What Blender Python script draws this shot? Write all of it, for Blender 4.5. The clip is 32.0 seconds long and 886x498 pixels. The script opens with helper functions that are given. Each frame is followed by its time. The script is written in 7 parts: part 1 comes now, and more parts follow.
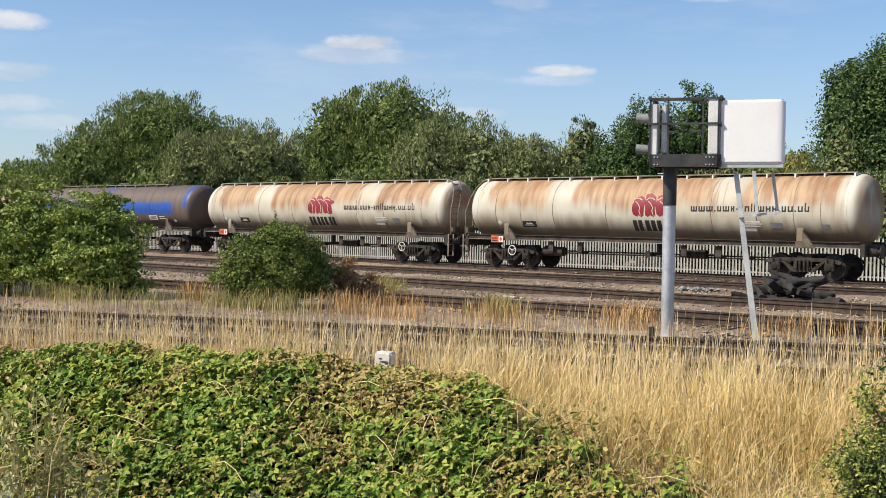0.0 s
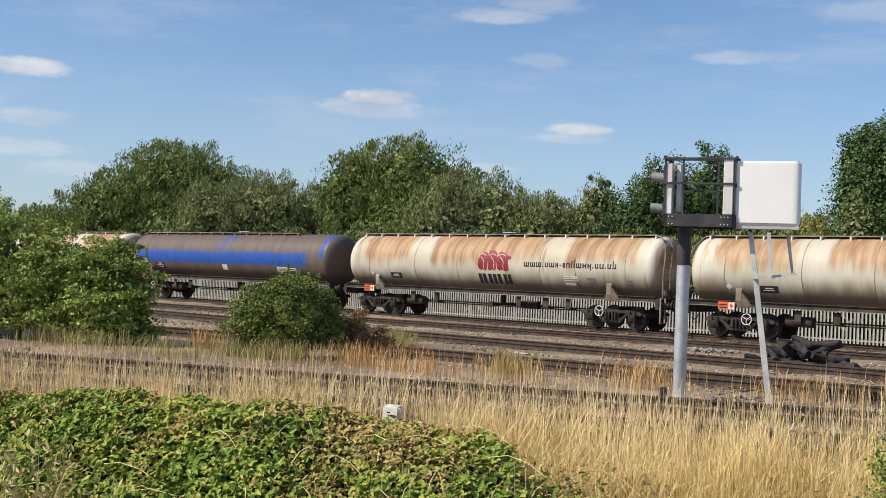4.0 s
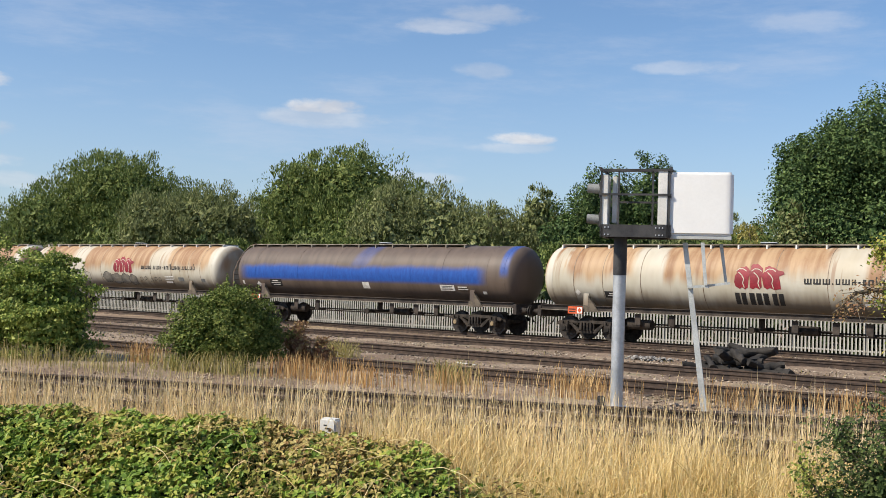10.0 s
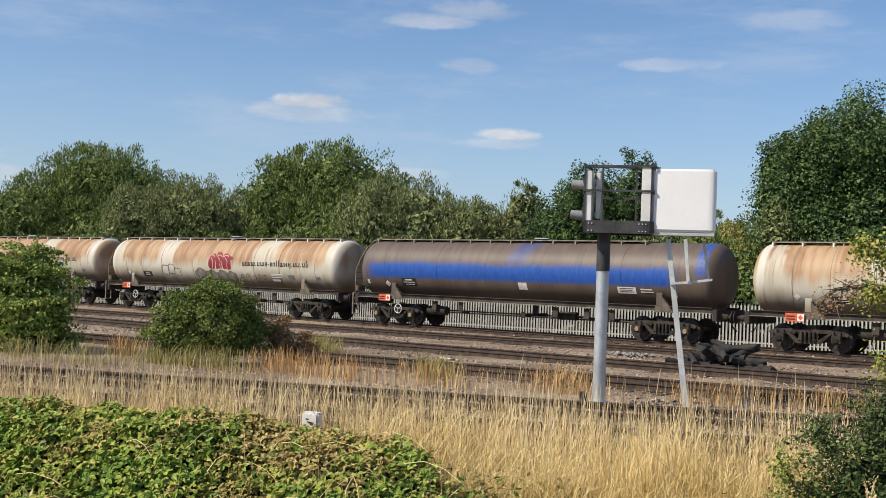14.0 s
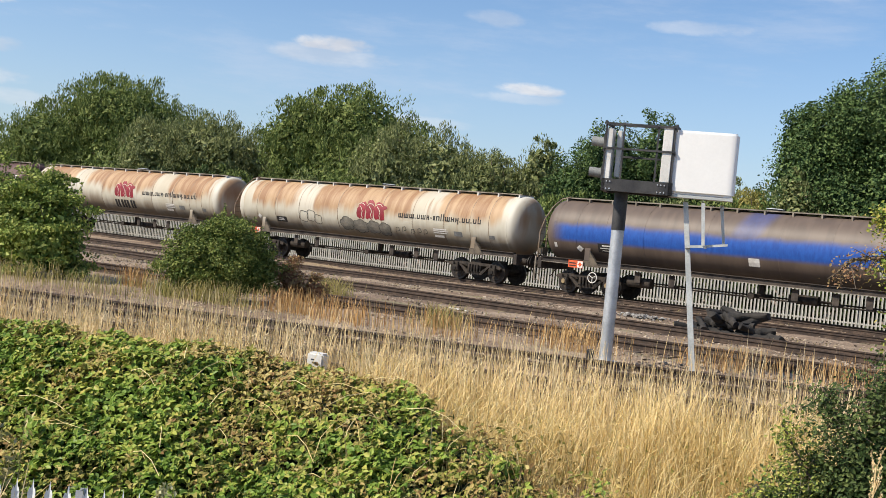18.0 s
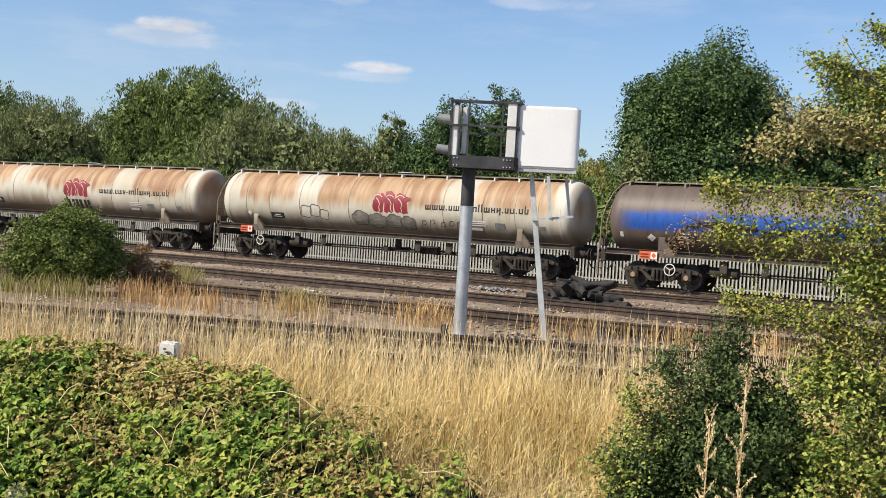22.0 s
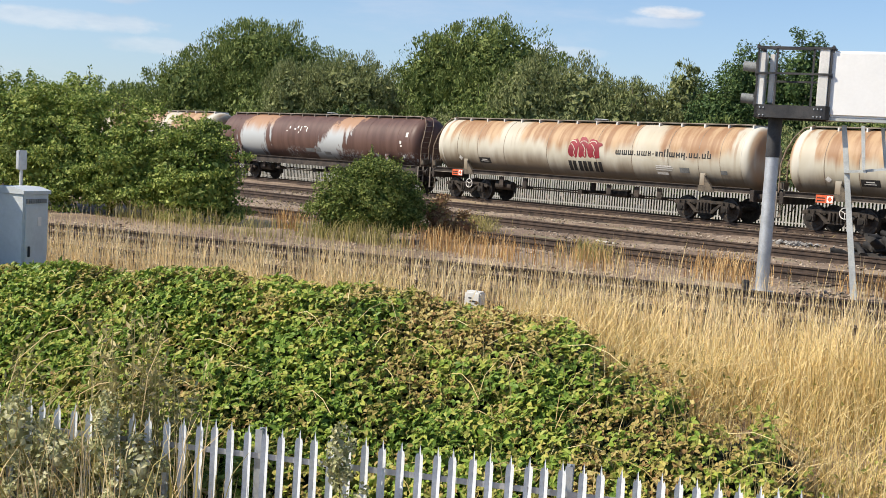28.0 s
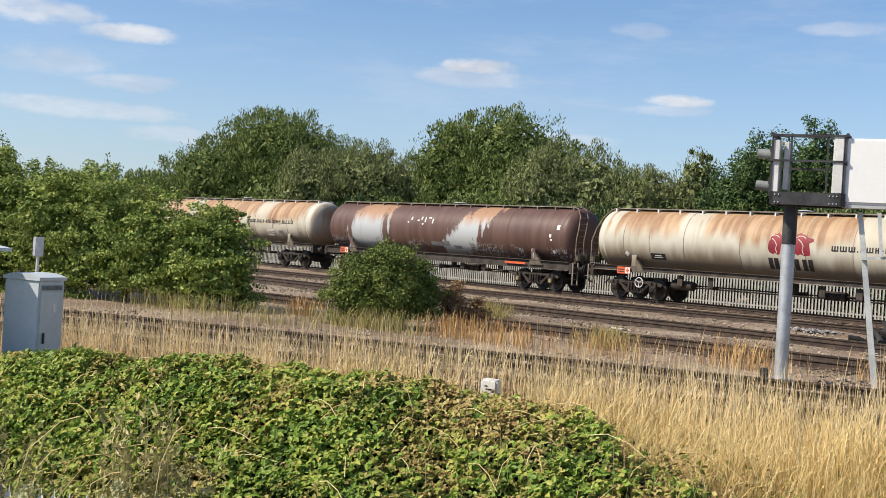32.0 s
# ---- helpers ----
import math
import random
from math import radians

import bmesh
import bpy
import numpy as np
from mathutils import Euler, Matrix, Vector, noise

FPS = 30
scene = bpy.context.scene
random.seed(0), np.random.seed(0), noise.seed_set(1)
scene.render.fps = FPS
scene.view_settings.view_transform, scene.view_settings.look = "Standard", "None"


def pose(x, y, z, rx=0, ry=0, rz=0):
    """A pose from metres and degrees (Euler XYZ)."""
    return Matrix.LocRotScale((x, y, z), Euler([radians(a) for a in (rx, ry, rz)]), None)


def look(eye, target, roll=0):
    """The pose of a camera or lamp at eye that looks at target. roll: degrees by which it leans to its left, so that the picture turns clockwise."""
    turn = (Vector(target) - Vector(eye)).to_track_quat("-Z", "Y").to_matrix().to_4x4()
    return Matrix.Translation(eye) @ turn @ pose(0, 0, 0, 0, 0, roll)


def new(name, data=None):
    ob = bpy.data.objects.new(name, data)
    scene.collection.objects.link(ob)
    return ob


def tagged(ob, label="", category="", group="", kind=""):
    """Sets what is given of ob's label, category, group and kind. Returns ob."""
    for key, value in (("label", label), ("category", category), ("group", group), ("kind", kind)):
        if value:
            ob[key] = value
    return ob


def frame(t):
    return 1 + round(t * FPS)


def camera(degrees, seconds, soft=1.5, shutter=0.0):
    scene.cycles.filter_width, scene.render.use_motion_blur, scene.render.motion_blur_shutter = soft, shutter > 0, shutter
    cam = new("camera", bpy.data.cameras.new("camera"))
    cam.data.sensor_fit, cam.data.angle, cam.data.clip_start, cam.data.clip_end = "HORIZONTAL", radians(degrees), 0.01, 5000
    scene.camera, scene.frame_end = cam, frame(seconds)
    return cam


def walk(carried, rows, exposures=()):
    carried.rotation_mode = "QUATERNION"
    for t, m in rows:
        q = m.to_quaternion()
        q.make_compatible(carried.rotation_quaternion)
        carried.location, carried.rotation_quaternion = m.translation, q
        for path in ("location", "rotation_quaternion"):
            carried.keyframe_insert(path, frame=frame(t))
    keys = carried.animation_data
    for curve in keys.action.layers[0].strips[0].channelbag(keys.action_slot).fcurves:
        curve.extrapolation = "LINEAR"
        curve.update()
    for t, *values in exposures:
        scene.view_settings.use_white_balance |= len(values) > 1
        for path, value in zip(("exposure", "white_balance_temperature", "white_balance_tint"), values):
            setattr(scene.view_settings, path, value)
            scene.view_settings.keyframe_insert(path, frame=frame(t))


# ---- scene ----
# Seconds, place and turn of the camera as it is held and panned by a standing viewer.
ROWS = [
    (0, -0.000, -0.000, 1.853, 88.69, -0.84, 41.36), (0.5, -0.017, -0.010, 1.838, 88.52, -1.10, 40.40),
    (1, -0.004, -0.012, 1.833, 88.40, -1.09, 39.80), (1.5, -0.004, -0.030, 1.834, 88.19, -0.95, 39.79),
    (2, -0.012, -0.025, 1.827, 87.98, -0.69, 40.24), (2.5, -0.031, -0.022, 1.829, 88.22, -0.70, 40.87),
    (3, -0.046, -0.010, 1.826, 89.08, -1.08, 41.58), (3.5, -0.049, 0.021, 1.830, 90.38, -1.53, 42.20),
    (4, -0.035, 0.068, 1.842, 91.38, -2.24, 42.02), (4.5, -0.018, 0.088, 1.837, 91.87, -2.77, 40.92),
    (6.5, 0.035, -0.002, 1.874, 93.40, -2.63, 37.49), (7, 0.046, 0.035, 1.894, 92.72, -2.44, 39.08),
    (7.5, 0.076, 0.078, 1.882, 91.64, -2.60, 40.04), (8, 0.074, 0.098, 1.881, 90.83, -2.99, 39.97),
    (8.5, 0.085, 0.094, 1.881, 90.75, -3.30, 39.50), (9, 0.100, 0.083, 1.871, 91.04, -3.15, 38.95),
    (9.5, 0.087, 0.084, 1.880, 91.58, -2.58, 39.03), (10, 0.097, 0.081, 1.881, 91.95, -1.81, 39.29),
    (10.5, 0.097, 0.075, 1.884, 92.25, -1.12, 39.55), (11, 0.107, 0.070, 1.879, 92.59, -0.71, 39.71),
    (11.5, 0.100, 0.079, 1.883, 92.88, -0.66, 39.81), (12, 0.097, 0.087, 1.874, 93.10, -0.94, 39.53),
    (12.5, 0.093, 0.077, 1.872, 93.44, -1.12, 39.00), (13, 0.111, 0.076, 1.875, 93.57, -1.31, 38.30),
    (13.5, 0.097, 0.116, 1.905, 93.02, -1.60, 38.02), (14, 0.125, 0.086, 1.875, 91.74, -2.16, 38.54),
    (14.5, 0.108, 0.084, 1.871, 90.00, -2.52, 39.54), (16.5, 0.114, 0.131, 1.839, 89.88, -4.31, 39.18),
    (17, 0.099, 0.126, 1.834, 90.15, -5.30, 39.33), (17.5, 0.046, 0.155, 1.837, 89.98, -5.88, 39.63),
    (18, 0.064, 0.172, 1.833, 89.29, -5.56, 39.21), (18.5, 0.112, 0.168, 1.842, 88.40, -4.76, 37.97),
    (19, 0.122, 0.158, 1.842, 87.74, -4.17, 36.35), (19.5, 0.135, 0.136, 1.843, 87.60, -4.02, 34.94),
    (20, 0.135, 0.130, 1.848, 87.82, -4.05, 33.63), (20.5, 0.138, 0.148, 1.844, 88.02, -4.41, 32.23),
    (21, 0.141, 0.160, 1.844, 88.02, -4.81, 30.97), (21.5, 0.147, 0.153, 1.848, 88.24, -4.42, 30.63),
    (22, 0.151, 0.125, 1.851, 88.79, -3.32, 31.94), (22.5, 0.146, 0.102, 1.859, 89.77, -1.65, 34.63),
    (23, 0.031, 0.075, 1.882, 90.72, -0.28, 37.51), (23.5, -0.026, 0.025, 1.897, 91.34, 0.06, 39.53),
    (24, -0.026, -0.032, 1.894, 91.40, -0.69, 40.23), (24.5, -0.038, -0.045, 1.895, 90.62, -1.95, 40.27),
    (25, -0.075, -0.038, 1.885, 89.15, -3.06, 40.97), (25.5, -0.076, -0.032, 1.851, 87.44, -3.55, 42.55),
    (26, -0.096, -0.009, 1.841, 86.38, -3.35, 45.05), (26.5, -0.106, -0.004, 1.830, 86.28, -2.74, 48.01),
    (28.5, -0.019, 0.015, 1.893, 85.20, -3.77, 45.52), (29, -0.034, 0.064, 1.893, 84.78, -5.10, 46.87),
    (29.5, -0.030, 0.064, 1.894, 86.15, -4.84, 48.21), (30, -0.038, 0.023, 1.884, 88.07, -4.29, 47.08),
    (30.5, -0.050, 0.031, 1.884, 89.07, -4.06, 45.67), (31, -0.083, 0.027, 1.890, 89.16, -3.86, 45.66),
    (31.5, -0.113, 0.039, 1.886, 89.21, -3.62, 46.25), (32, -0.102, 0.028, 1.885, 89.68, -3.46, 46.72),
]
cam = camera(41.97, 32.0, soft=0.8)
walk(cam, [(t, pose(x, y, z, rx, ry, rz)) for t, x, y, z, rx, ry, rz in ROWS],
     [(0, 0.30), (3, 0.30), (4, 0.18), (7, 0.21), (9, 0.24), (12, 0.20), (14, 0.15), (17, 0.30), (20.5, 0.33), (22, 0.31), (23, 0.18), (25, 0.19), (26, 0.32), (29, 0.37), (30, 0.33), (32, 0.30)])

# ---- world and sun ----
SUN_AZ, SUN_EL = 212.0, 44.0      # compass-like angle from +Y towards +X, and height, in degrees
sun_dir = Vector((math.sin(radians(SUN_AZ)) * math.cos(radians(SUN_EL)),
                  math.cos(radians(SUN_AZ)) * math.cos(radians(SUN_EL)), math.sin(radians(SUN_EL))))


class Nodes:
    """Short hand for node trees."""

    def __init__(self, tree):
        self.tree = tree
        tree.nodes.clear()

    def add(self, kind, **sets):
        n = self.tree.nodes.new(kind)
        for key, value in sets.items():
            n.inputs[key].default_value = value
        return n

    def link(self, a, b):
        self.tree.links.new(a, b)

    def put(self, sock, value):
        if isinstance(value, bpy.types.NodeSocket):
            self.link(value, sock)
        else:
            sock.default_value = value

    def math(self, op, a, b=0.0, c=0.0, clamp=False):
        n = self.add("ShaderNodeMath")
        n.operation, n.use_clamp = op, clamp
        for sock, v in zip(n.inputs, (a, b, c)):
            self.put(sock, v)
        return n.outputs[0]

    def noise(self, vec, scale, detail=4.0, rough=0.55, stretch=None):
        if stretch:
            m = self.add("ShaderNodeMapping")
            m.inputs["Scale"].default_value = stretch
            self.link(vec, m.inputs["Vector"])
            vec = m.outputs[0]
        n = self.add("ShaderNodeTexNoise")
        n.inputs["Scale"].default_value = scale
        n.inputs["Detail"].default_value = detail
        n.inputs["Roughness"].default_value = rough
        self.link(vec, n.inputs["Vector"])
        return n.outputs["Fac"]

    def ramp(self, fac, *stops):
        n = self.add("ShaderNodeValToRGB")
        e = n.color_ramp.elements
        while len(e) < len(stops):
            e.new(0.5)
        for el, (pos, col) in zip(e, stops):
            el.position = pos
            el.color = (*col, 1) if isinstance(col, tuple) else (col, col, col, 1)
        self.link(fac, n.inputs[0])
        return n.outputs[0]

    def mix(self, fac, a, b, kind="MIX"):
        n = self.add("ShaderNodeMix")
        n.data_type, n.blend_type = "RGBA", kind
        for sock, v in ((n.inputs[0], fac), (n.inputs[6], a), (n.inputs[7], b)):
            self.put(sock, (*v, 1) if isinstance(v, tuple) and len(v) == 3 else v)
        return n.outputs[2]

    def step(self, x, lo, hi):
        n = self.add("ShaderNodeMapRange")
        n.interpolation_type = "SMOOTHSTEP"
        self.put(n.inputs[0], x)
        n.inputs[1].default_value, n.inputs[2].default_value = lo, hi
        return n.outputs[0]


world = bpy.data.worlds.new("sky")
world.use_nodes = True
scene.world = world
W = Nodes(world.node_tree)
sky = W.add("ShaderNodeTexSky")
sky.sky_type, sky.sun_disc, sky.altitude = "NISHITA", False, 50.0
sky.sun_elevation, sky.sun_rotation = radians(SUN_EL), radians(SUN_AZ)
sky.air_density, sky.dust_density, sky.ozone_density = 1.0, 0.6, 1.6
gen = W.add("ShaderNodeTexCoord").outputs["Generated"]
sep = W.add("ShaderNodeSeparateXYZ")
W.link(gen, sep.inputs[0])
azim = W.math("MULTIPLY", W.math("ARCTAN2", W.math("MULTIPLY", sep.outputs[0], -1.0), sep.outputs[1]), 57.2958)
elev = W.math("MULTIPLY", W.math("ARCSINE", sep.outputs[2]), 57.2958)
wob = W.noise(gen, 26.0, 6.0, 0.62, (1, 1, 2.2))
wob2 = W.noise(gen, 9.0, 5.0, 0.6, (1, 1, 3.5))


def cloud(az, el, half_w, half_h, thick):
    """A small flat-bottomed cumulus at that azimuth and height, with a soft ragged edge."""
    u = W.math("DIVIDE", W.math("SUBTRACT", azim, az), half_w)
    v = W.math("DIVIDE", W.math("SUBTRACT", elev, el), half_h)
    r = W.math("ADD", W.math("MULTIPLY", u, u), W.math("MULTIPLY", v, v))
    r = W.math("ADD", r, W.math("MULTIPLY", W.math("SUBTRACT", wob, 0.5), 2.6))
    return W.math("MULTIPLY", W.math("SUBTRACT", 1.0, W.step(r, 0.1, 1.25)), thick)


CLOUDS = ((45.3, 8.75, 2.0, 0.42, 0.95), (45.6, 8.2, 3.2, 0.5, 0.45), (35.6, 7.5, 1.7, 0.33, 0.85), (36.2, 7.05, 2.2, 0.3, 0.3),
          (62.4, 9.0, 2.4, 0.45, 0.75), (37.6, 13.5, 2.4, 0.55, 0.42), (39.6, 12.9, 2.4, 0.4, 0.45), (37.6, 10.8, 1.5, 0.4, 0.3),
          (62.2, 6.7, 2.6, 0.45, 0.4), (64.5, 5.3, 4.5, 0.5, 0.4), (60.0, 4.4, 3.5, 0.4, 0.3), (27.5, 11.0, 2.6, 0.35, 0.3),
          (66.5, 9.6, 3.0, 0.6, 0.6), (41.0, 5.4, 2.6, 0.35, 0.3), (66.0, 7.4, 3.2, 0.7, 0.35), (22.0, 13.0, 3.0, 0.5, 0.2))
mask = 0.0
for c in CLOUDS:
    mask = W.math("MAXIMUM", cloud(*c), mask)
wisp = W.math("MULTIPLY", W.step(W.noise(gen, 5.0, 6.0, 0.66, (1, 1, 5.0)), 0.46, 0.76), 0.30)
haze = W.math("MULTIPLY", W.math("SUBTRACT", 1.0, W.step(elev, 0.0, 14.0)), 0.34)
tint = W.mix(1.0, sky.outputs[0], (0.97, 1.13, 1.32), "MULTIPLY")
tint = W.mix(haze, tint, (5.3, 5.9, 7.4))
veil = W.mix(wisp, tint, (6.0, 6.6, 7.8))
lit = W.mix(W.step(wob2, 0.35, 0.62), (5.6, 6.0, 6.8), (8.8, 8.6, 8.5))
final = W.mix(mask, veil, lit)
bg = W.add("ShaderNodeBackground", Strength=0.088)
W.link(final, bg.inputs[0])
W.link(bg.outputs[0], W.add("ShaderNodeOutputWorld").inputs[0])

sun = new("sun", bpy.data.lights.new("sun", "SUN"))
sun.data.energy, sun.data.angle, sun.data.color = 5.0, radians(0.6), (1.0, 0.905, 0.76)
sun.matrix_world = look(sun_dir * 300, (0, 0, 0))


# ---- materials ----
def material(name, paint, rough=0.7, metal=0.0, bump=None, gloss=0.5, see=0.0):
    """paint(N, coords) gives a colour socket or a colour; bump: (scale, strength, stretch); see: light let through."""
    m = bpy.data.materials.new(name)
    m.use_nodes = True
    N = Nodes(m.node_tree)
    tc = N.add("ShaderNodeTexCoord")
    b = N.add("ShaderNodeBsdfPrincipled")
    b.inputs["Roughness"].default_value = rough
    b.inputs["Metallic"].default_value = metal
    b.inputs["Specular IOR Level"].default_value = gloss
    col = paint(N, tc) if callable(paint) else paint
    N.put(b.inputs["Base Color"], (*col, 1) if isinstance(col, tuple) else col)
    if bump:
        h = N.noise(tc.outputs["Object"], bump[0], 5.0, 0.6, bump[2] if len(bump) > 2 else None)
        k = N.add("ShaderNodeBump", Strength=bump[1], Distance=0.02)
        N.link(h, k.inputs["Height"])
        N.link(k.outputs[0], b.inputs["Normal"])
    out = N.add("ShaderNodeOutputMaterial")
    if see:
        t = N.add("ShaderNodeBsdfTranslucent")
        N.put(t.inputs[0], (*col, 1) if isinstance(col, tuple) else col)
        s = N.add("ShaderNodeMixShader", Fac=see)
        N.link(b.outputs[0], s.inputs[1])
        N.link(t.outputs[0], s.inputs[2])
        N.link(s.outputs[0], out.inputs[0])
    else:
        N.link(b.outputs[0], out.inputs[0])
    return m


def drifting(*cols):
    """Leaf colours that change in drifts of a hand's width to a metre, with a little of their own in each leaf."""
    def paint(N, tc):
        r = N.add("ShaderNodeNewGeometry").outputs["Random Per Island"]
        v = tc.outputs["Object"]
        f = N.math("ADD", N.math("MULTIPLY", r, 0.40), N.math("MULTIPLY", N.noise(v, 0.8, 2.0), 0.45))
        f = N.math("ADD", f, N.math("MULTIPLY", N.noise(v, 3.2, 2.0), 0.35))
        k = len(cols)
        return N.ramp(f, *[(0.30 + 0.56 * i / (k - 1), c) for i, c in enumerate(cols)])
    return paint


def mottled(a, b, scale=3.0, lo=0.35, hi=0.65, fine=0.35, stretch=None):
    """Two colours by a broad noise, with a fine grain over it."""
    def paint(N, tc):
        v = tc.outputs["Object"]
        c = N.mix(N.step(N.noise(v, scale, 5.0, 0.6, stretch), lo, hi), a, b)
        g = N.ramp(N.noise(v, scale * 14, 3.0, 0.6, stretch), (0.25, 1.0 - fine), (0.75, 1.0 + fine * 0.3))
        return N.mix(1.0, c, g, "MULTIPLY")
    return paint


def leafy(*cols):
    """Leaf colours by island, with a broad drift over the plant."""
    def paint(N, tc):
        r = N.add("ShaderNodeNewGeometry").outputs["Random Per Island"]
        n = N.noise(tc.outputs["Object"], 0.9, 3.0)
        f = N.math("ADD", N.math("MULTIPLY", r, 0.62), N.math("MULTIPLY", n, 0.55))
        k = len(cols)
        return N.ramp(f, *[(0.18 + 0.66 * i / (k - 1), c) for i, c in enumerate(cols)])
    return paint


M = {}
M["tree_leaf"] = material("tree_leaf", leafy((0.052, 0.085, 0.026), (0.135, 0.185, 0.05), (0.25, 0.29, 0.09)), 0.55, gloss=0.14, see=0.16)
M["willow_leaf"] = material("willow_leaf", leafy((0.08, 0.105, 0.038), (0.18, 0.21, 0.078), (0.30, 0.315, 0.14)), 0.55, gloss=0.14, see=0.16)
M["dark_leaf"] = material("dark_leaf", leafy((0.02, 0.042, 0.014), (0.058, 0.105, 0.034), (0.15, 0.215, 0.07)), 0.5, gloss=0.14, see=0.12)
M["yellow_leaf"] = material("yellow_leaf", leafy((0.14, 0.16, 0.035), (0.28, 0.275, 0.075), (0.42, 0.36, 0.13)), 0.55, gloss=0.14, see=0.22)
M["hedge_leaf"] = material("hedge_leaf", leafy((0.05, 0.09, 0.02), (0.17, 0.245, 0.05), (0.42, 0.46, 0.125)), 0.5, gloss=0.14, see=0.2)
M["bush_leaf"] = material("bush_leaf", leafy((0.04, 0.07, 0.016), (0.115, 0.165, 0.036), (0.28, 0.31, 0.085)), 0.5, gloss=0.14, see=0.16)
M["red_leaf"] = material("red_leaf", leafy((0.14, 0.075, 0.04), (0.26, 0.14, 0.08), (0.32, 0.24, 0.11)), 0.6, gloss=0.14, see=0.16)
M["bramble_leaf"] = material("bramble_leaf", drifting((0.064, 0.11, 0.02), (0.135, 0.225, 0.034), (0.235, 0.325, 0.052), (0.38, 0.405, 0.085), (0.50, 0.42, 0.12)), 0.45, gloss=0.2, see=0.16)
M["bramble_dull"] = material("bramble_dull", drifting((0.07, 0.085, 0.02), (0.15, 0.17, 0.035), (0.25, 0.25, 0.06), (0.35, 0.27, 0.09), (0.45, 0.35, 0.13)), 0.6, gloss=0.14, see=0.12)
M["russet_leaf"] = material("russet_leaf", leafy((0.11, 0.115, 0.035), (0.25, 0.245, 0.08), (0.37, 0.315, 0.12), (0.50, 0.44, 0.21)), 0.55, gloss=0.14, see=0.22)
M["dead_leaf"] = material("dead_leaf", leafy((0.15, 0.09, 0.035), (0.30, 0.19, 0.08), (0.42, 0.33, 0.12), (0.52, 0.44, 0.18)), 0.7, gloss=0.12, see=0.15)
# near-black: shade painted as colour, behind the yard fence and under the brambles
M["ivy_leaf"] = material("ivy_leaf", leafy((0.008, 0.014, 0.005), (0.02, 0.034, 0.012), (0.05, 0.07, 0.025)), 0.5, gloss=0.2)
M["herb_leaf"] = material("herb_leaf", leafy((0.12, 0.13, 0.035), (0.24, 0.235, 0.075), (0.38, 0.335, 0.14), (0.50, 0.43, 0.22)), 0.6, gloss=0.14, see=0.16)
M["straw"] = material("straw", leafy((0.41, 0.285, 0.105), (0.75, 0.575, 0.25), (0.91, 0.765, 0.43)), 0.65, gloss=0.14, see=0.22)
M["straw_pale"] = material("straw_pale", leafy((0.48, 0.34, 0.16), (0.76, 0.58, 0.30), (0.88, 0.73, 0.46)), 0.65, gloss=0.14, see=0.22)
M["green_blade"] = material("green_blade", leafy((0.18, 0.17, 0.05), (0.34, 0.3, 0.1), (0.48, 0.4, 0.17)), 0.6, gloss=0.14, see=0.22)
M["rust_weed"] = material("rust_weed", leafy((0.3, 0.15, 0.06), (0.5, 0.3, 0.12), (0.66, 0.46, 0.22)), 0.7, gloss=0.14, see=0.12)
M["bark"] = material("bark", mottled((0.09, 0.07, 0.05), (0.17, 0.14, 0.10), 4.0, stretch=(1, 1, 0.2)), 0.9, bump=(18, 0.6, (1, 1, 0.2)))


def ground_paint(N, tc):
    v = tc.outputs["Object"]
    base = N.mix(N.step(N.noise(v, 0.35, 5.0), 0.38, 0.64), (0.18, 0.122, 0.08), (0.31, 0.232, 0.16))
    stones = N.add("ShaderNodeTexVoronoi")
    stones.inputs["Scale"].default_value = 17.0
    N.link(v, stones.inputs["Vector"])
    base = N.mix(0.75, base, N.ramp(stones.outputs["Color"], (0.15, 0.5), (0.85, 1.35)), "MULTIPLY")
    base = N.mix(N.math("MULTIPLY", N.step(N.noise(v, 0.8, 4.0, 0.6, (0.35, 1, 1)), 0.56, 0.70), 0.6), base, (0.15, 0.15, 0.06))
    return N.mix(N.math("MULTIPLY", N.step(N.noise(v, 0.22, 4.0, 0.6, (0.5, 1, 1)), 0.55, 0.7), 0.5), base, (0.34, 0.25, 0.14))


M["ground"] = material("ground", ground_paint, 0.95, bump=(22.0, 0.8))
M["stone"] = material("stone", leafy((0.14, 0.094, 0.06), (0.27, 0.195, 0.13), (0.42, 0.335, 0.24)), 0.9)
M["stone_dark"] = material("stone_dark", leafy((0.09, 0.065, 0.046), (0.23, 0.175, 0.125), (0.42, 0.345, 0.265)), 0.9)
M["stone_pale"] = material("stone_pale", leafy((0.12, 0.11, 0.10), (0.22, 0.205, 0.19), (0.36, 0.345, 0.32)), 0.9)
M["rail"] = material("rail", mottled((0.04, 0.026, 0.019), (0.095, 0.062, 0.043), 5.0), 0.8, 0.1, bump=(30, 0.3))
M["rail_top"] = material("rail_top", mottled((0.20, 0.14, 0.10), (0.34, 0.27, 0.21), 3.0), 0.5, 0.5)
M["sleeper"] = material("sleeper", mottled((0.06, 0.042, 0.03), (0.15, 0.108, 0.075), 3.0), 0.95, bump=(25, 0.5, (0.2, 1, 1)))
M["old_timber"] = material("old_timber", mottled((0.010, 0.009, 0.008), (0.045, 0.038, 0.032), 3.0), 0.85, bump=(14, 0.8, (0.2, 1, 1)))
M["galv"] = material("galv", mottled((0.42, 0.44, 0.46), (0.60, 0.62, 0.64), 2.2, fine=0.15), 0.45, 0.55, bump=(40, 0.08))
M["galv_dull"] = material("galv_dull", mottled((0.46, 0.48, 0.47), (0.62, 0.64, 0.62), 2.6, fine=0.2), 0.6, 0.25)
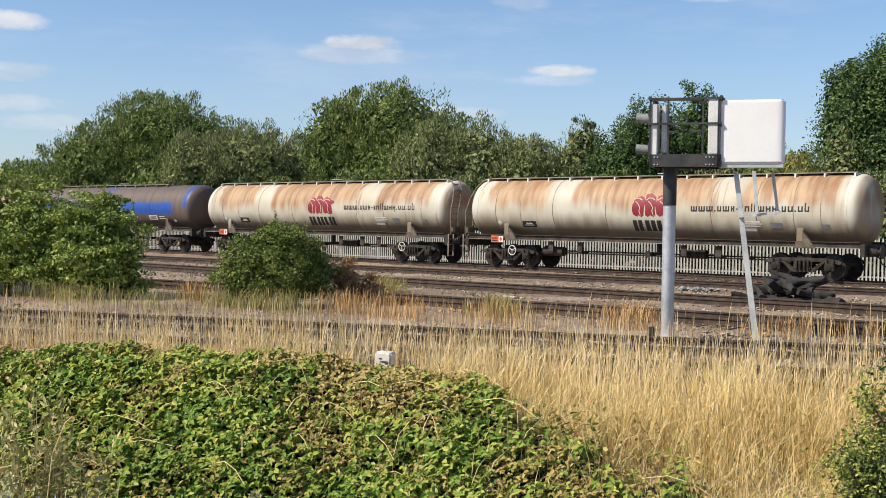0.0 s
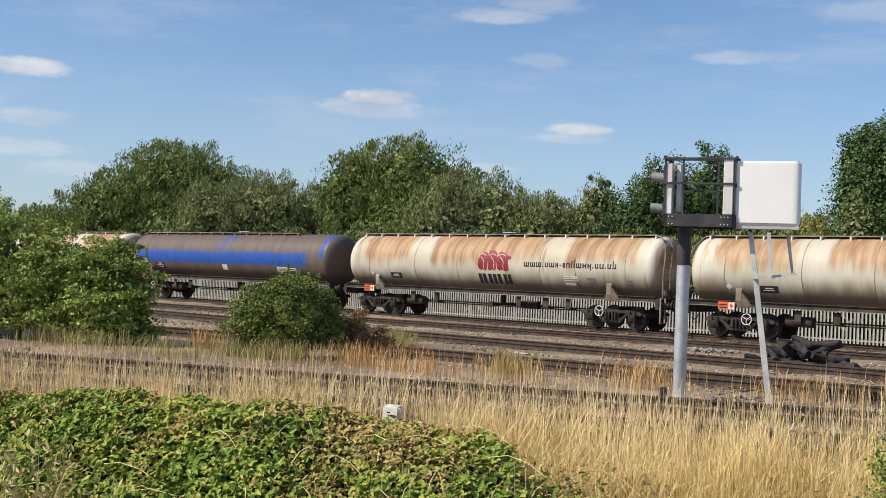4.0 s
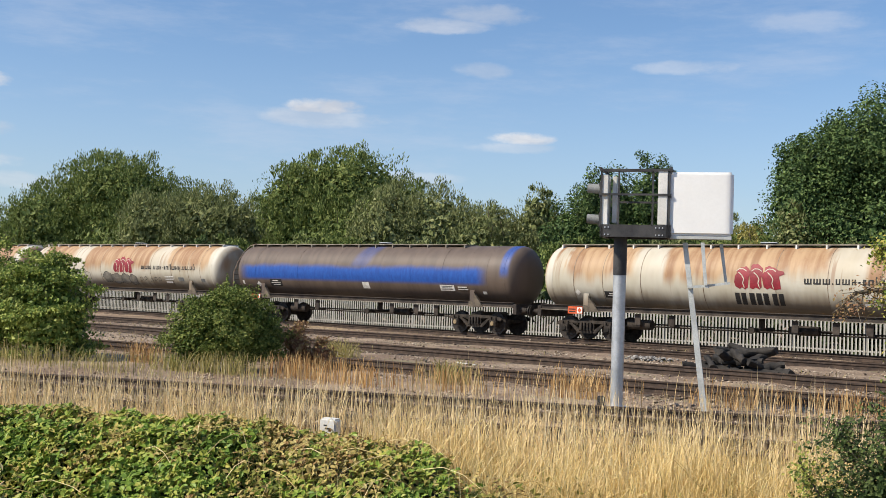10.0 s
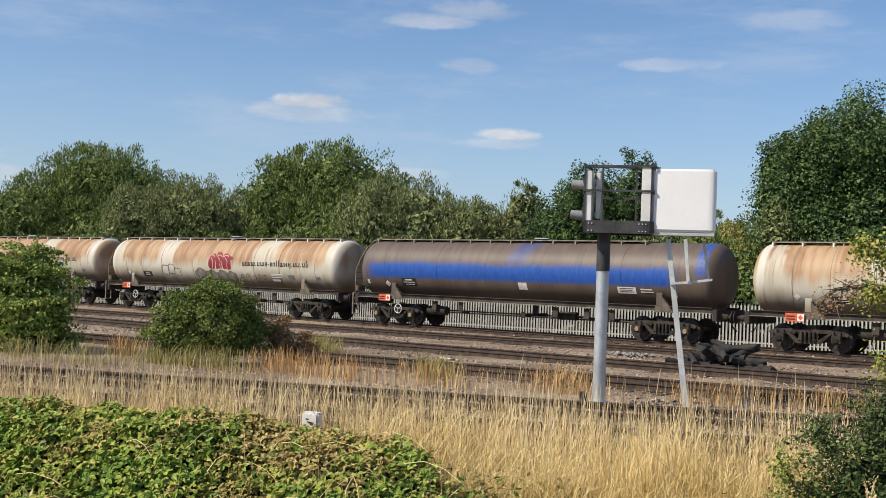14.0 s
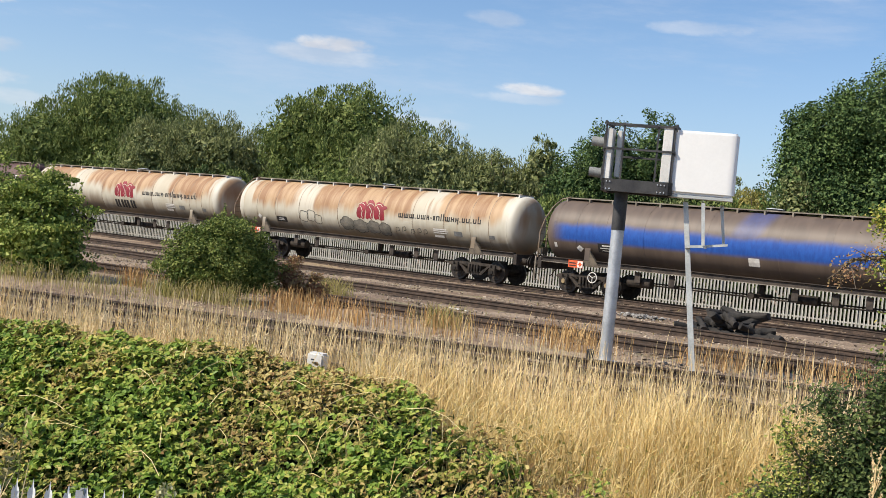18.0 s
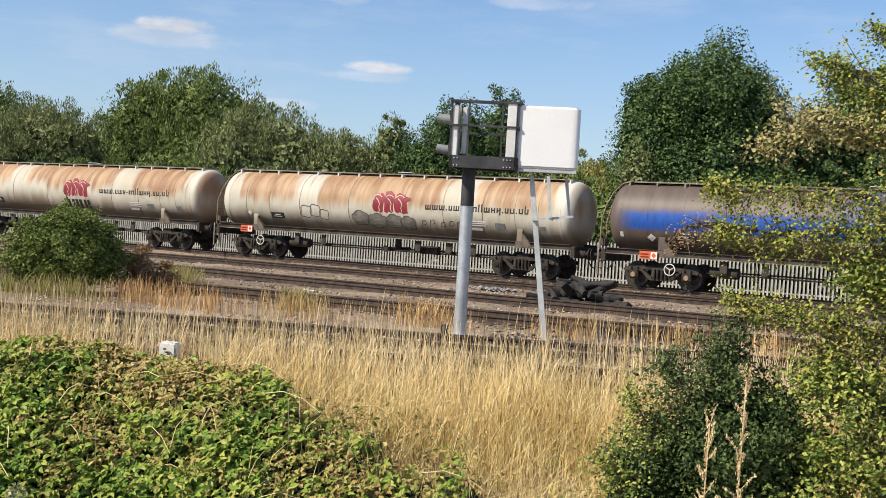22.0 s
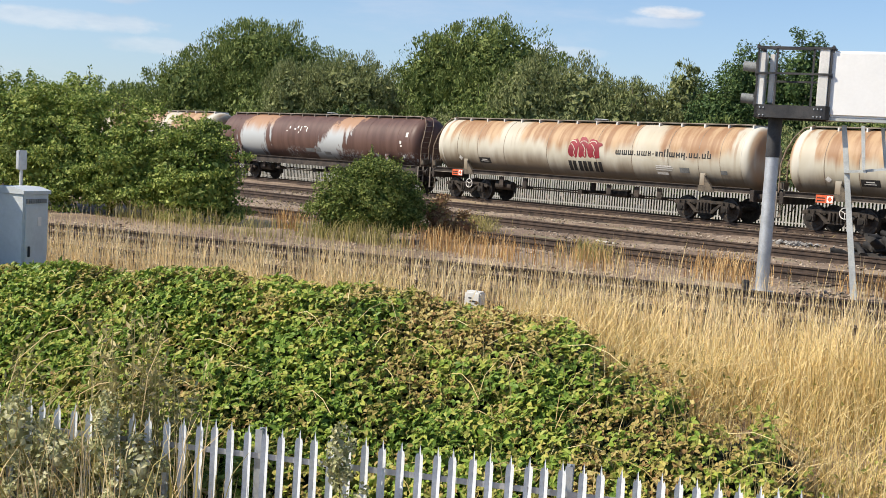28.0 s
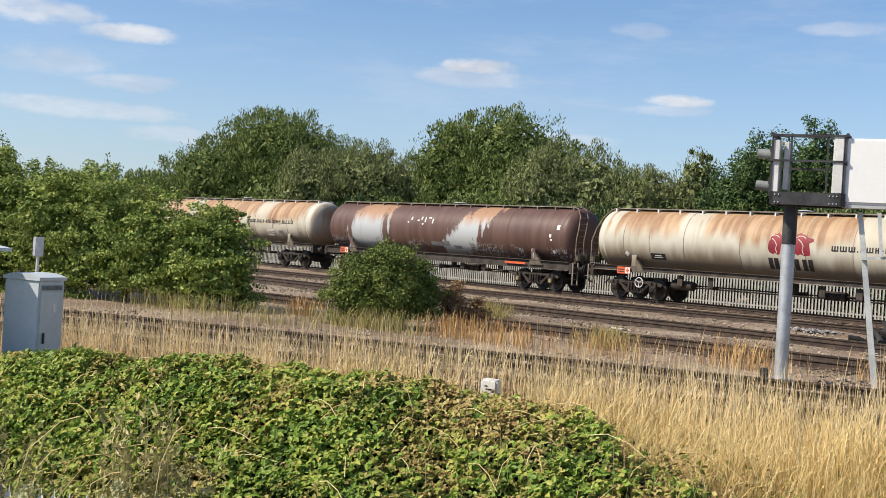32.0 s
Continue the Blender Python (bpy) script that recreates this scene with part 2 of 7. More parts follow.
M["galv_pale"] = material("galv_pale", mottled((0.62, 0.65, 0.66), (0.78, 0.81, 0.82), 2.4, fine=0.2), 0.5, 0.0, bump=(30, 0.1))
M["fence_grey"] = material("fence_grey", mottled((0.44, 0.44, 0.42), (0.60, 0.60, 0.57), 1.4, fine=0.25), 0.7, 0.1)
M["white_panel"] = material("white_panel", mottled((0.85, 0.845, 0.82), (0.89, 0.885, 0.86), 1.2, fine=0.04), 0.45)
M["white_dirty"] = material("white_dirty", mottled((0.62, 0.61, 0.57), (0.78, 0.77, 0.73), 3.0, fine=0.15), 0.55)
M["dark_steel"] = material("dark_steel", mottled((0.035, 0.035, 0.038), (0.075, 0.073, 0.072), 3.0), 0.6, 0.3)
M["lamp_grey"] = material("lamp_grey", mottled((0.16, 0.17, 0.17), (0.25, 0.26, 0.26), 3.0), 0.6)
M["cabinet"] = material("cabinet", mottled((0.47, 0.51, 0.53), (0.56, 0.60, 0.62), 1.5, fine=0.08), 0.55)
M["under"] = material("under", mottled((0.012, 0.010, 0.008), (0.062, 0.048, 0.037), 3.0), 0.9, 0.05, bump=(20, 0.4))
M["frame_brown"] = material("frame_brown", mottled((0.028, 0.022, 0.019), (0.075, 0.058, 0.046), 2.0), 0.85, 0.05, bump=(20, 0.3))
M["wheel"] = material("wheel", mottled((0.022, 0.018, 0.016), (0.06, 0.05, 0.042), 6.0), 0.6, 0.4)
M["axle_cap"] = material("axle_cap", mottled((0.20, 0.14, 0.08), (0.34, 0.25, 0.13), 8.0), 0.7)
M["plate_orange"] = material("plate_orange", mottled((0.50, 0.07, 0.02), (0.66, 0.12, 0.035), 6.0, fine=0.1), 0.5)
M["mark_white"] = material("mark_white", mottled((0.62, 0.60, 0.55), (0.78, 0.76, 0.72), 6.0, fine=0.15), 0.6)
M["mark_black"] = material("mark_black", mottled((0.008, 0.008, 0.009), (0.026, 0.024, 0.023), 4.0), 0.7)
M["mark_cream"] = material("mark_cream", mottled((0.44, 0.38, 0.30), (0.58, 0.53, 0.43), 6.0), 0.6)
M["emblem_red"] = material("emblem_red", mottled((0.20, 0.008, 0.018), (0.29, 0.015, 0.03), 3.0), 0.6)
M["yellow_step"] = material("yellow_step", mottled((0.06, 0.048, 0.036), (0.15, 0.12, 0.085), 4.0), 0.8)
M["weld"] = material("weld", mottled((0.17, 0.12, 0.08), (0.30, 0.23, 0.16), 4.0), 0.6)
M["saddle"] = material("saddle", mottled((0.33, 0.27, 0.19), (0.48, 0.42, 0.32), 3.0), 0.6)
M["olive_leaf"] = material("olive_leaf", leafy((0.042, 0.078, 0.013), (0.13, 0.19, 0.03), (0.28, 0.33, 0.06), (0.44, 0.38, 0.1)), 0.5, gloss=0.14, see=0.22)
M["maple_green"] = material("maple_green", leafy((0.025, 0.05, 0.011), (0.095, 0.15, 0.028), (0.22, 0.27, 0.05), (0.44, 0.43, 0.11)), 0.45, gloss=0.2, see=0.2)
M["walkway"] = material("walkway", mottled((0.15, 0.125, 0.095), (0.30, 0.26, 0.21), 2.0), 0.8)
M["pale_leaf"] = material("pale_leaf", leafy((0.20, 0.22, 0.09), (0.40, 0.40, 0.20), (0.60, 0.57, 0.36)), 0.6, gloss=0.14, see=0.2)
M["thorn_leaf"] = material("thorn_leaf", leafy((0.012, 0.024, 0.007), (0.035, 0.062, 0.018), (0.13, 0.17, 0.055)), 0.5, gloss=0.14, see=0.1)
M["spray"] = material("spray", mottled((0.15, 0.145, 0.125), (0.27, 0.25, 0.21), 2.5), 0.6)
M["spray_dark"] = material("spray_dark", mottled((0.04, 0.042, 0.038), (0.10, 0.10, 0.085), 5.0), 0.7)


def tank_paint(style):
    """Weathered tank paint: stains run down from the walkway, the colour darkens towards the belly, each strake keeps
    its own tone.
    """
    def paint(N, tc):
        v = tc.outputs["Object"]
        s = N.add("ShaderNodeSeparateXYZ")
        N.link(v, s.inputs[0])
        x, z = s.outputs[0], s.outputs[2]
        rnd = N.add("ShaderNodeObjectInfo").outputs["Random"]
        shift = N.add("ShaderNodeVectorMath")
        shift.operation = "ADD"
        N.link(v, shift.inputs[0])
        off = N.add("ShaderNodeCombineXYZ")
        N.link(N.math("MULTIPLY", rnd, 40.0), off.inputs[0])
        N.link(off.outputs[0], shift.inputs[1])
        q = shift.outputs[0]
        run = N.noise(q, 2.2, 3.5, 0.5, (1.3, 0.5, 0.13))
        patch = N.noise(q, 0.55, 4.0, 0.55, (1.0, 0.6, 0.5))
        fine = N.noise(q, 9.0, 5.0, 0.65, (1.0, 1.0, 0.35))
        if style == "cream":
            base = N.mix(N.step(patch, 0.35, 0.65), (0.45, 0.415, 0.325), (0.54, 0.515, 0.435))
            # each strake between two seams has weathered in its own way
            plate = rnd
            for k, a in enumerate((-7.2, -5.86, -4.17, -1.56, 1.23, 3.10, 4.92, 6.35, 7.35)):
                plate = N.math("ADD", plate, N.math("MULTIPLY", N.math("GREATER_THAN", x, a), 0.37))
            own = N.add("ShaderNodeTexWhiteNoise")
            own.noise_dimensions = "1D"
            N.link(plate, own.inputs["W"])
            z = N.math("ADD", z, N.math("MULTIPLY", N.math("SUBTRACT", own.outputs["Value"], 0.55), 0.42))
            edge = N.math("ADD", z, N.math("ADD", N.math("MULTIPLY", N.math("SUBTRACT", run, 0.5), 0.8), N.math("MULTIPLY", N.math("SUBTRACT", patch, 0.5), 0.9)))
            stain = N.step(edge, 2.30, 2.92)
            clean = 0.0
            for a, w in ((-3.9, 0.75), (3.75, 0.8), (8.3, 0.5), (-7.9, 0.25)):
                d = N.math("ABSOLUTE", N.math("SUBTRACT", N.math("ADD", x, N.math("MULTIPLY", N.math("SUBTRACT", run, 0.5), 0.9)), a))
                clean = N.math("MAXIMUM", clean, N.math("SUBTRACT", 1.0, N.step(d, w * 0.55, w * 1.15)))
            stain = N.math("MULTIPLY", stain, N.math("SUBTRACT", 1.0, N.math("MULTIPLY", clean, 0.85)))
            wash = N.noise(q, 1.5, 3.0, 0.5, (2.4, 0.4, 0.12))
            rust = N.mix(N.step(N.math("ADD", N.math("MULTIPLY", wash, 0.85), N.math("MULTIPLY", fine, 0.15)), 0.36, 0.64), (0.265, 0.135, 0.06), (0.42, 0.275, 0.15))
            col = N.mix(N.math("MULTIPLY", stain, 0.94), base, rust)
            streak = N.math("MULTIPLY", N.step(N.noise(q, 2.4, 3.0, 0.5, (2.4, 0.4, 0.07)), 0.56, 0.74), N.step(z, 1.7, 3.2))
            col = N.mix(N.math("MULTIPLY", streak, 0.65), col, (0.23, 0.115, 0.055))
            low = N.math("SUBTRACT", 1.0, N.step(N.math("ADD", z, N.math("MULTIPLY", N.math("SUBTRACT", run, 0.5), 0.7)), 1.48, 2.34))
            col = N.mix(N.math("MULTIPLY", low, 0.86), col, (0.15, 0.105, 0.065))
            far = N.math("ABSOLUTE", x)
            rim = N.math("MULTIPLY", N.math("SUBTRACT", 1.0, N.step(N.math("ABSOLUTE", N.math("SUBTRACT", far, 8.36)), 0.10, 0.22)), N.step(z, 1.7, 2.4))
            col = N.mix(N.math("MULTIPLY", rim, 0.85), col, (0.56, 0.535, 0.46))
            dome = N.math("MULTIPLY", N.step(far, 8.5, 8.7), N.step(run, 0.36, 0.58))
            return N.mix(N.math("MULTIPLY", dome, 0.6), col, (0.36, 0.22, 0.12))
        if style == "blue":
            base = N.mix(N.step(run, 0.32, 0.68), (0.098, 0.074, 0.060), (0.128, 0.096, 0.076))
            top = N.math("SUBTRACT", 2.78, N.math("MULTIPLY", N.math("SUBTRACT", patch, 0.5), 0.35))
            up = N.math("SUBTRACT", 1.0, N.step(N.math("SUBTRACT", z, top), -0.17, 0.15))
            dn = N.step(z, 1.98, 2.2)
            span = N.math("MULTIPLY", N.step(x, -8.5, -7.6), N.math("SUBTRACT", 1.0, N.step(x, 6.7, 7.5)))
            band = N.math("MULTIPLY", N.math("MULTIPLY", up, dn), span)
            d = N.math("ABSOLUTE", N.math("SUBTRACT", x, N.math("ADD", -0.1, N.math("MULTIPLY", N.math("SUBTRACT", z, 2.8), 0.45))))
            rise = N.math("MULTIPLY", N.math("SUBTRACT", 1.0, N.step(d, 0.3, 0.75)), N.math("MULTIPLY", N.step(z, 2.6, 2.8), 0.34))
            ring = N.math("MULTIPLY", N.math("SUBTRACT", 1.0, N.step(N.math("ABSOLUTE", N.math("SUBTRACT", x, 8.25)), 0.12, 0.3)), N.math("MULTIPLY", N.step(z, 2.3, 2.7), 0.75))
            blue = N.mix(N.step(fine, 0.3, 0.7), (0.010, 0.058, 0.275), (0.015, 0.088, 0.375))
            col = N.mix(N.math("MAXIMUM", N.math("MULTIPLY", band, 0.97), N.math("MAXIMUM", rise, ring)), base, blue)
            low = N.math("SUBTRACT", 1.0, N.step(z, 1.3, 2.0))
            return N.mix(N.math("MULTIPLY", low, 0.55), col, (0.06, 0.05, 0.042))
        base = N.mix(N.step(run, 0.3, 0.7), (0.085, 0.045, 0.036), (0.125, 0.07, 0.055))
        bare = 0.0
        for a, w, lean in ((-5.35, 1.35, 0.35), (2.1, 0.95, 0.9)):
            d = N.math("ABSOLUTE", N.math("SUBTRACT", N.math("SUBTRACT", x, N.math("MULTIPLY", N.math("SUBTRACT", z, 2.4), lean)), a))
            d = N.math("ADD", d, N.math("ADD", N.math("MULTIPLY", N.math("SUBTRACT", run, 0.5), 2.6), N.math("MULTIPLY", N.math("SUBTRACT", fine, 0.5), 1.5)))
            bare = N.math("MAXIMUM", bare, N.math("SUBTRACT", 1.0, N.step(d, w * 0.8, w * 1.15)))
        lowp = N.math("MULTIPLY", N.math("MULTIPLY", N.step(fine, 0.52, 0.56), N.math("SUBTRACT", 1.0, N.step(z, 1.75, 2.05))), N.step(patch, 0.42, 0.5))
        under = N.mix(N.step(N.math("ADD", z, N.math("MULTIPLY", N.math("SUBTRACT", run, 0.5), 0.8)), 2.6, 3.3), (0.46, 0.49, 0.50), (0.36, 0.21, 0.12))
        col = N.mix(N.math("MULTIPLY", N.math("MAXIMUM", bare, N.math("MULTIPLY", lowp, 0.8)), 0.9), base, under)
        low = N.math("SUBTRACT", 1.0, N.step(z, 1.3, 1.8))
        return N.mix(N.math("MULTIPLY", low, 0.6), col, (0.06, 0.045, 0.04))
    return paint


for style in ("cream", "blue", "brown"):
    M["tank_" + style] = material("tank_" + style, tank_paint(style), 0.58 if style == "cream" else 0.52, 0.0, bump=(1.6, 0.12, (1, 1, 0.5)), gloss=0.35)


# ---- geometry helpers ----
def mesh(name, verts, faces, mats, index=None, smooth=False):
    me = bpy.data.meshes.new(name)
    me.from_pydata([tuple(v) for v in verts], [], [tuple(f) for f in faces])
    for m in (mats if isinstance(mats, (list, tuple)) else [mats]):
        me.materials.append(M[m])
    if index is not None:
        me.polygons.foreach_set("material_index", np.asarray(index, dtype=np.int32))
    if smooth:
        me.polygons.foreach_set("use_smooth", np.ones(len(me.polygons), dtype=bool))
    me.update()
    return me


class Shape:
    """Collects simple solids into one mesh."""

    def __init__(self):
        self.v, self.f, self.k = [], [], []

    def add(self, verts, faces, k=0):
        n = len(self.v)
        self.v += [tuple(p) for p in verts]
        self.f += [tuple(i + n for i in f) for f in faces]
        self.k += [k] * len(faces)
        return self

    def box(self, x0, x1, y0, y1, z0, z1, k=0, bevel=0.0):
        if not bevel:
            v = [(x, y, z) for z in (z0, z1) for y in (y0, y1) for x in (x0, x1)]
            return self.add(v, [(0, 2, 3, 1), (4, 5, 7, 6), (0, 1, 5, 4), (2, 6, 7, 3), (0, 4, 6, 2), (1, 3, 7, 5)], k)
        bm = bmesh.new()
        bmesh.ops.create_cube(bm, size=1.0)
        for p in bm.verts:
            p.co = ((x0 + x1) / 2 + p.co.x * (x1 - x0), (y0 + y1) / 2 + p.co.y * (y1 - y0), (z0 + z1) / 2 + p.co.z * (z1 - z0))
        bmesh.ops.bevel(bm, geom=list(bm.edges), offset=bevel, segments=2, affect="EDGES")
        bm.verts.index_update()
        self.add([p.co[:] for p in bm.verts], [[q.index for q in f.verts] for f in bm.faces], k)
        bm.free()
        return self

    def prism(self, outline, y0, y1, k=0, axis="y"):
        """An outline in x, z pushed along y (or in y, z along x, or in x, y along z)."""
        n = len(outline)
        put = {"y": lambda a, b, c: (a, c, b), "x": lambda a, b, c: (c, a, b), "z": lambda a, b, c: (a, b, c)}[axis]
        v = [put(a, b, y0) for a, b in outline] + [put(a, b, y1) for a, b in outline]
        f = [tuple(range(n)), tuple(range(2 * n - 1, n - 1, -1))] + [(i, n + i, n + (i + 1) % n, (i + 1) % n) for i in range(n)]
        return self.add(v, f, k)

    def tube(self, a, b, r0, r1=None, n=10, k=0, caps=True):
        a, b = Vector(a), Vector(b)
        r1 = r0 if r1 is None else r1
        d = (b - a).normalized()
        s = d.cross(Vector((0, 0, 1)) if abs(d.z) < 0.9 else Vector((1, 0, 0))).normalized()
        t = d.cross(s)
        ring = [math.cos(2 * math.pi * i / n) * s + math.sin(2 * math.pi * i / n) * t for i in range(n)]
        v = [a + c * r0 for c in ring] + [b + c * r1 for c in ring]
        f = [(i, (i + 1) % n, n + (i + 1) % n, n + i) for i in range(n)]
        if caps:
            f += [tuple(range(n - 1, -1, -1)), tuple(range(n, 2 * n))]
        return self.add(v, f, k)

    def path(self, pts, r, n=6, k=0):
        """One bent tube through points."""
        p = [Vector(q) for q in pts]
        v, f = [], []
        for i, q in enumerate(p):
            d = (p[min(i + 1, len(p) - 1)] - p[max(i - 1, 0)]).normalized()
            s = d.cross(Vector((0.31, 0.95, 0.05))).normalized()
            t = d.cross(s)
            v += [q + (math.cos(2 * math.pi * j / n) * s + math.sin(2 * math.pi * j / n) * t) * r for j in range(n)]
        for i in range(len(p) - 1):
            f += [(i * n + j, i * n + (j + 1) % n, (i + 1) * n + (j + 1) % n, (i + 1) * n + j) for j in range(n)]
        f += [tuple(range(n - 1, -1, -1)), tuple(range(len(v) - n, len(v)))]
        return self.add(v, f, k)

    def done(self, name, mats, smooth=False):
        return mesh(name, self.v, self.f, mats, self.k, smooth)


def part(name, data, parent, label="", m=None):
    ob = new(name, data)
    ob.parent = parent
    if m is not None:
        ob.matrix_basis = m
    return tagged(ob, label) if label else ob


def thing(name, label, category, m=None, group="", kind="", data=None):
    ob = new(name, data)
    if m is not None:
        ob.matrix_basis = m
    return tagged(ob, label, category, group, kind)


def smoothed(me, angle=35):
    me.polygons.foreach_set("use_smooth", np.ones(len(me.polygons), dtype=bool))
    me.set_sharp_from_angle(angle=radians(angle))
    return me


# ---- plan ----
# Rail level is z = 0. The sidings run along x; the main line crosses the view on its own heading.
MAIN_A, MAIN_DIR = np.array((-22.2, 11.46)), np.array((0.9131, 0.4077))
MAIN_N = np.array((-0.4077, 0.9131))
MAIN_YAW = math.degrees(math.atan2(MAIN_DIR[1], MAIN_DIR[0]))
TRAIN_Y = 40.3
FENCE_A, FENCE_DIR = np.array((-10.35, 4.5)), np.array((0.842, 0.539))


def off(x, y):
    """Distance from the main line's far rail, beyond it positive."""
    return (x - MAIN_A[0]) * MAIN_N[0] + (y - MAIN_A[1]) * MAIN_N[1]


def at_main(s, d):
    p = MAIN_A + MAIN_DIR * s + MAIN_N * d
    return float(p[0]), float(p[1])


def ground_z(x, y):
    """Height of the ground: yard level, then the bank down to the fence."""
    d = off(x, y)
    z = np.interp(d, (-14.0, -10.6, -9.2, -7.8, -6.0, -5.2, 2.5, 4.0), (-2.45, -2.25, -1.35, -0.62, -0.42, -0.18, -0.18, -0.165))
    z = np.where(y > 43.2, np.interp(y, (43.2, 45.5, 60.0), (-0.165, -0.42, -0.7)), z)
    return z


def polar(az, r):
    return -math.sin(radians(az)) * r, math.cos(radians(az)) * r


# ---- ground ----
def build_ground():
    def lines(core, far):
        return np.array(sorted(set([-far, -1200, -500, -250, -160] + list(core) + [160, 250, 500, 1200, far])), dtype=float)
    xs = lines(np.concatenate((np.arange(-110, -50, 1.5), np.arange(-50, 12, 0.5), np.arange(12, 60.1, 2.0))), 4000)
    ys = lines(np.concatenate((np.arange(-40, 0, 4.0), np.arange(0, 48.1, 0.35), np.arange(50, 130, 6.0))), 4000)
    X, Y = np.meshgrid(xs, ys)
    Z = ground_z(X, Y)
    rough = np.array([noise.noise((x * 0.9, y * 0.9, 0.3)) * 0.05 + noise.noise((x * 3.1, y * 3.1, 5.0)) * 0.02 for x, y in zip(X.ravel(), Y.ravel())]).reshape(X.shape)
    Z = Z + np.where((np.abs(X) < 150) & (np.abs(Y) < 130), rough, 0)
    nx = len(xs)
    v = np.stack((X.ravel(), Y.ravel(), Z.ravel()), 1)
    f = [(j * nx + i, j * nx + i + 1, (j + 1) * nx + i + 1, (j + 1) * nx + i) for j in range(len(ys) - 1) for i in range(nx - 1)]
    thing("ground", "dry stony railway yard ground with brown ballast and dead grass", "ground", kind="structure", data=mesh("ground", v.tolist(), f, "ground", smooth=True))


build_ground()


def scatter_stones(name, spots, label, seed, mat="stone", big=1.0):
    """Loose ballast: small angular stones half sunk in the ground."""
    rng = np.random.default_rng(seed)
    base = np.array([(1, 0, 0), (-1, 0, 0), (0, 1, 0), (0, -1, 0), (0, 0, 1), (0, 0, -1)], float)
    tri = [(0, 2, 4), (2, 1, 4), (1, 3, 4), (3, 0, 4), (1, 2, 5), (3, 1, 5)]
    n = len(spots)
    size = rng.uniform(0.018, 0.05, n) * big
    v = base[None] * rng.uniform(0.6, 1.3, (n, 6, 1)) * size[:, None, None] * np.array((1.2, 1.2, 0.9))
    a = rng.uniform(0, 6.28, n)
    c, s = np.cos(a)[:, None], np.sin(a)[:, None]
    w = np.stack((v[..., 0] * c - v[..., 1] * s + v[..., 2] * 0.3, v[..., 0] * s + v[..., 1] * c, v[..., 2] + v[..., 0] * 0.3), -1)
    w += np.asarray(spots)[:, None, :]
    f = (np.arange(n)[:, None, None] * 6 + np.array(tri)[None]).reshape(-1, 3)
    thing(name, label, "ballast", kind="stuff", data=mesh(name, w.reshape(-1, 3).tolist(), f.tolist(), mat))


def near_ballast():
    rng = np.random.default_rng(4)
    out = []
    for lo, hi, n in ((-5.6, -4.9, 1000), (-4.7, -3.5, 1500), (-3.4, -1.5, 4000), (-1.35, -0.1, 4500), (0.08, 2.6, 8500), (2.6, 5.2, 4500)):
        s, d = rng.uniform(-14, 32, n), rng.uniform(lo, hi, n)
        p = MAIN_A[None] + s[:, None] * MAIN_DIR + d[:, None] * MAIN_N
        z = np.where((d > -5) & (d < 0.3), -0.145, -0.2) + rng.uniform(-0.02, 0.03, n)
        out.append(np.column_stack((p, z)))
    scatter_stones("main_line_ballast", np.concatenate(out), "grey brown crushed stone ballast round the main line rails", 5)
    out = []
    for y0, y1, n in ((23.5, 26.4, 4500), (28.4, 33.0, 4500), (19.3, 23.0, 4500), (34.0, 41.5, 3500)):
        q = np.column_stack((rng.uniform(-48, 0, n), rng.uniform(y0, y1, n), rng.uniform(-0.175, -0.13, n)))
        out.append(q[np.array([noise.noise((x * 0.35, y * 0.9, 3.0)) for x, y, _ in q]) + rng.uniform(-0.3, 0.4, n) > 0])
    scatter_stones("yard_ballast", np.concatenate(out), "dusty brown loose ballast between the yard sidings", 6, "stone_dark")


    q = rng.normal(0, 1, (170, 2)) * np.array((0.45, 0.22)) + np.array((RUBBLE[0], RUBBLE[1]))
    scatter_stones("rubble", np.column_stack((q, rng.uniform(-0.17, -0.08, 170))), "small heap of pale grey broken rubble in the yard", 9, "stone_pale", 1.5)


RUBBLE = (-17.9, 32.4)
near_ballast()

RAIL_OUTLINE = [(-0.07, -0.16), (0.07, -0.16), (0.07, -0.145), (0.012, -0.125), (0.01, -0.045), (0.036, -0.035), (0.036, -0.004),
                (0.026, 0.0), (-0.026, 0.0), (-0.036, -0.004), (-0.036, -0.035), (-0.01, -0.045), (-0.012, -0.125), (-0.07, -0.145)]
sleeper_mesh = Shape().box(-0.125, 0.125, -1.25, 1.25, -0.30, -0.155, bevel=0.012).done("sleeper", "sleeper")
chair_mesh = Shape().box(-0.09, 0.09, -0.17, 0.17, -0.158, -0.118).box(-0.05, 0.05, -0.11, 0.11, -0.13, -0.08).done("rail_chair", "rail")


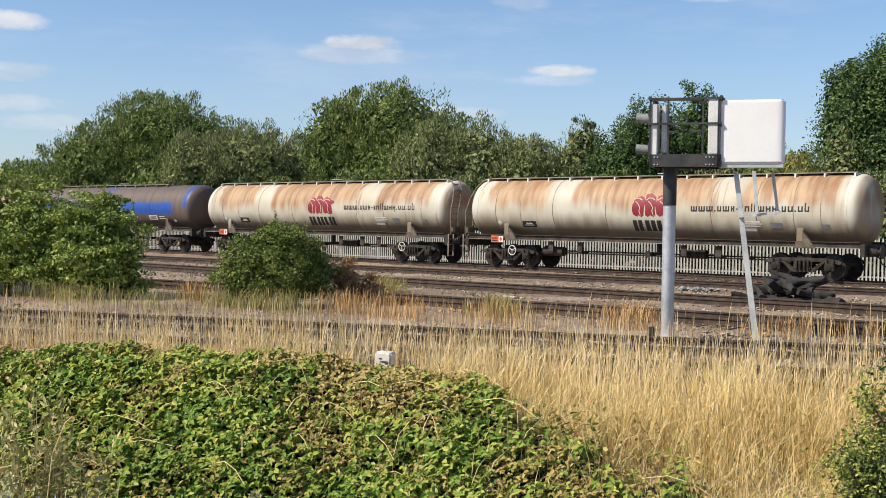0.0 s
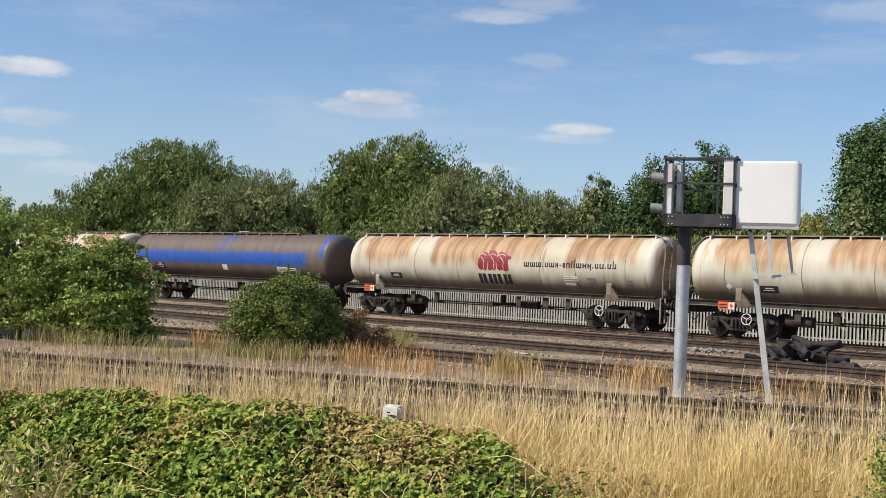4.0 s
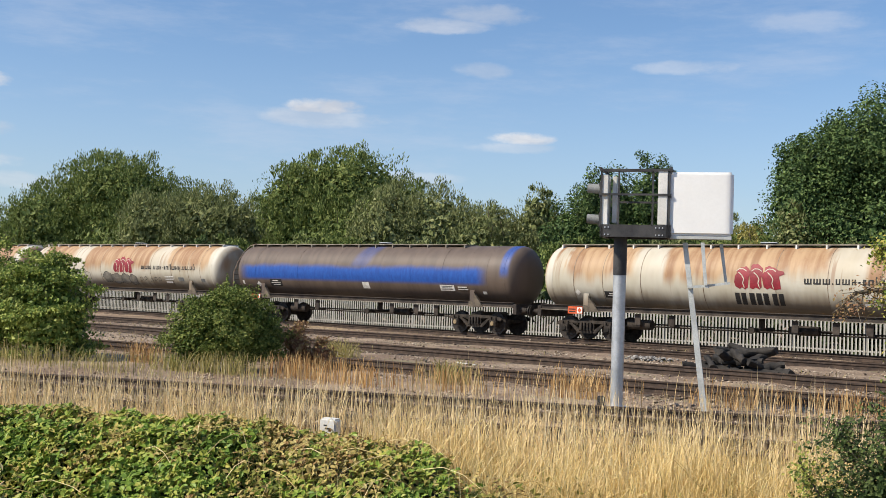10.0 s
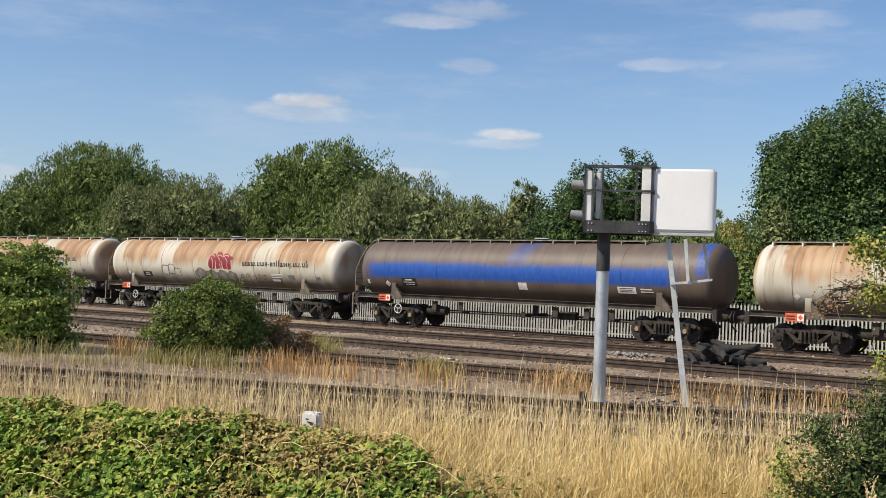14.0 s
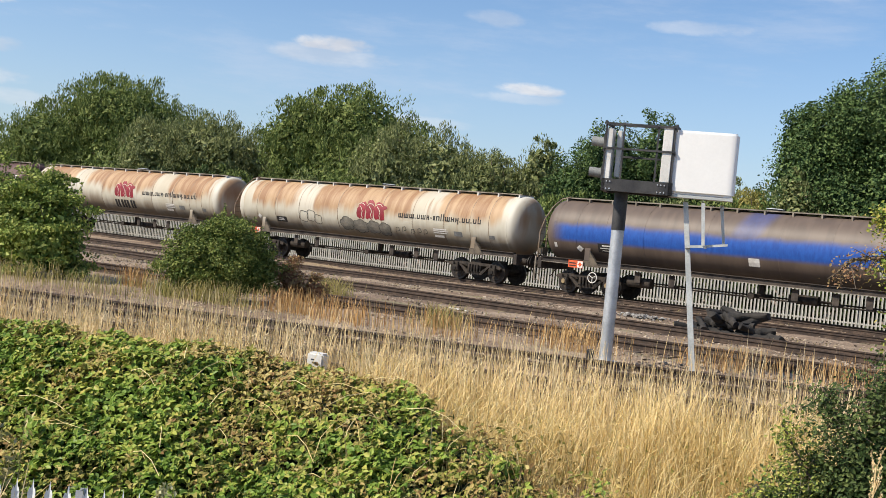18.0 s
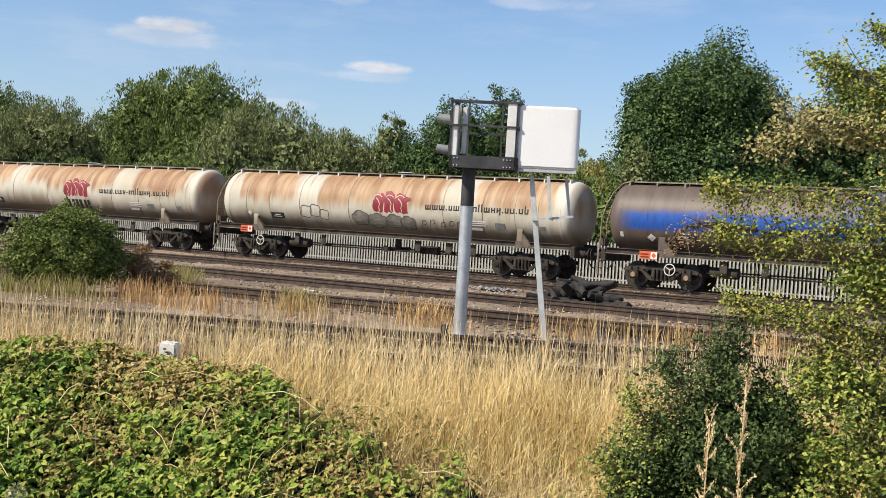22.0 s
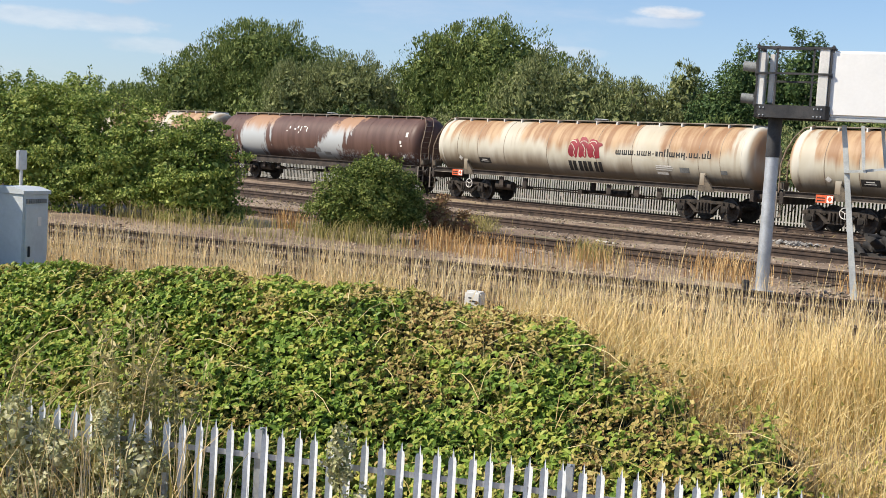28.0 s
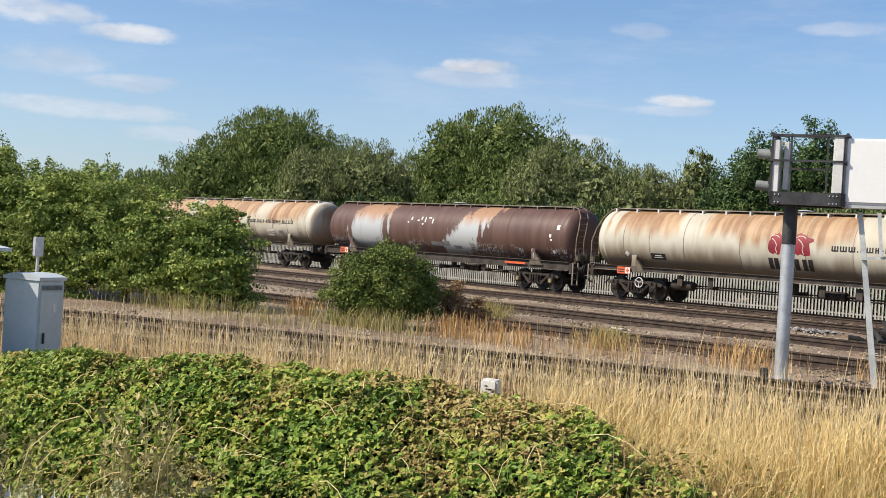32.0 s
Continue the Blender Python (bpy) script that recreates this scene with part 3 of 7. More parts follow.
def build_track(label, x, y, yaw, length, level=0.0, chairs=False):
    """A straight track that starts at x, y and runs along yaw: two rails on sleepers; the origin lies midway between the rails."""
    tr = thing("track", label, "railway track", pose(x, y, level, 0, 0, yaw), kind="structure")
    for side in (-0.753, 0.753):
        sh = Shape().prism([(side + a, b) for a, b in RAIL_OUTLINE], 0, length, axis="x")
        me = sh.done("rail", ["rail", "rail_top"])
        me.polygons.foreach_set("material_index", np.array([1 if p.normal.z > 0.9 and p.center.z > -0.01 else 0 for p in me.polygons], dtype=np.int32))
        part("rail", me, tr)
    rng = random.Random(x * 7 + y)
    n = int(length / 0.68)
    for i in range(n):
        s = 0.3 + i * 0.68
        part("sleeper", sleeper_mesh, tr, m=pose(s + rng.uniform(-0.02, 0.02), rng.uniform(-0.03, 0.03), rng.uniform(-0.012, 0.006), 0, 0, rng.uniform(-0.8, 0.8)))
        if chairs and -14 < s - 20 < 34:
            for side in (-0.753, 0.753):
                part("rail_chair", chair_mesh, tr, m=pose(s, side, 0, 0, 0, 0))
    return tr


def build_tracks():
    x, y = at_main(-22, -0.753)
    build_track("rusty brown main line track with dark sleepers in ballast", x, y, MAIN_YAW, 60)
    x, y = at_main(-22, -4.2)
    build_track("rusty main line track half hidden in dry grass", x, y, MAIN_YAW, 60)
    build_track("rusty siding rails in dusty ballast beside dead weeds", -60, 16.5, math.degrees(math.atan(0.115)), 75)
    build_track("rusty siding rails in dusty brown ballast", -85, 26.4, 0.9, 105)
    build_track("rusty siding rails beside the standing train line", -95, 29.2, 4.3, 115)
    build_track("siding rails under the moving tank wagons", -110, TRAIN_Y, 0, 135)


build_tracks()


# ---- fences ----
def pale_mesh(name, h, w, mat):
    """A palisade pale: a ribbed steel strip with a three-pointed head."""
    o = [(-w / 2, 0.0), (w / 2, 0.0), (w / 2, h - 0.11), (w * 0.34, h - 0.07), (w * 0.2, h - 0.09), (0.0, h), (-w * 0.2, h - 0.09), (-w * 0.34, h - 0.07), (-w / 2, h - 0.11)]
    sh = Shape()
    n = len(o)
    bend = lambda a: 0.012 - abs(a) / (w / 2) * 0.02
    v = [(a, bend(a), b) for a, b in o] + [(a, bend(a) + 0.004, b) for a, b in o]
    mid = [(0.0, 0.012, 0.0), (0.0, 0.016, 0.0)]
    f = [(0, 2 * n, 5, 6, 7, 8), (2 * n, 1, 2, 3, 4, 5), (n, n + 8, n + 7, n + 6, n + 5, 2 * n + 1), (2 * n + 1, n + 5, n + 4, n + 3, n + 2, n + 1)]
    f += [(i, n + i, n + (i + 1) % n, (i + 1) % n) for i in range(1, n)]
    sh.add(v + mid, f)
    return sh.done(name, mat)


def build_near_fence():
    a, d = FENCE_A, FENCE_DIR
    yaw = math.degrees(math.atan2(d[1], d[0]))
    start = a - d * 4.6
    fence = thing("palisade_fence", "weathered galvanised steel palisade fence below the bramble bank", "fence", pose(start[0], start[1], -2.35, 0, 0, yaw))
    pale = pale_mesh("pale", 1.80, 0.069, "galv_pale")
    rng = random.Random(3)
    length = 13.2
    for i in range(int(length / 0.155)):
        part("pale", pale, fence, m=pose(0.05 + i * 0.155, -0.012, rng.uniform(-0.006, 0.006), rng.uniform(-0.6, 0.6), rng.uniform(-0.7, 0.7), 0))
    for z in (0.35, 1.52):
        part("rail", Shape().prism([(0.012, z - 0.025), (0.055, z - 0.025), (0.055, z - 0.019), (0.018, z - 0.019), (0.018, z + 0.025), (0.012, z + 0.025)], 0, length, axis="x").done("rail", "galv"), fence)
    post = Shape().box(-0.032, 0.032, 0.03, 0.036, 0, 1.72).box(-0.004, 0.004, 0.036, 0.125, 0, 1.72).box(-0.032, 0.032, 0.125, 0.131, 0, 1.72).done("post", "galv")
    for i in range(5):
        part("post", post, fence, m=pose(1.6 + i * 2.75, 0.03, 0.02))


def build_far_fence():
    y, z = 45.2, -0.45
    fence = thing("yard_fence", "pale grey steel palisade fence behind the sidings", "fence", pose(0, y, z))
    pale = pale_mesh("pale", 2.0, 0.074, "fence_grey")
    pv = np.array([v.co[:] for v in pale.vertices])
    pf = [tuple(p.vertices) for p in pale.polygons]
    sh = Shape()
    for i in range(697):
        x = -92 + i * 0.1555
        if -42 < x < 4:
            part("pale", pale, fence, m=pose(x, 0, 0))
        else:
            sh.add((pv + np.array((x, 0, 0))).tolist(), pf)
    tagged(part("distant_paling", sh.done("distant_paling", "fence_grey"), fence), kind="stuff")
    for h in (0.4, 1.6):
        part("rail", Shape().box(-92, 17, 0.02, 0.06, h - 0.03, h + 0.03).done("rail", "fence_grey"), fence)
    post = Shape().box(-0.05, 0.05, 0.06, 0.16, 0, 1.9).done("post", "fence_grey")
    for i in range(38):
        part("post", post, fence, m=pose(-91 + i * 2.9, 0, 0))


build_near_fence()
build_far_fence()


# ---- plants ----
def leaves(points, normals, size, rng, aspect=0.55, jitter=0.9, rise=0.0):
    """Folded diamond leaves at points, facing roughly along normals; with rise they are sprays that reach up and out."""
    n = len(points)
    nn = normals + rng.normal(0, jitter, (n, 3))
    nn /= np.linalg.norm(nn, axis=1)[:, None] + 1e-9
    t = np.cross(nn, rng.normal(0, 1, (n, 3)))
    t /= np.linalg.norm(t, axis=1)[:, None] + 1e-9
    if rise:
        t = np.array((0, 0, rise)) + normals * 0.35 + rng.normal(0, 0.45, (n, 3))
        t /= np.linalg.norm(t, axis=1)[:, None] + 1e-9
        nn = nn - t * (nn * t).sum(1)[:, None]
        nn /= np.linalg.norm(nn, axis=1)[:, None] + 1e-9
    b = np.cross(nn, t)
    L = (size * rng.uniform(0.65, 1.3, n))[:, None]
    w = L * aspect
    v = np.stack((points - t * L * 0.5, points + b * w * 0.5 + nn * w * 0.15, points + t * L * 0.5, points - b * w * 0.5 + nn * w * 0.15), 1)
    i = np.arange(n)[:, None] * 4
    return v.reshape(-1, 3), np.concatenate((i + np.array((0, 1, 2)), i + np.array((0, 2, 3))), 1).reshape(-1, 3)


def lump(p, seed, amount):
    return np.array([noise.noise((a * 0.9 + seed, b * 0.9, c * 0.9)) * amount + noise.noise((a * 2.3, b * 2.3 + seed, c * 2.3)) * amount * 0.5 for a, b, c in p])


def crown(blobs, per_area, leaf, seed, aspect=0.55, rough=0.22, core=0.5, spread=0.12, clump=0.13, gather=130, rise=0.0, tufted=0.72, flat=1.0, back=1.0):
    """A crown of leaves on several uneven ellipsoids, over a dull inner mass that closes most of the gaps."""
    rng = np.random.default_rng(seed)
    vs, fs, count = [], [], 0
    for k, (cx, cy, cz, rx, ry, rz) in enumerate(blobs):
        c, r = np.array((cx, cy, cz)), np.array((rx, ry, rz))
        n = int(per_area * 4 * math.pi * ((rx * ry + ry * rz + rx * rz) / 3))
        u = rng.normal(0, 1, (n, 3))
        u /= np.linalg.norm(u, axis=1)[:, None]
        u[:, 2] = np.where(u[:, 2] < -0.92, -u[:, 2], u[:, 2])
        p = c + u * r * ((1 + lump(u * r * 0.8 + c * 0.37, seed + k, rough)) * np.where(rng.random(n) < 0.5, rng.uniform(0.62, 1.0, n), 1 + rng.normal(0, spread * 0.4, n)))[:, None]
        # most leaves gather in tufts round the ends of the branches
        m = max(10, int(n / gather))
        tip = rng.normal(0, 1, (m, 3))
        tip /= np.linalg.norm(tip, axis=1)[:, None]
        tip[:, 2] = np.where(tip[:, 2] < -0.85, -tip[:, 2], tip[:, 2])
        reach = (1 + lump(tip * r * 0.8 + c * 0.37, seed + k, rough)) * rng.uniform(0.9, 1.1, m)
        pick = rng.integers(0, m, n)
        fuzz = rng.normal(0, 1, (n, 3))
        fuzz *= (rng.random(n) ** 0.4 * 1.8 * float(r.min()) * clump / np.linalg.norm(fuzz, axis=1))[:, None]
        fuzz[:, 2] *= flat
        at_tip = c + tip[pick] * r * reach[pick][:, None] + fuzz
        tuft = rng.random(n) < tufted
        p = np.where(tuft[:, None], at_tip, p)
        u = np.where(tuft[:, None], tip[pick] + fuzz / (float(r.min()) * 0.25), u)
        keep = np.ones(n, bool)
        for j, b in enumerate(blobs):
            if j != k:
                keep &= (((p - np.array(b[:3])) / np.array(b[3:])) ** 2).sum(1) > 0.36
        if back < 1.0:
            keep &= (p[:, 1] - cy < 0.35 * ry) | (rng.random(n) < back)
        p, q = p[keep], (u / r)[keep]
        v, f = leaves(p, q / np.linalg.norm(q, axis=1)[:, None] + np.array((0, 0, 0.25)), leaf, rng, aspect, rise=rise)
        vs.append(v), fs.append(f + count)
        count += len(v)
        # larger sprays inside close the gaps
        m = int(n * 0.48)
        q = rng.normal(0, 1, (m, 3))
        q /= np.linalg.norm(q, axis=1)[:, None]
        p = c + q * r * ((1 + lump(q * r * 0.8 + c * 0.37, seed + k, rough)) * rng.uniform(0.52, 0.82, m))[:, None]
        v, f = leaves(p, q + np.array((0, 0, 0.3)), leaf * 1.6, rng, 0.65, 0.7)
        vs.append(v), fs.append(f + count)
        count += len(v)
        bm = bmesh.new()
        bmesh.ops.create_icosphere(bm, subdivisions=2, radius=1.0)
        g = np.array([w.co[:] for w in bm.verts])
        w = c + g * r * core * (1 + lump(g * r * 0.8 + c * 0.37, seed + k, rough) * 1.1)[:, None]
        tri = np.array([[e.index for e in face.verts] for face in bm.faces])
        bm.free()
        vs.append(w), fs.append(tri + count)
        count += len(w)
    return np.concatenate(vs), np.concatenate(fs)


def build_tree(name, label, x, y, blobs, mat, per_area, leaf, seed, trunk_h, trunk_r, aspect=0.55, rough=0.22, core=0.5, category="tree", gather=130, rise=0.0, tufted=0.72, flat=1.0, back=1.0):
    """Trunk with limbs that reach into the crown; blobs are given about the foot."""
    z = float(ground_z(x, y))
    tree = thing(name, label, category, pose(x, y, z))
    sh = Shape()
    rng = random.Random(seed)
    lean = (rng.uniform(-0.1, 0.1) * trunk_h, rng.uniform(-0.1, 0.1) * trunk_h)
    top = (lean[0], lean[1], trunk_h)
    sh.tube((0, 0, -0.1), (lean[0] * 0.4, lean[1] * 0.4, trunk_h * 0.5), trunk_r * 1.15, trunk_r * 0.85, 9)
    sh.tube((lean[0] * 0.4, lean[1] * 0.4, trunk_h * 0.5), top, trunk_r * 0.85, trunk_r * 0.7, 9)
    for cx, cy, cz, rx, ry, rz in blobs:
        mid = ((cx + top[0]) / 2, (cy + top[1]) / 2, max(trunk_h, (cz + trunk_h) / 2))
        sh.tube(top, mid, trunk_r * 0.6, trunk_r * 0.4, 7)
        sh.tube(mid, (cx, cy, cz + rz * 0.5), trunk_r * 0.4, trunk_r * 0.12, 7)
        for _ in range(5):
            a, e = rng.uniform(0, 6.28), rng.uniform(-0.1, 0.9)
            sh.tube((cx, cy, cz), (cx + math.cos(a) * rx * 0.85, cy + math.sin(a) * ry * 0.85, cz + e * rz), trunk_r * 0.22, trunk_r * 0.05, 5)
    part("trunk", sh.done("trunk", "bark", True), tree)
    v, f = crown(blobs, per_area, leaf, seed, aspect, rough, core, clump=(0.085 if leaf > 0.15 else 0.16) * (gather / 130) ** 0.33, gather=gather, rise=rise, tufted=tufted, flat=flat, back=back)
    part("crown", mesh("crown", v.tolist(), f.tolist(), mat), tree)
    return tree


def shoots(parent, spots, n, h, leaf, mat, seed):
    """Thin leafy shoots that stand out of a crown."""
    rng = np.random.default_rng(seed)
    sh = Shape()
    vs, fs, count = [], [], 0
    for x, y, z in spots:
        for _ in range(n):
            a = np.array((x, y, z)) + rng.normal(0, 0.25, 3) * h
            b = a + np.array((rng.normal(0, 0.18), rng.normal(0, 0.18), 1.0)) * h * rng.uniform(0.5, 1.0)
            sh.tube(a, b, 0.012 * h, 0.004 * h, 4, caps=False)
            t = rng.uniform(0.1, 1.0, 26)[:, None]
            p = a + (b - a) * t + rng.normal(0, 0.05, (26, 3)) * h
            v, f = leaves(p, rng.normal(0, 1, (26, 3)), leaf, rng)
            vs.append(v), fs.append(f + count)
            count += len(v)
    v, f = np.concatenate(vs), np.concatenate(fs)
    tagged(part("leafy_growth", mesh("leafy_growth", v.tolist(), f.tolist(), mat), parent), kind="stuff")
    tagged(part("twig_growth", sh.done("twig_growth", "bark"), parent), kind="stuff")


def far_tree(label, az, r, crown_top, mat, blobs, seed, per_area=9.0, leaf=0.34, aspect=0.5, name="tree", rough=0.2, gather=130, rise=0.9, tufted=0.5):
    """A tree of the belt behind the yard; blobs are (side, depth, height, rx, ry, rz), side to the right as seen from the line."""
    x, y = polar(az, r)
    ca, sa = math.cos(radians(az)), math.sin(radians(az))
    z0 = float(ground_z(x, y))
    bl = [(s * ca - d * sa, s * sa + d * ca, h, a, b, c) for s, d, h, a, b, c in blobs]
    return build_tree(name, label, x, y, bl, mat, per_area, leaf, seed, 2.6, 0.26, aspect, rough, gather=gather, rise=rise, tufted=tufted, back=0.4)


def tree_belt():
    """The dense belt of trees and scrub behind the yard fence."""
    willow, green, dark = "grey-green willow with narrow leaves in the tree belt", "broad green tree in the belt behind the yard", "dark green broad-leaved tree behind the yard fence"
    far_tree(green, 55.4, 96, 0, "tree_leaf", [(0.4, 0, 8.6, 5.6, 5, 3.7), (-4.6, 0, 6.3, 4.4, 4, 3.2), (5.2, 0, 6.6, 4.2, 4, 3.6), (-9.2, 0, 3.7, 3.6, 4, 2.5), (1, -3, 5, 8, 4, 3.4)], 11, 62, 0.26, 0.30)
    far_tree(willow, 50.6, 84, 0, "willow_leaf", [(0, 0, 6.0, 4.6, 4, 3.0), (-3.8, 0, 5.6, 3.0, 3, 2.8), (3.6, 1, 5.4, 3.4, 3, 2.8)], 12, 66, 0.26, 0.24)
    far_tree("broad dome-shaped green tree in the belt behind the yard", 44.4, 76, 0, "tree_leaf", [(0.6, 0, 8.1, 4.5, 4, 3.1), (-2.6, 0, 7.3, 2.6, 3.2, 3.0), (4.0, 0, 6.4, 3.0, 3.5, 3.1), (0, -2.5, 4.6, 5.6, 3, 3.4)], 13, 66, 0.24, 0.30)
    far_tree(willow, 39.7, 70, 0, "willow_leaf", [(0, 0, 5.4, 3.2, 3, 3.0), (-2.6, 0, 5.6, 2.4, 3, 2.9), (2.6, 0, 4.9, 2.4, 3, 2.6)], 14, 66, 0.24, 0.24)
    far_tree(willow, 37.0, 68, 0, "willow_leaf", [(0, 0, 4.7, 2.2, 2.4, 2.7), (2.0, 1, 4.4, 1.9, 2, 2.3)], 15, 66, 0.24, 0.24)
    far_tree(willow, 34.4, 68, 0, "willow_leaf", [(0, 0, 5.9, 1.2, 2, 2.7), (-1.8, 0, 4.6, 1.8, 2, 2.4), (1.6, 0, 4.4, 1.7, 2, 2.4)], 16, 66, 0.24, 0.24)
    far_tree(dark, 31.2, 63, 0, "dark_leaf", [(0, 0, 7.0, 1.6, 2, 2.3), (-1.5, 0, 5.2, 1.6, 2, 2.4), (0.6, 0, 4.2, 2.4, 2, 2.8)], 17, 120, 0.15, 0.5, rough=0.3, rise=0.0, tufted=0.7)
    far_tree(dark, 28.9, 63, 0, "dark_leaf", [(0, 0, 7.4, 1.1, 2, 2.3), (1.0, 0, 5.6, 1.6, 2, 2.2), (-0.6, 0, 4.6, 2.2, 2, 2.8)], 18, 120, 0.15, 0.5, rough=0.3, rise=0.0, tufted=0.7)
    far_tree("yellowing willow between the darker trees", 25.6, 68, 0, "willow_leaf", [(0, 0, 4.9, 1.6, 2, 2.5), (1.7, 0, 4.0, 1.8, 2, 2.3), (-1.6, 0, 3.6, 1.7, 2, 2.2)], 19, 62, 0.22, 0.28)
    far_tree("yellow-green shrub beside the dark tree", 24.0, 56, 0, "yellow_leaf", [(0, 0, 3.9, 1.3, 1.4, 1.9), (-0.5, 0, 4.6, 0.8, 1.0, 1.2)], 20, 150, 0.13, 0.4)
    far_tree("tall dark green tree with an uneven crown", 18.9, 55, 0, "dark_leaf", [(0.5, 0, 9.2, 2.1, 2.5, 2.2), (-2.9, 0, 8.3, 1.3, 1.6, 1.6), (-1.1, 0, 8.2, 1.8, 2.2, 2.0), (-2.7, 0, 6.3, 2.1, 2.5, 2.0), (2.2, 0, 7.2, 1.6, 2.2, 2.2), (-2.4, 0, 4.4, 1.9, 2.0, 2.1), (2.4, 0, 4.6, 1.9, 2.2, 2.2), (0.2, -0.8, 5.0, 2.6, 2.4, 2.6)], 21, 125, 0.15, 0.55, rough=0.34, gather=210, rise=0.0, tufted=0.8)
    far_tree("pale grey-green willow beside the tall dark tree", 22.2, 53.5, 0, "willow_leaf", [(0, 0, 4.6, 1.2, 1.2, 2.0), (0.9, 0, 3.6, 1.2, 1.2, 1.9)], 25, 110, 0.17, 0.26)
    far_tree("dark green tree behind the yellowing maple", 12.4, 57, 0, "dark_leaf", [(0, 0, 8.4, 2.2, 2.2, 2.3), (-1.8, 0, 6.2, 2.2, 2.4, 2.6), (1.8, 0, 6.4, 2.4, 2.4, 2.8), (0, 0, 4.0, 3.6, 2.6, 2.8)], 22, 70, 0.18, rough=0.3, rise=0.0, tufted=0.75)
    far_tree(green, 8.0, 58, 0, "tree_leaf", [(0, 0, 6.0, 4.0, 3, 3.6)], 23, 30, 0.25)
    far_tree(green, 61.2, 112, 0, "tree_leaf", [(0, 0, 4.6, 5.0, 4, 2.8), (-5, 0, 3.4, 5.0, 4, 2.4)], 24, 42, 0.3, 0.3)
    rng = random.Random(8)
    g = np.random.default_rng(81)
    mats = ("tree_leaf", "willow_leaf", "dark_leaf", "tree_leaf", "willow_leaf")
    for i in range(22):
        x = -96 + i * 4.9 + rng.uniform(-0.8, 0.8)
        y = 47.9 + rng.uniform(0, 0.8)
        h = rng.uniform(2.0, 2.6)
        build_tree("shrub", "dense green scrub pressed against the yard fence", x, y,
                   [(0, 0, h, 3.0, 1.9, 2.2 + rng.uniform(-0.2, 0.3)), (rng.uniform(-2, 2), 0.4, h + 0.9, 1.9, 1.6, 1.7)],
                   mats[i % 5], 62, 0.2, 60 + i, 0.8, 0.1, 0.34, category="shrub", rise=0.6, tufted=0.55, back=0.25)
    # near-black leaves added as the shade at the scrub's foot, close behind the pales
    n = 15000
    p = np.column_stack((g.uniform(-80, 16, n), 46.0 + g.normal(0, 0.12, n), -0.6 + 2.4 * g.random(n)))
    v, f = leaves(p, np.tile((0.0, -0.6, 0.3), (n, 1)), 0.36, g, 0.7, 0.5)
    thing("ivy", "near-black leaves put in as shade behind the yard fence", "undergrowth", kind="stuff", data=mesh("ivy", v.tolist(), f.tolist(), "ivy_leaf"))


tree_belt()


def spray(limb, spread, n, per, leaf, rng, start=0.15, droop=0.06):
    """Leaves in small bunches on twigs along a limb; returns the leaf mesh data and the twigs' ends."""
    pts = np.array(limb, float)
    k = rng.uniform(start, 1.0, n) * (len(pts) - 1)
    i = np.minimum(k.astype(int), len(pts) - 2)
    base = pts[i] + (pts[i + 1] - pts[i]) * (k - i)[:, None]
    end = base + rng.normal(0, 1, (n, 3)) * np.array((spread, spread * 1.3, spread)) * np.where(k > len(pts) - 1.6, 0.6, 1.0)[:, None] - np.array((0, 0, droop))
    u = rng.uniform(0.35, 1.1, (n, per, 1))
    p = (base[:, None] + (end - base)[:, None] * u + rng.normal(0, leaf * 1.15, (n, per, 3))).reshape(-1, 3)
    v, f = leaves(p, np.tile((-0.2, -0.5, 0.7), (len(p), 1)), leaf, rng, 0.62, 0.6)
    return v, f, list(zip(base, end))


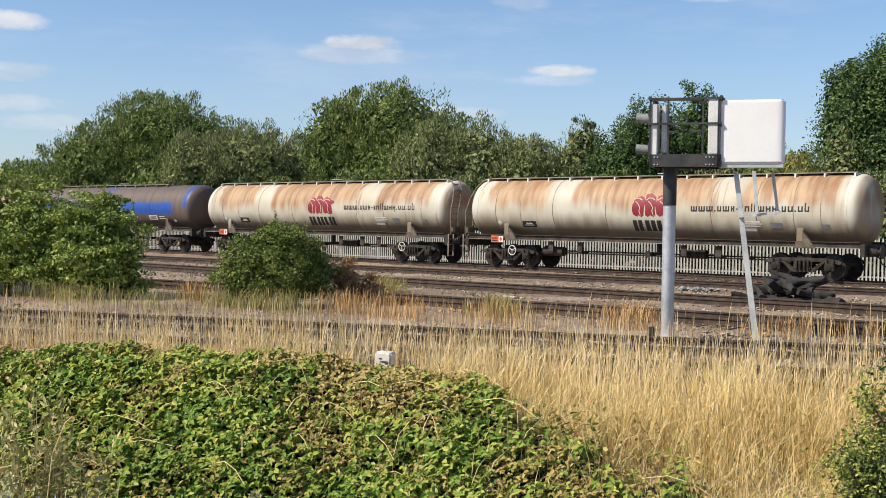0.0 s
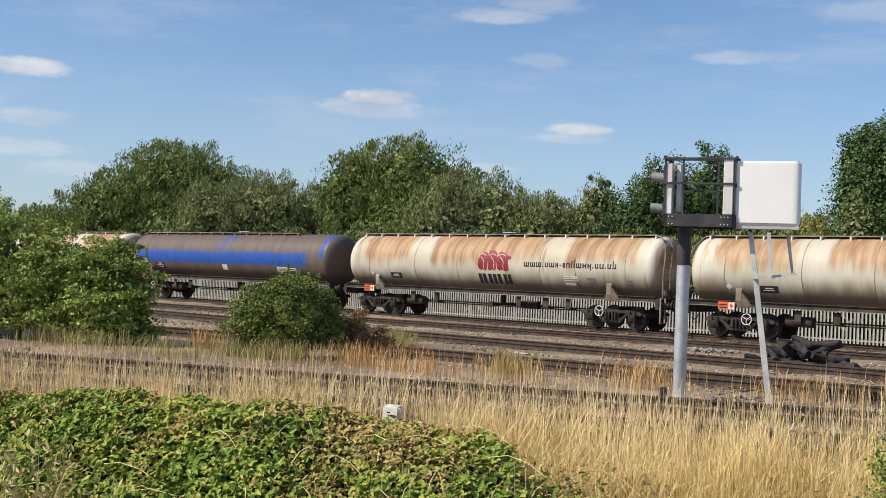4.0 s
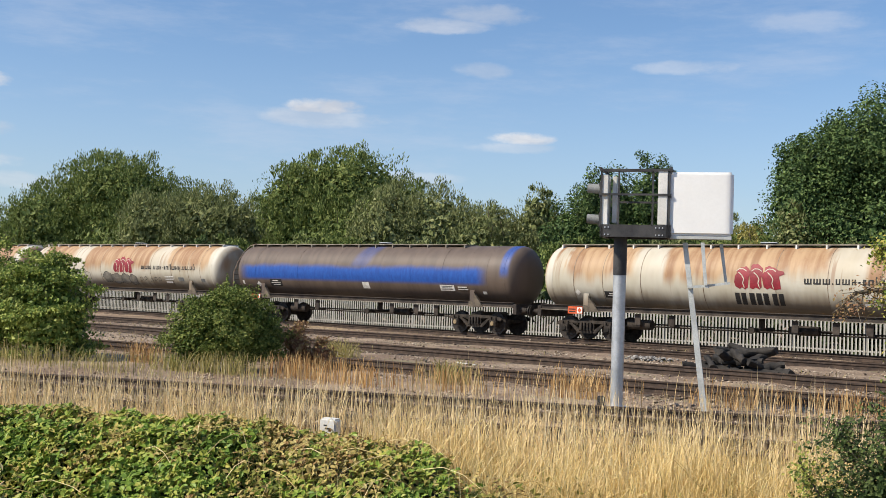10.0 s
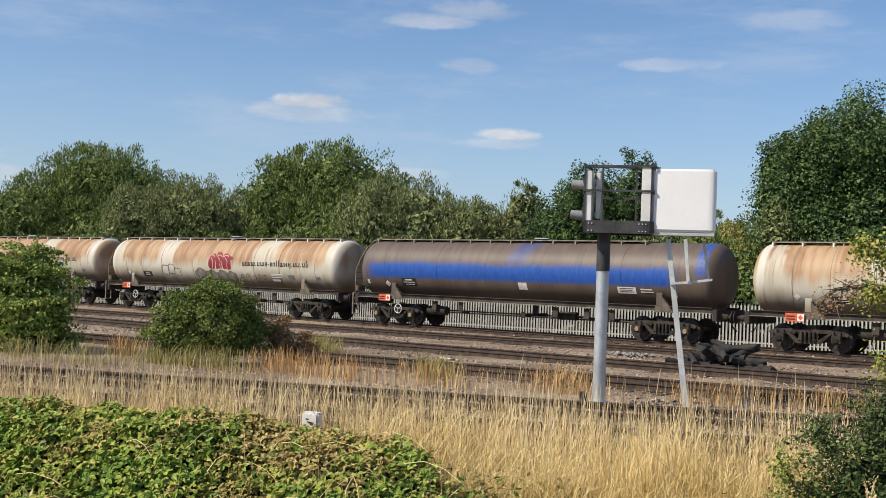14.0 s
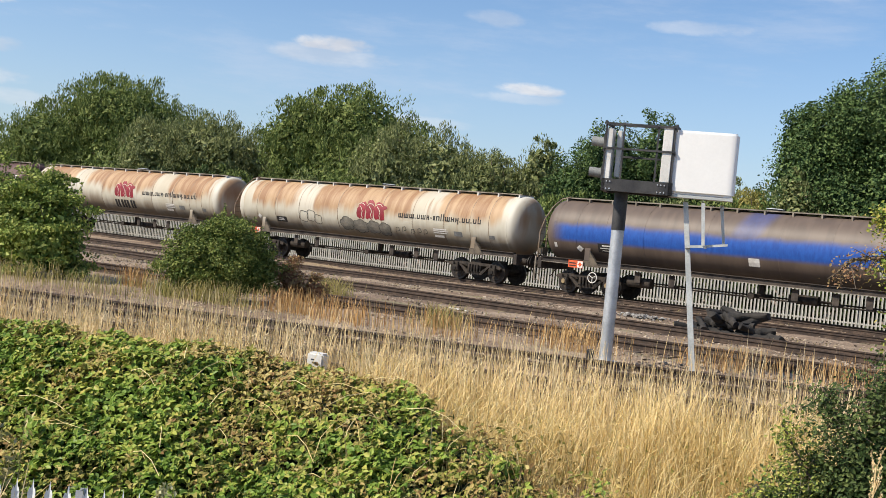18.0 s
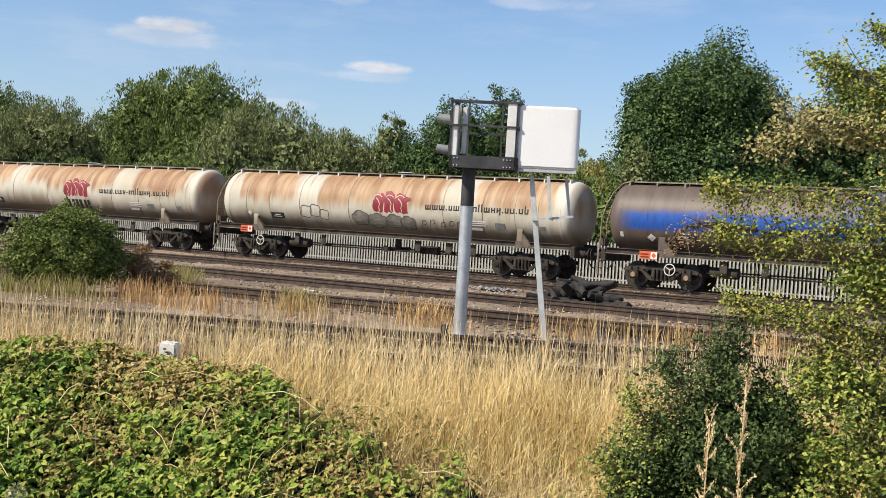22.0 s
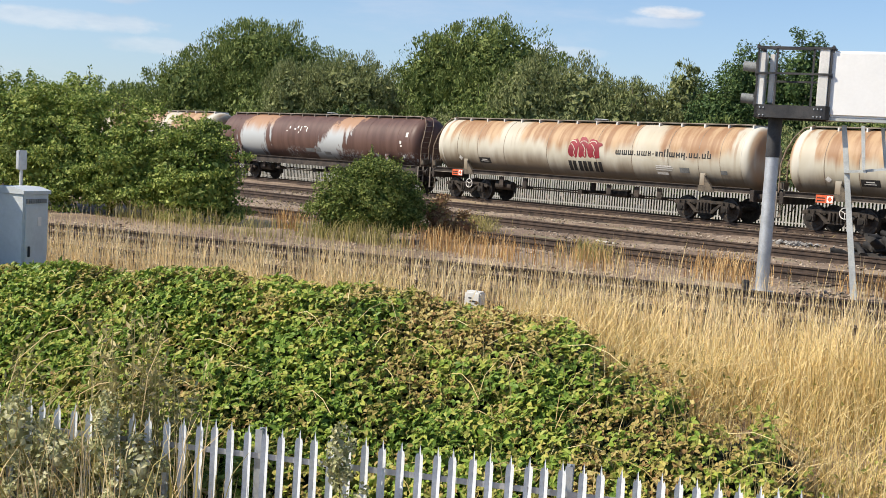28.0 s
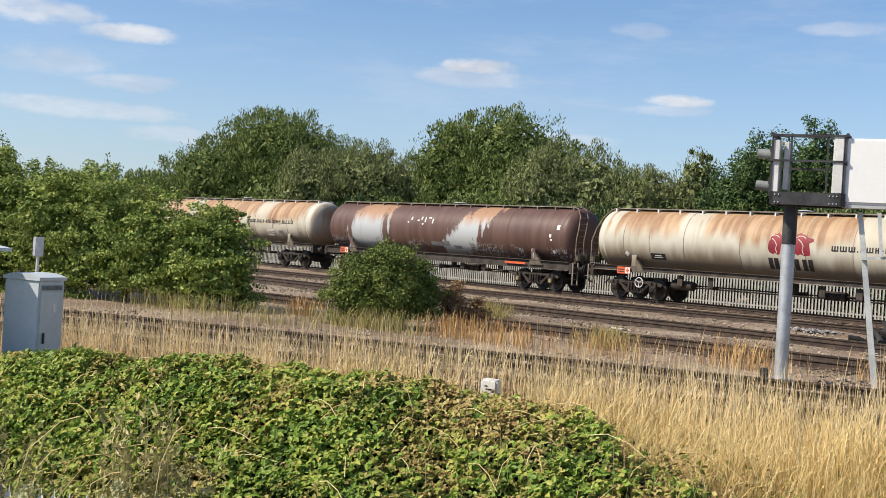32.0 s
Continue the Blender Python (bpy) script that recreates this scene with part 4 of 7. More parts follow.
def build_maple():
    """A slender tree whose limbs arch out over the bank, hung with small yellowing leaves."""
    x, y = -1.0, 9.5
    z = float(ground_z(x, y))
    t = thing("maple_tree", "slender tree with arching limbs of small yellowing and russet leaves", "tree", pose(x, y, z))
    rng = np.random.default_rng(40)
    w = lambda pts: [(a - x, b - y, c - z) for a, b, c in pts]
    stem = w([(-1.0, 9.5, z - 0.1), (-1.1, 9.48, 1.0), (-1.22, 9.46, 2.0), (-1.36, 9.44, 2.9), (-1.5, 9.42, 3.5)])
    sh = Shape()
    for k, (a, b) in enumerate(zip(stem[:-1], stem[1:])):
        sh.tube(a, b, 0.05 - 0.01 * k, 0.04 - 0.01 * k, 9)
    part("trunk", sh.done("trunk", "bark", True), t)
    limbs = ((((-1.12, 9.47, 1.4), (-1.49, 9.41, 2.02), (-1.93, 9.32, 1.99), (-2.42, 9.2, 1.93), (-2.88, 9.06, 1.98)), 0.13, 280, 13, "olive_leaf", ""),
             (((-2.75, 9.1, 1.95), (-2.88, 9.06, 1.98), (-3.08, 8.99, 1.95), (-3.18, 8.96, 1.84)), 0.075, 44, 10, "red_leaf", "reddening leaves at the limb's end"),
             (((-1.14, 9.47, 1.6), (-1.75, 9.36, 2.25), (-2.24, 9.25, 2.28), (-2.78, 9.09, 2.24), (-2.93, 9.04, 2.32)), 0.09, 178, 12, "olive_leaf", ""),
             (((-1.2, 9.46, 1.9), (-1.72, 9.37, 2.78), (-2.21, 9.26, 2.84), (-2.6, 9.15, 2.64)), 0.13, 150, 20, "russet_leaf", "russet leaves"),
             (((-1.24, 9.46, 2.3), (-1.58, 9.4, 3.06), (-1.91, 9.33, 3.2), (-2.25, 9.25, 3.32)), 0.13, 135, 20, "olive_leaf", ""),
             (((-1.35, 9.44, 2.8), (-1.61, 9.39, 3.4), (-1.86, 9.34, 3.6)), 0.08, 66, 10, "olive_leaf", ""),
             (((-1.1, 9.47, 1.0), (-1.87, 9.34, 1.27), (-2.36, 9.21, 1.31), (-2.79, 9.08, 1.45)), 0.10, 204, 13, "olive_leaf", ""),
             (((-1.1, 9.47, 0.95), (-1.73, 9.37, 1.11), (-2.14, 9.27, 1.07)), 0.12, 119, 13, "yellow_leaf", "yellowed leaves"),
             (((-1.3, 9.45, 0.9), (-1.32, 9.45, 1.7), (-1.45, 9.42, 2.4), (-1.52, 9.4, 3.2)), 0.19, 375, 24, "olive_leaf", ""),
             (((-1.2, 9.4, 0.2), (-1.7, 9.3, 0.8), (-2.1, 9.25, 0.85)), 0.20, 220, 26, "maple_green", "green leaves on the low limbs"),
             (((-1.1, 9.4, -0.5), (-1.6, 9.2, 0.3), (-2.2, 9.15, 0.25)), 0.20, 220, 26, "maple_green", "green leaves on the low limbs"),
             (((-1.1, 9.3, -0.9), (-1.7, 9.1, -0.2), (-2.4, 9.05, -0.25)), 0.20, 220, 26, "maple_green", "green leaves on the low limbs"),
             (((-1.1, 9.4, 1.2), (-1.5, 9.4, 1.6), (-1.9, 9.35, 1.7)), 0.17, 140, 26, "maple_green", "green leaves on the low limbs"))
    for pts, spread, n, per, mat, label in limbs:
        limb = w(pts)
        sh = Shape()
        for k, (a, b) in enumerate(zip(limb[:-1], limb[1:])):
            sh.tube(a, b, 0.02 * (1 - k / len(limb)) + 0.004, 0.02 * (1 - (k + 1) / len(limb)) + 0.003, 6)
        v, f, twigs = spray(limb, spread, n, per, 0.045 if mat == "maple_green" else 0.028 if mat == "red_leaf" else 0.035, rng)
        for a, b in twigs:
            sh.tube(a, b, 0.004, 0.002, 3, caps=False)
        lb = part("limb", sh.done("limb", "bark"), t)
        tagged(part("leaf_spray", mesh("leaf_spray", v.tolist(), f.tolist(), mat), lb, label), kind="stuff")


def near_bushes():
    b = build_tree("bush", "rounded green bush beside the main line track", -20.73, 17.77,
                   [(0, 0, 0.95, 0.85, 0.85, 0.85), (-0.45, -0.6, 0.75, 0.65, 0.65, 0.7), (0.4, 0.55, 0.85, 0.66, 0.62, 0.75), (-0.05, -0.1, 1.3, 0.62, 0.62, 0.58)],
                   "bush_leaf", 900, 0.066, 31, 0.35, 0.05, 0.5, 0.28, 0.5, "bush", 120, tufted=0.72, flat=0.7)
    shoots(b, [(-0.3, -0.3, 1.6), (0.3, 0.5, 1.5), (-0.1, 0, 1.75), (-0.7, -0.9, 1.2), (0.6, 0.9, 1.1)], 5, 0.4, 0.06, "bush_leaf", 32)
    build_tree("bramble_clump", "reddened dying bramble clump beside the bush", -20.0, 19.2,
               [(0, 0, 0.6, 0.42, 0.45, 0.62), (0.3, 0.5, 0.35, 0.4, 0.4, 0.4)], "red_leaf", 300, 0.07, 33, 0.2, 0.03, 0.5, 0.35, 0.5, "bush")
    x, y = at_main(-4.0, 5.6)
    run = lambda s, o=0.0: (s * MAIN_DIR[0] + o * MAIN_N[0], s * MAIN_DIR[1] + o * MAIN_N[1])
    h = build_tree("hedge_bush", "large unkempt green hawthorn beyond the main line", x, y,
                   [(*run(3.0), 0.95, 1.0, 1.0, 1.1), (*run(2.0, 0.2), 1.35, 1.1, 1.1, 1.25), (*run(0.6), 1.3, 1.3, 1.2, 1.4), (*run(-0.9), 1.4, 1.3, 1.2, 1.5),
                    (*run(-2.6), 1.6, 1.5, 1.3, 1.75), (*run(-4.6), 1.7, 1.6, 1.4, 1.9), (*run(-6.8), 1.8, 1.7, 1.5, 2.0), (*run(2.4, 0.7), 1.9, 0.6, 0.6, 0.6)],
                   "hedge_leaf", 440, 0.09, 34, 0.6, 0.08, 0.55, 0.62, 0.5, "bush", 150, tufted=0.84, flat=0.36)
    shoots(h, [(*run(2.6, 0.3), 2.3), (*run(1.4), 2.6), (*run(0.3), 2.6), (*run(-1.2), 2.8), (*run(-2.8), 3.2), (*run(3.5), 1.7), (*run(3.9), 1.2), (*run(-4.6), 3.4), (*run(-6.4), 3.6)], 6, 0.6, 0.085, "hedge_leaf", 35)
    s = build_tree("sapling", "young tree with upright leafy shoots behind the hawthorn", *at_main(-9.6, 6.8),
                   [(0, 0, 3.0, 0.8, 0.8, 0.8), (*run(1.8), 2.6, 0.9, 0.8, 0.8), (*run(3.6), 2.8, 0.8, 0.8, 0.7)], "hedge_leaf", 320, 0.1, 36, 1.4, 0.06, 0.45, 0.4, 0.5, "tree")
    shoots(s, [(0, 0, 3.4), (0.1, 0.0, 3.6), (*run(3.5), 3.2), (*run(1.8), 3.0)], 6, 0.7, 0.09, "hedge_leaf", 37)
    shoots(s, [(*run(5.2), 2.5), (*run(5.6), 2.3)], 7, 0.55, 0.08, "red_leaf", 38)
    thorn = build_tree("bank_bush", "dark green thorn bush on the grassy bank", -2.85, 9.2,
               [(0.05, 0, 2.05, 0.5, 0.5, 0.7), (-0.45, -0.15, 1.6, 0.45, 0.45, 0.6), (0.5, 0.1, 2.0, 0.5, 0.5, 0.7), (0.1, -0.4, 0.9, 0.8, 0.6, 0.8)],
               "thorn_leaf", 1500, 0.04, 39, 0.5, 0.04, 0.55, 0.55, 0.5, "bush")
    z = float(ground_z(-2.85, 9.2))
    for k, (pts, n, mat) in enumerate(((((-2.95, 9.1, -0.6), (-3.2, 8.95, 0.2), (-3.45, 8.85, 0.62)), 90, "maple_green"), (((-2.9, 9.1, 0.0), (-3.05, 9.0, 0.6), (-3.2, 8.95, 0.95)), 90, "thorn_leaf"),
                                       (((-2.8, 9.1, 0.2), (-2.75, 9.05, 0.9), (-2.7, 9.1, 1.2)), 90, "thorn_leaf"), (((-2.9, 9.0, -0.9), (-3.3, 8.8, -0.2), (-3.55, 8.7, 0.15)), 90, "maple_green"))):
        limb = [(a + 2.85, b - 9.2, c - z) for a, b, c in pts]
        v, f, twigs = spray(limb, 0.17, n, 20, 0.034, np.random.default_rng(90 + k))
        sh = Shape().path(limb, 0.008, 5)
        for a, b in twigs:
            sh.tube(a, b, 0.003, 0.0015, 3, caps=False)
        lb = part("branch", sh.done("branch", "bark"), thorn)
        tagged(part("leaf_spray", mesh("leaf_spray", v.tolist(), f.tolist(), mat), lb), kind="stuff")
    build_maple()


near_bushes()


def blades(spots, h_lo, h_hi, lean, width, rng, curl=0.35, tall=None):
    """Bent tapering grass stems with a thin seed head."""
    n = len(spots)
    h = (h_lo + (h_hi - h_lo) * rng.beta(1.6, 2.0, n) * 1.15) * (1.0 if tall is None else tall)
    a = rng.uniform(0, 6.283, n)
    d = np.stack((np.cos(a), np.sin(a), np.zeros(n)), 1)
    k = np.abs(rng.normal(0, lean, n))[:, None] * h[:, None]
    side = np.stack((-np.sin(a + 0.7), np.cos(a + 0.7), np.zeros(n)), 1) * (width * rng.uniform(0.6, 1.4, n))[:, None]
    up = np.array((0, 0, 1.0))
    p0 = np.asarray(spots)
    p1 = p0 + d * k * 0.3 + up * h[:, None] * 0.5
    p2 = p0 + d * k * 0.75 + up * h[:, None] * 0.85
    p3 = p0 + d * k * (1.0 + curl) + up * h[:, None]
    v = np.stack((p0 - side, p0 + side, p1 - side * 0.7, p1 + side * 0.7, p2 - side * 0.8, p2 + side * 0.8, p3), 1)
    i = np.arange(n)[:, None] * 7
    quads = np.concatenate((i + np.array((0, 1, 3, 2)), i + np.array((2, 3, 5, 4))), 1).reshape(-1, 4)
    tris = (i + np.array((4, 5, 6))).reshape(-1, 3)
    return v.reshape(-1, 3).tolist(), quads.tolist() + tris.tolist()


def bank_spots(n, s0, s1, d0, d1, rng, test=None, clump=1.3):
    s, d = rng.uniform(s0, s1, n), rng.uniform(d0, d1, n)
    x, y = MAIN_A[0] + s * MAIN_DIR[0] + d * MAIN_N[0], MAIN_A[1] + s * MAIN_DIR[1] + d * MAIN_N[1]
    keep = np.array([noise.noise((a * clump, b * clump, 7.0)) for a, b in zip(x, y)]) + rng.uniform(-0.5, 0.62, n) > 0
    if test is not None:
        keep &= test(x, y, d)
    x, y = x[keep], y[keep]
    return np.column_stack((x, y, ground_z(x, y) - 0.02))


def bramble_edge(x, y, d):
    """How far a spot lies inside the thicket's grassy end."""
    return -5.0 - 1.7 * (d + 9.2) + 0.4 * np.sin(y * 2.3) + 0.3 * np.sin(x * 5.1 + y * 3.7) - x


def in_bramble(x, y, d):
    return (bramble_edge(x, y, d) > 0) & (d < -6.95 + 0.25 * np.sin(x * 1.7)) & (d > -10.5)


def build_grass():
    rng = np.random.default_rng(21)
    free = lambda x, y, d: ~in_bramble(x, y, d) & ((x + 9.85) ** 2 + (y - 10.15) ** 2 > 0.3) & ((x + 9.4) ** 2 + (y - 9.7) ** 2 > 0.2)
    sp = np.concatenate((bank_spots(30000, -4, 27, -7.3, -5.2, rng, free), bank_spots(4500, -4, 27, -5.2, -3.6, rng), bank_spots(3000, -4, 27, -3.6, -1.7, rng)))
    along = lambda p: np.interp((p[:, 0] - MAIN_A[0]) * MAIN_DIR[0] + (p[:, 1] - MAIN_A[1]) * MAIN_DIR[1], (0.0, 6.0, 11.0), (0.88, 1.0, 1.06))
    tuft = lambda p: along(p) * np.array([0.92 + 0.55 * noise.noise((a * 1.1, b * 1.1, 31.0)) + 0.25 * noise.noise((a * 3.5, b * 3.5, 41.0)) for a, b in p[:, :2]])
    v, f = blades(sp, 0.25, 0.66, 0.17, 0.0040, rng, 0.15, tuft(sp))
    sp = np.concatenate((bank_spots(20000, -4, 27, -6.9, -5.0, rng, free), bank_spots(1800, -4, 27, -3.3, -1.6, rng)))
    v2, f2 = blades(sp, 0.45, 1.0, 0.10, 0.0036, rng, 0.1, tuft(sp))
    f = f + [[i + len(v) for i in q] for q in f2]
    v = v + v2
    thing("dry_grass", "tall dry pale straw grass along the main line", "grass", kind="stuff", data=mesh("dry_grass", v, f, "straw_pale"))
    sp = np.concatenate((bank_spots(56000, 9, 26, -10.4, -6.2, rng, free), bank_spots(12000, 6, 16, -9.0, -6.4, rng, free)))
    v, f = blades(sp, 0.35, 1.05, 0.24, 0.0036, rng, 0.3, np.interp(off(sp[:, 0], sp[:, 1]), (-9.0, -7.8, -7.0), (0.5, 0.7, 1.0)))
    sp = bank_spots(17000, 9, 26, -10.8, -7.2, rng, free)
    sp[:, 2] += rng.uniform(0.0, 0.3, len(sp))
    v2, f2 = blades(sp, 0.3, 0.8, 1.1, 0.0034, rng, 0.6)
    f = f + [[i + len(v) for i in q] for q in f2]
    v = v + v2
    sp = bank_spots(13000, 5, 20, -10.4, -6.6, rng, lambda x, y, d: in_bramble(x, y, d) & (bramble_edge(x, y, d) < 3.2))
    sp = sp[rng.random(len(sp)) < np.interp(bramble_edge(sp[:, 0], sp[:, 1], off(sp[:, 0], sp[:, 1])), (0.0, 3.2), (1.0, 0.15))]
    v2, f2 = blades(sp, 0.7, 1.3, 0.35, 0.0034, rng, 0.4)
    f = f + [[i + len(v) for i in q] for q in f2]
    v = v + v2
    thing("bank_grass", "long golden dead grass flopping down the bank", "grass", kind="stuff", data=mesh("bank_grass", v, f, "straw"))
    sp = bank_spots(8000, 8, 26, -11.0, -6.5, rng, free)
    v, f = blades(sp, 0.3, 0.7, 0.5, 0.006, rng, 0.7)
    thing("green_grass", "thin green grass among the straw", "grass", kind="stuff", data=mesh("green_grass", v, f, "green_blade"))
    sp = bank_spots(26000, 9, 26, -10.6, -6.9, rng, free, 0.9)
    sp = sp[rng.random(len(sp)) < np.interp(off(sp[:, 0], sp[:, 1]), (-8.6, -7.6, -7.0), (0.95, 0.6, 0.1))]
    sp[:, 2] += rng.uniform(0.12, 0.62, len(sp))
    v, f = leaves(sp, rng.normal(0, 0.6, (len(sp), 3)) + np.array((0.0, -0.4, 0.8)), 0.055, rng)
    thing("bank_weeds", "low green weeds growing through the straw on the bank", "weeds", kind="stuff", data=mesh("bank_weeds", v.tolist(), f.tolist(), "bramble_dull"))
    sp = []
    for x, y, rx, ry, n in ((-20.2, 16.9, 1.5, 0.5, 414), (-21.2, 16.4, 1.2, 0.4, 162), (-15.6, 19.6, 0.6, 0.5, 288), (-25.0, 14.8, 3.5, 0.8, 540), (-22.0, 15.2, 2.0, 0.6, 144), (-22.9, 23.5, 0.7, 0.5, 450)):
        m = rng.normal(0, 1, (n, 2)) * np.array((rx, ry)) * 0.5 + np.array((x, y))
        sp.append(np.column_stack((m, ground_z(m[:, 0], m[:, 1]))))
    v, f = blades(np.concatenate(sp), 0.2, 0.55, 0.25, 0.006, rng)
    thing("verge_grass", "olive green grass tufts round the bush", "grass", kind="stuff", data=mesh("verge_grass", v, f, "green_blade"))
    sp = []
    for x, y, rx, ry, n in WEEDS:
        m = rng.normal(0, 1, (n, 2)) * np.array((rx, ry)) * 0.5 + np.array((x, y))
        sp.append(np.column_stack((m, np.full(n, -0.18))))
    v, f = blades(np.concatenate(sp), 0.25, 0.62, 0.16, 0.006, rng)
    thing("rusty_weeds", "orange-brown dead dock and sorrel stems between the tracks", "weeds", kind="stuff", data=mesh("rusty_weeds", v, f, "rust_weed"))
    m = np.column_stack((rng.uniform(-48, 0, 2600), rng.choice((23.6, 25.4, 30.0, 31.5, 36.5, 38.0), 2600) + rng.normal(0, 0.5, 2600)))
    v, f = blades(np.column_stack((m, np.full(len(m), -0.24))), 0.06, 0.2, 0.5, 0.008, rng)
    thing("siding_weeds", "low dull weeds between the sidings", "weeds", kind="stuff", data=mesh("siding_weeds", v, f, "green_blade"))


WEEDS = ((-16.6, 17.5, 1.7, 0.6, 349), (-14.6, 18.4, 1.2, 0.6, 199), (-12.0, 19.2, 1.0, 0.6, 216), (-9.2, 20.0, 0.9, 0.5, 133), (-23.5, 17.4, 0.7, 0.5, 216),
         (-7.4, 20.4, 1.2, 0.7, 199), (-18.3, 17.6, 0.9, 0.5, 250), (-5.5, 20.9, 1.0, 0.8, 167), (-13.0, 20.6, 0.8, 0.5, 91))
build_grass()


def canopy_z(x, y):
    d = off(x, y)
    h = np.interp(d, (-10.7, -10.2, -9.2, -8.3, -7.7, -7.1, -6.8), (-1.75, -1.2, -0.55, 0.05, 0.22, 0.0, -0.45))
    b = np.array([noise.noise((a * 0.8, c * 0.8, 2.0)) * 0.15 + noise.noise((a * 2.2, c * 2.2, 4.0)) * 0.09 for a, c in zip(np.ravel(x), np.ravel(y))]).reshape(np.shape(x))
    s = (x - MAIN_A[0]) * MAIN_DIR[0] + (y - MAIN_A[1]) * MAIN_DIR[1]
    return h + b + np.interp(s, (4.3, 5.5, 6.5, 7.5, 9.0, 10.2, 11.2, 13.0), (-0.2, -0.03, 0.04, 0.09, 0.18, 0.14, 0.05, 0.0))


def build_brambles():
    """A thicket of three-part leaves on the bank, over a sheet coloured as shade."""
    patch = thing("bramble_thicket", "dense green bramble thicket with dull patches on the bank", "brambles", kind="stuff")
    rng = np.random.default_rng(17)
    n = 60000
    s, d = rng.uniform(1.0, 17.5, n), rng.uniform(-10.5, -6.7, n)
    x, y = MAIN_A[0] + s * MAIN_DIR[0] + d * MAIN_N[0], MAIN_A[1] + s * MAIN_DIR[1] + d * MAIN_N[1]
    inner = bramble_edge(x, y, d)
    k = in_bramble(x, y, d) & (rng.random(n) < np.interp(inner, (0.0, 1.6), (0.35, 1.0)))
    x, y, inner = x[k], y[k], inner[k]
    z = canopy_z(x, y) - np.abs(rng.normal(0, 0.14, len(x))) + 0.03 - np.interp(inner, (0.0, 1.2), (0.25, 0.0)) * rng.random(len(x))
    c = np.column_stack((x, y, z))
    tone = np.array([0.6 * noise.noise((a * 0.75, b * 0.75, 9.0)) + 0.75 * noise.noise((a * 2.6, b * 2.6, 19.0)) for a, b in zip(x, y)])
    tone = tone + np.interp(inner, (0.0, 1.0, 2.6, 4.5, 7.0), (0.6, 0.42, 0.22, 0.06, -0.02)) + rng.normal(0, 0.26, len(x))
    for name, pick, size, mat in (("green_leaves", tone < 0.24, 0.066, "bramble_leaf"), ("dull_leaves", (tone >= 0.24) & (tone < 0.62), 0.056, "bramble_dull"), ("dead_leaves", tone >= 0.62, 0.05, "dead_leaf")):
        q = c[pick]
        m = len(q)
        axis = rng.normal(0, 0.42, (m, 3)) + np.array((-0.05, -0.55, 0.85))
        axis /= np.linalg.norm(axis, axis=1)[:, None]
        t = np.cross(axis, rng.normal(0, 1, (m, 3)))
        t /= np.linalg.norm(t, axis=1)[:, None]
        b = np.cross(axis, t)
        vs = []
        size_i = (size * rng.uniform(0.6, 1.35, m))[:, None]
        for ang in (-1.25, 0.0, 1.25):
            u = t * math.cos(ang) + b * math.sin(ang)
            w = np.cross(axis, u)
            o = q + u * size_i * 0.10
            # an ovate leaflet folded along its midrib, its tip bent down
            tip = o + u * size_i - axis * size_i * rng.uniform(0.05, 0.4, (m, 1))
            lift = axis * size_i * rng.uniform(0.02, 0.14, (m, 1))
            a1, a2 = o + u * size_i * 0.28 + lift, o + u * size_i * 0.68 + lift * 0.6
            vs.append(np.stack((o, a1 + w * size_i * 0.30, a2 + w * size_i * 0.27, tip, a2 - w * size_i * 0.27, a1 - w * size_i * 0.30), 1))
        v = np.stack(vs, 1).reshape(-1, 3)
        i = np.arange(m * 3)[:, None] * 6
        f = np.concatenate((i + np.array((0, 1, 2, 3)), i + np.array((0, 3, 4, 5))), 1).reshape(-1, 4)
        tagged(part(name, mesh(name, v.tolist(), f.tolist(), mat), patch), kind="stuff")
    # undergrowth: a near-black sheet whose colour paints shade into the leaf gaps
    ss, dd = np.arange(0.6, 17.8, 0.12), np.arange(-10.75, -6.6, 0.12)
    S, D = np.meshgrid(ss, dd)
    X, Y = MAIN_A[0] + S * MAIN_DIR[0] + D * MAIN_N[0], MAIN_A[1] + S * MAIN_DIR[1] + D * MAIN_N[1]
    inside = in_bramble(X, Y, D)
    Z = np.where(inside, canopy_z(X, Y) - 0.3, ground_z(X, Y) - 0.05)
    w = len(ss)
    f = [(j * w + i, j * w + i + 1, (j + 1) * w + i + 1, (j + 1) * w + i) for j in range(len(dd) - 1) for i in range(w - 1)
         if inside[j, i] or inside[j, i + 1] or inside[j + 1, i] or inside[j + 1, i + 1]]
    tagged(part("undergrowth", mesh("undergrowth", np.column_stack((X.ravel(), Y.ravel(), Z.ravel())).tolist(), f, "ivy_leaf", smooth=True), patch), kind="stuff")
    sh = Shape()
    pr = random.Random(5)
    for _ in range(160):
        a = pr.uniform(3, 15), pr.uniform(-10.2, -7.2)
        x0, y0 = at_main(*a)
        if not in_bramble(np.array([x0]), np.array([y0]), np.array([a[1]]))[0]:
            continue
        z0 = float(canopy_z(np.array([x0]), np.array([y0]))[0])
        g, l = pr.uniform(0, 6.28), pr.uniform(0.3, 0.8)
        pts = [(x0 + math.cos(g) * l * u, y0 + math.sin(g) * l * u, z0 + 0.10 * math.sin(u * 3.1) - 0.12 * u) for u in (0, 0.35, 0.7, 1.0)]
        sh.path(pts, 0.004, 4)
    tagged(part("bramble_canes", sh.done("bramble_canes", "straw"), patch), kind="stuff")


build_brambles()


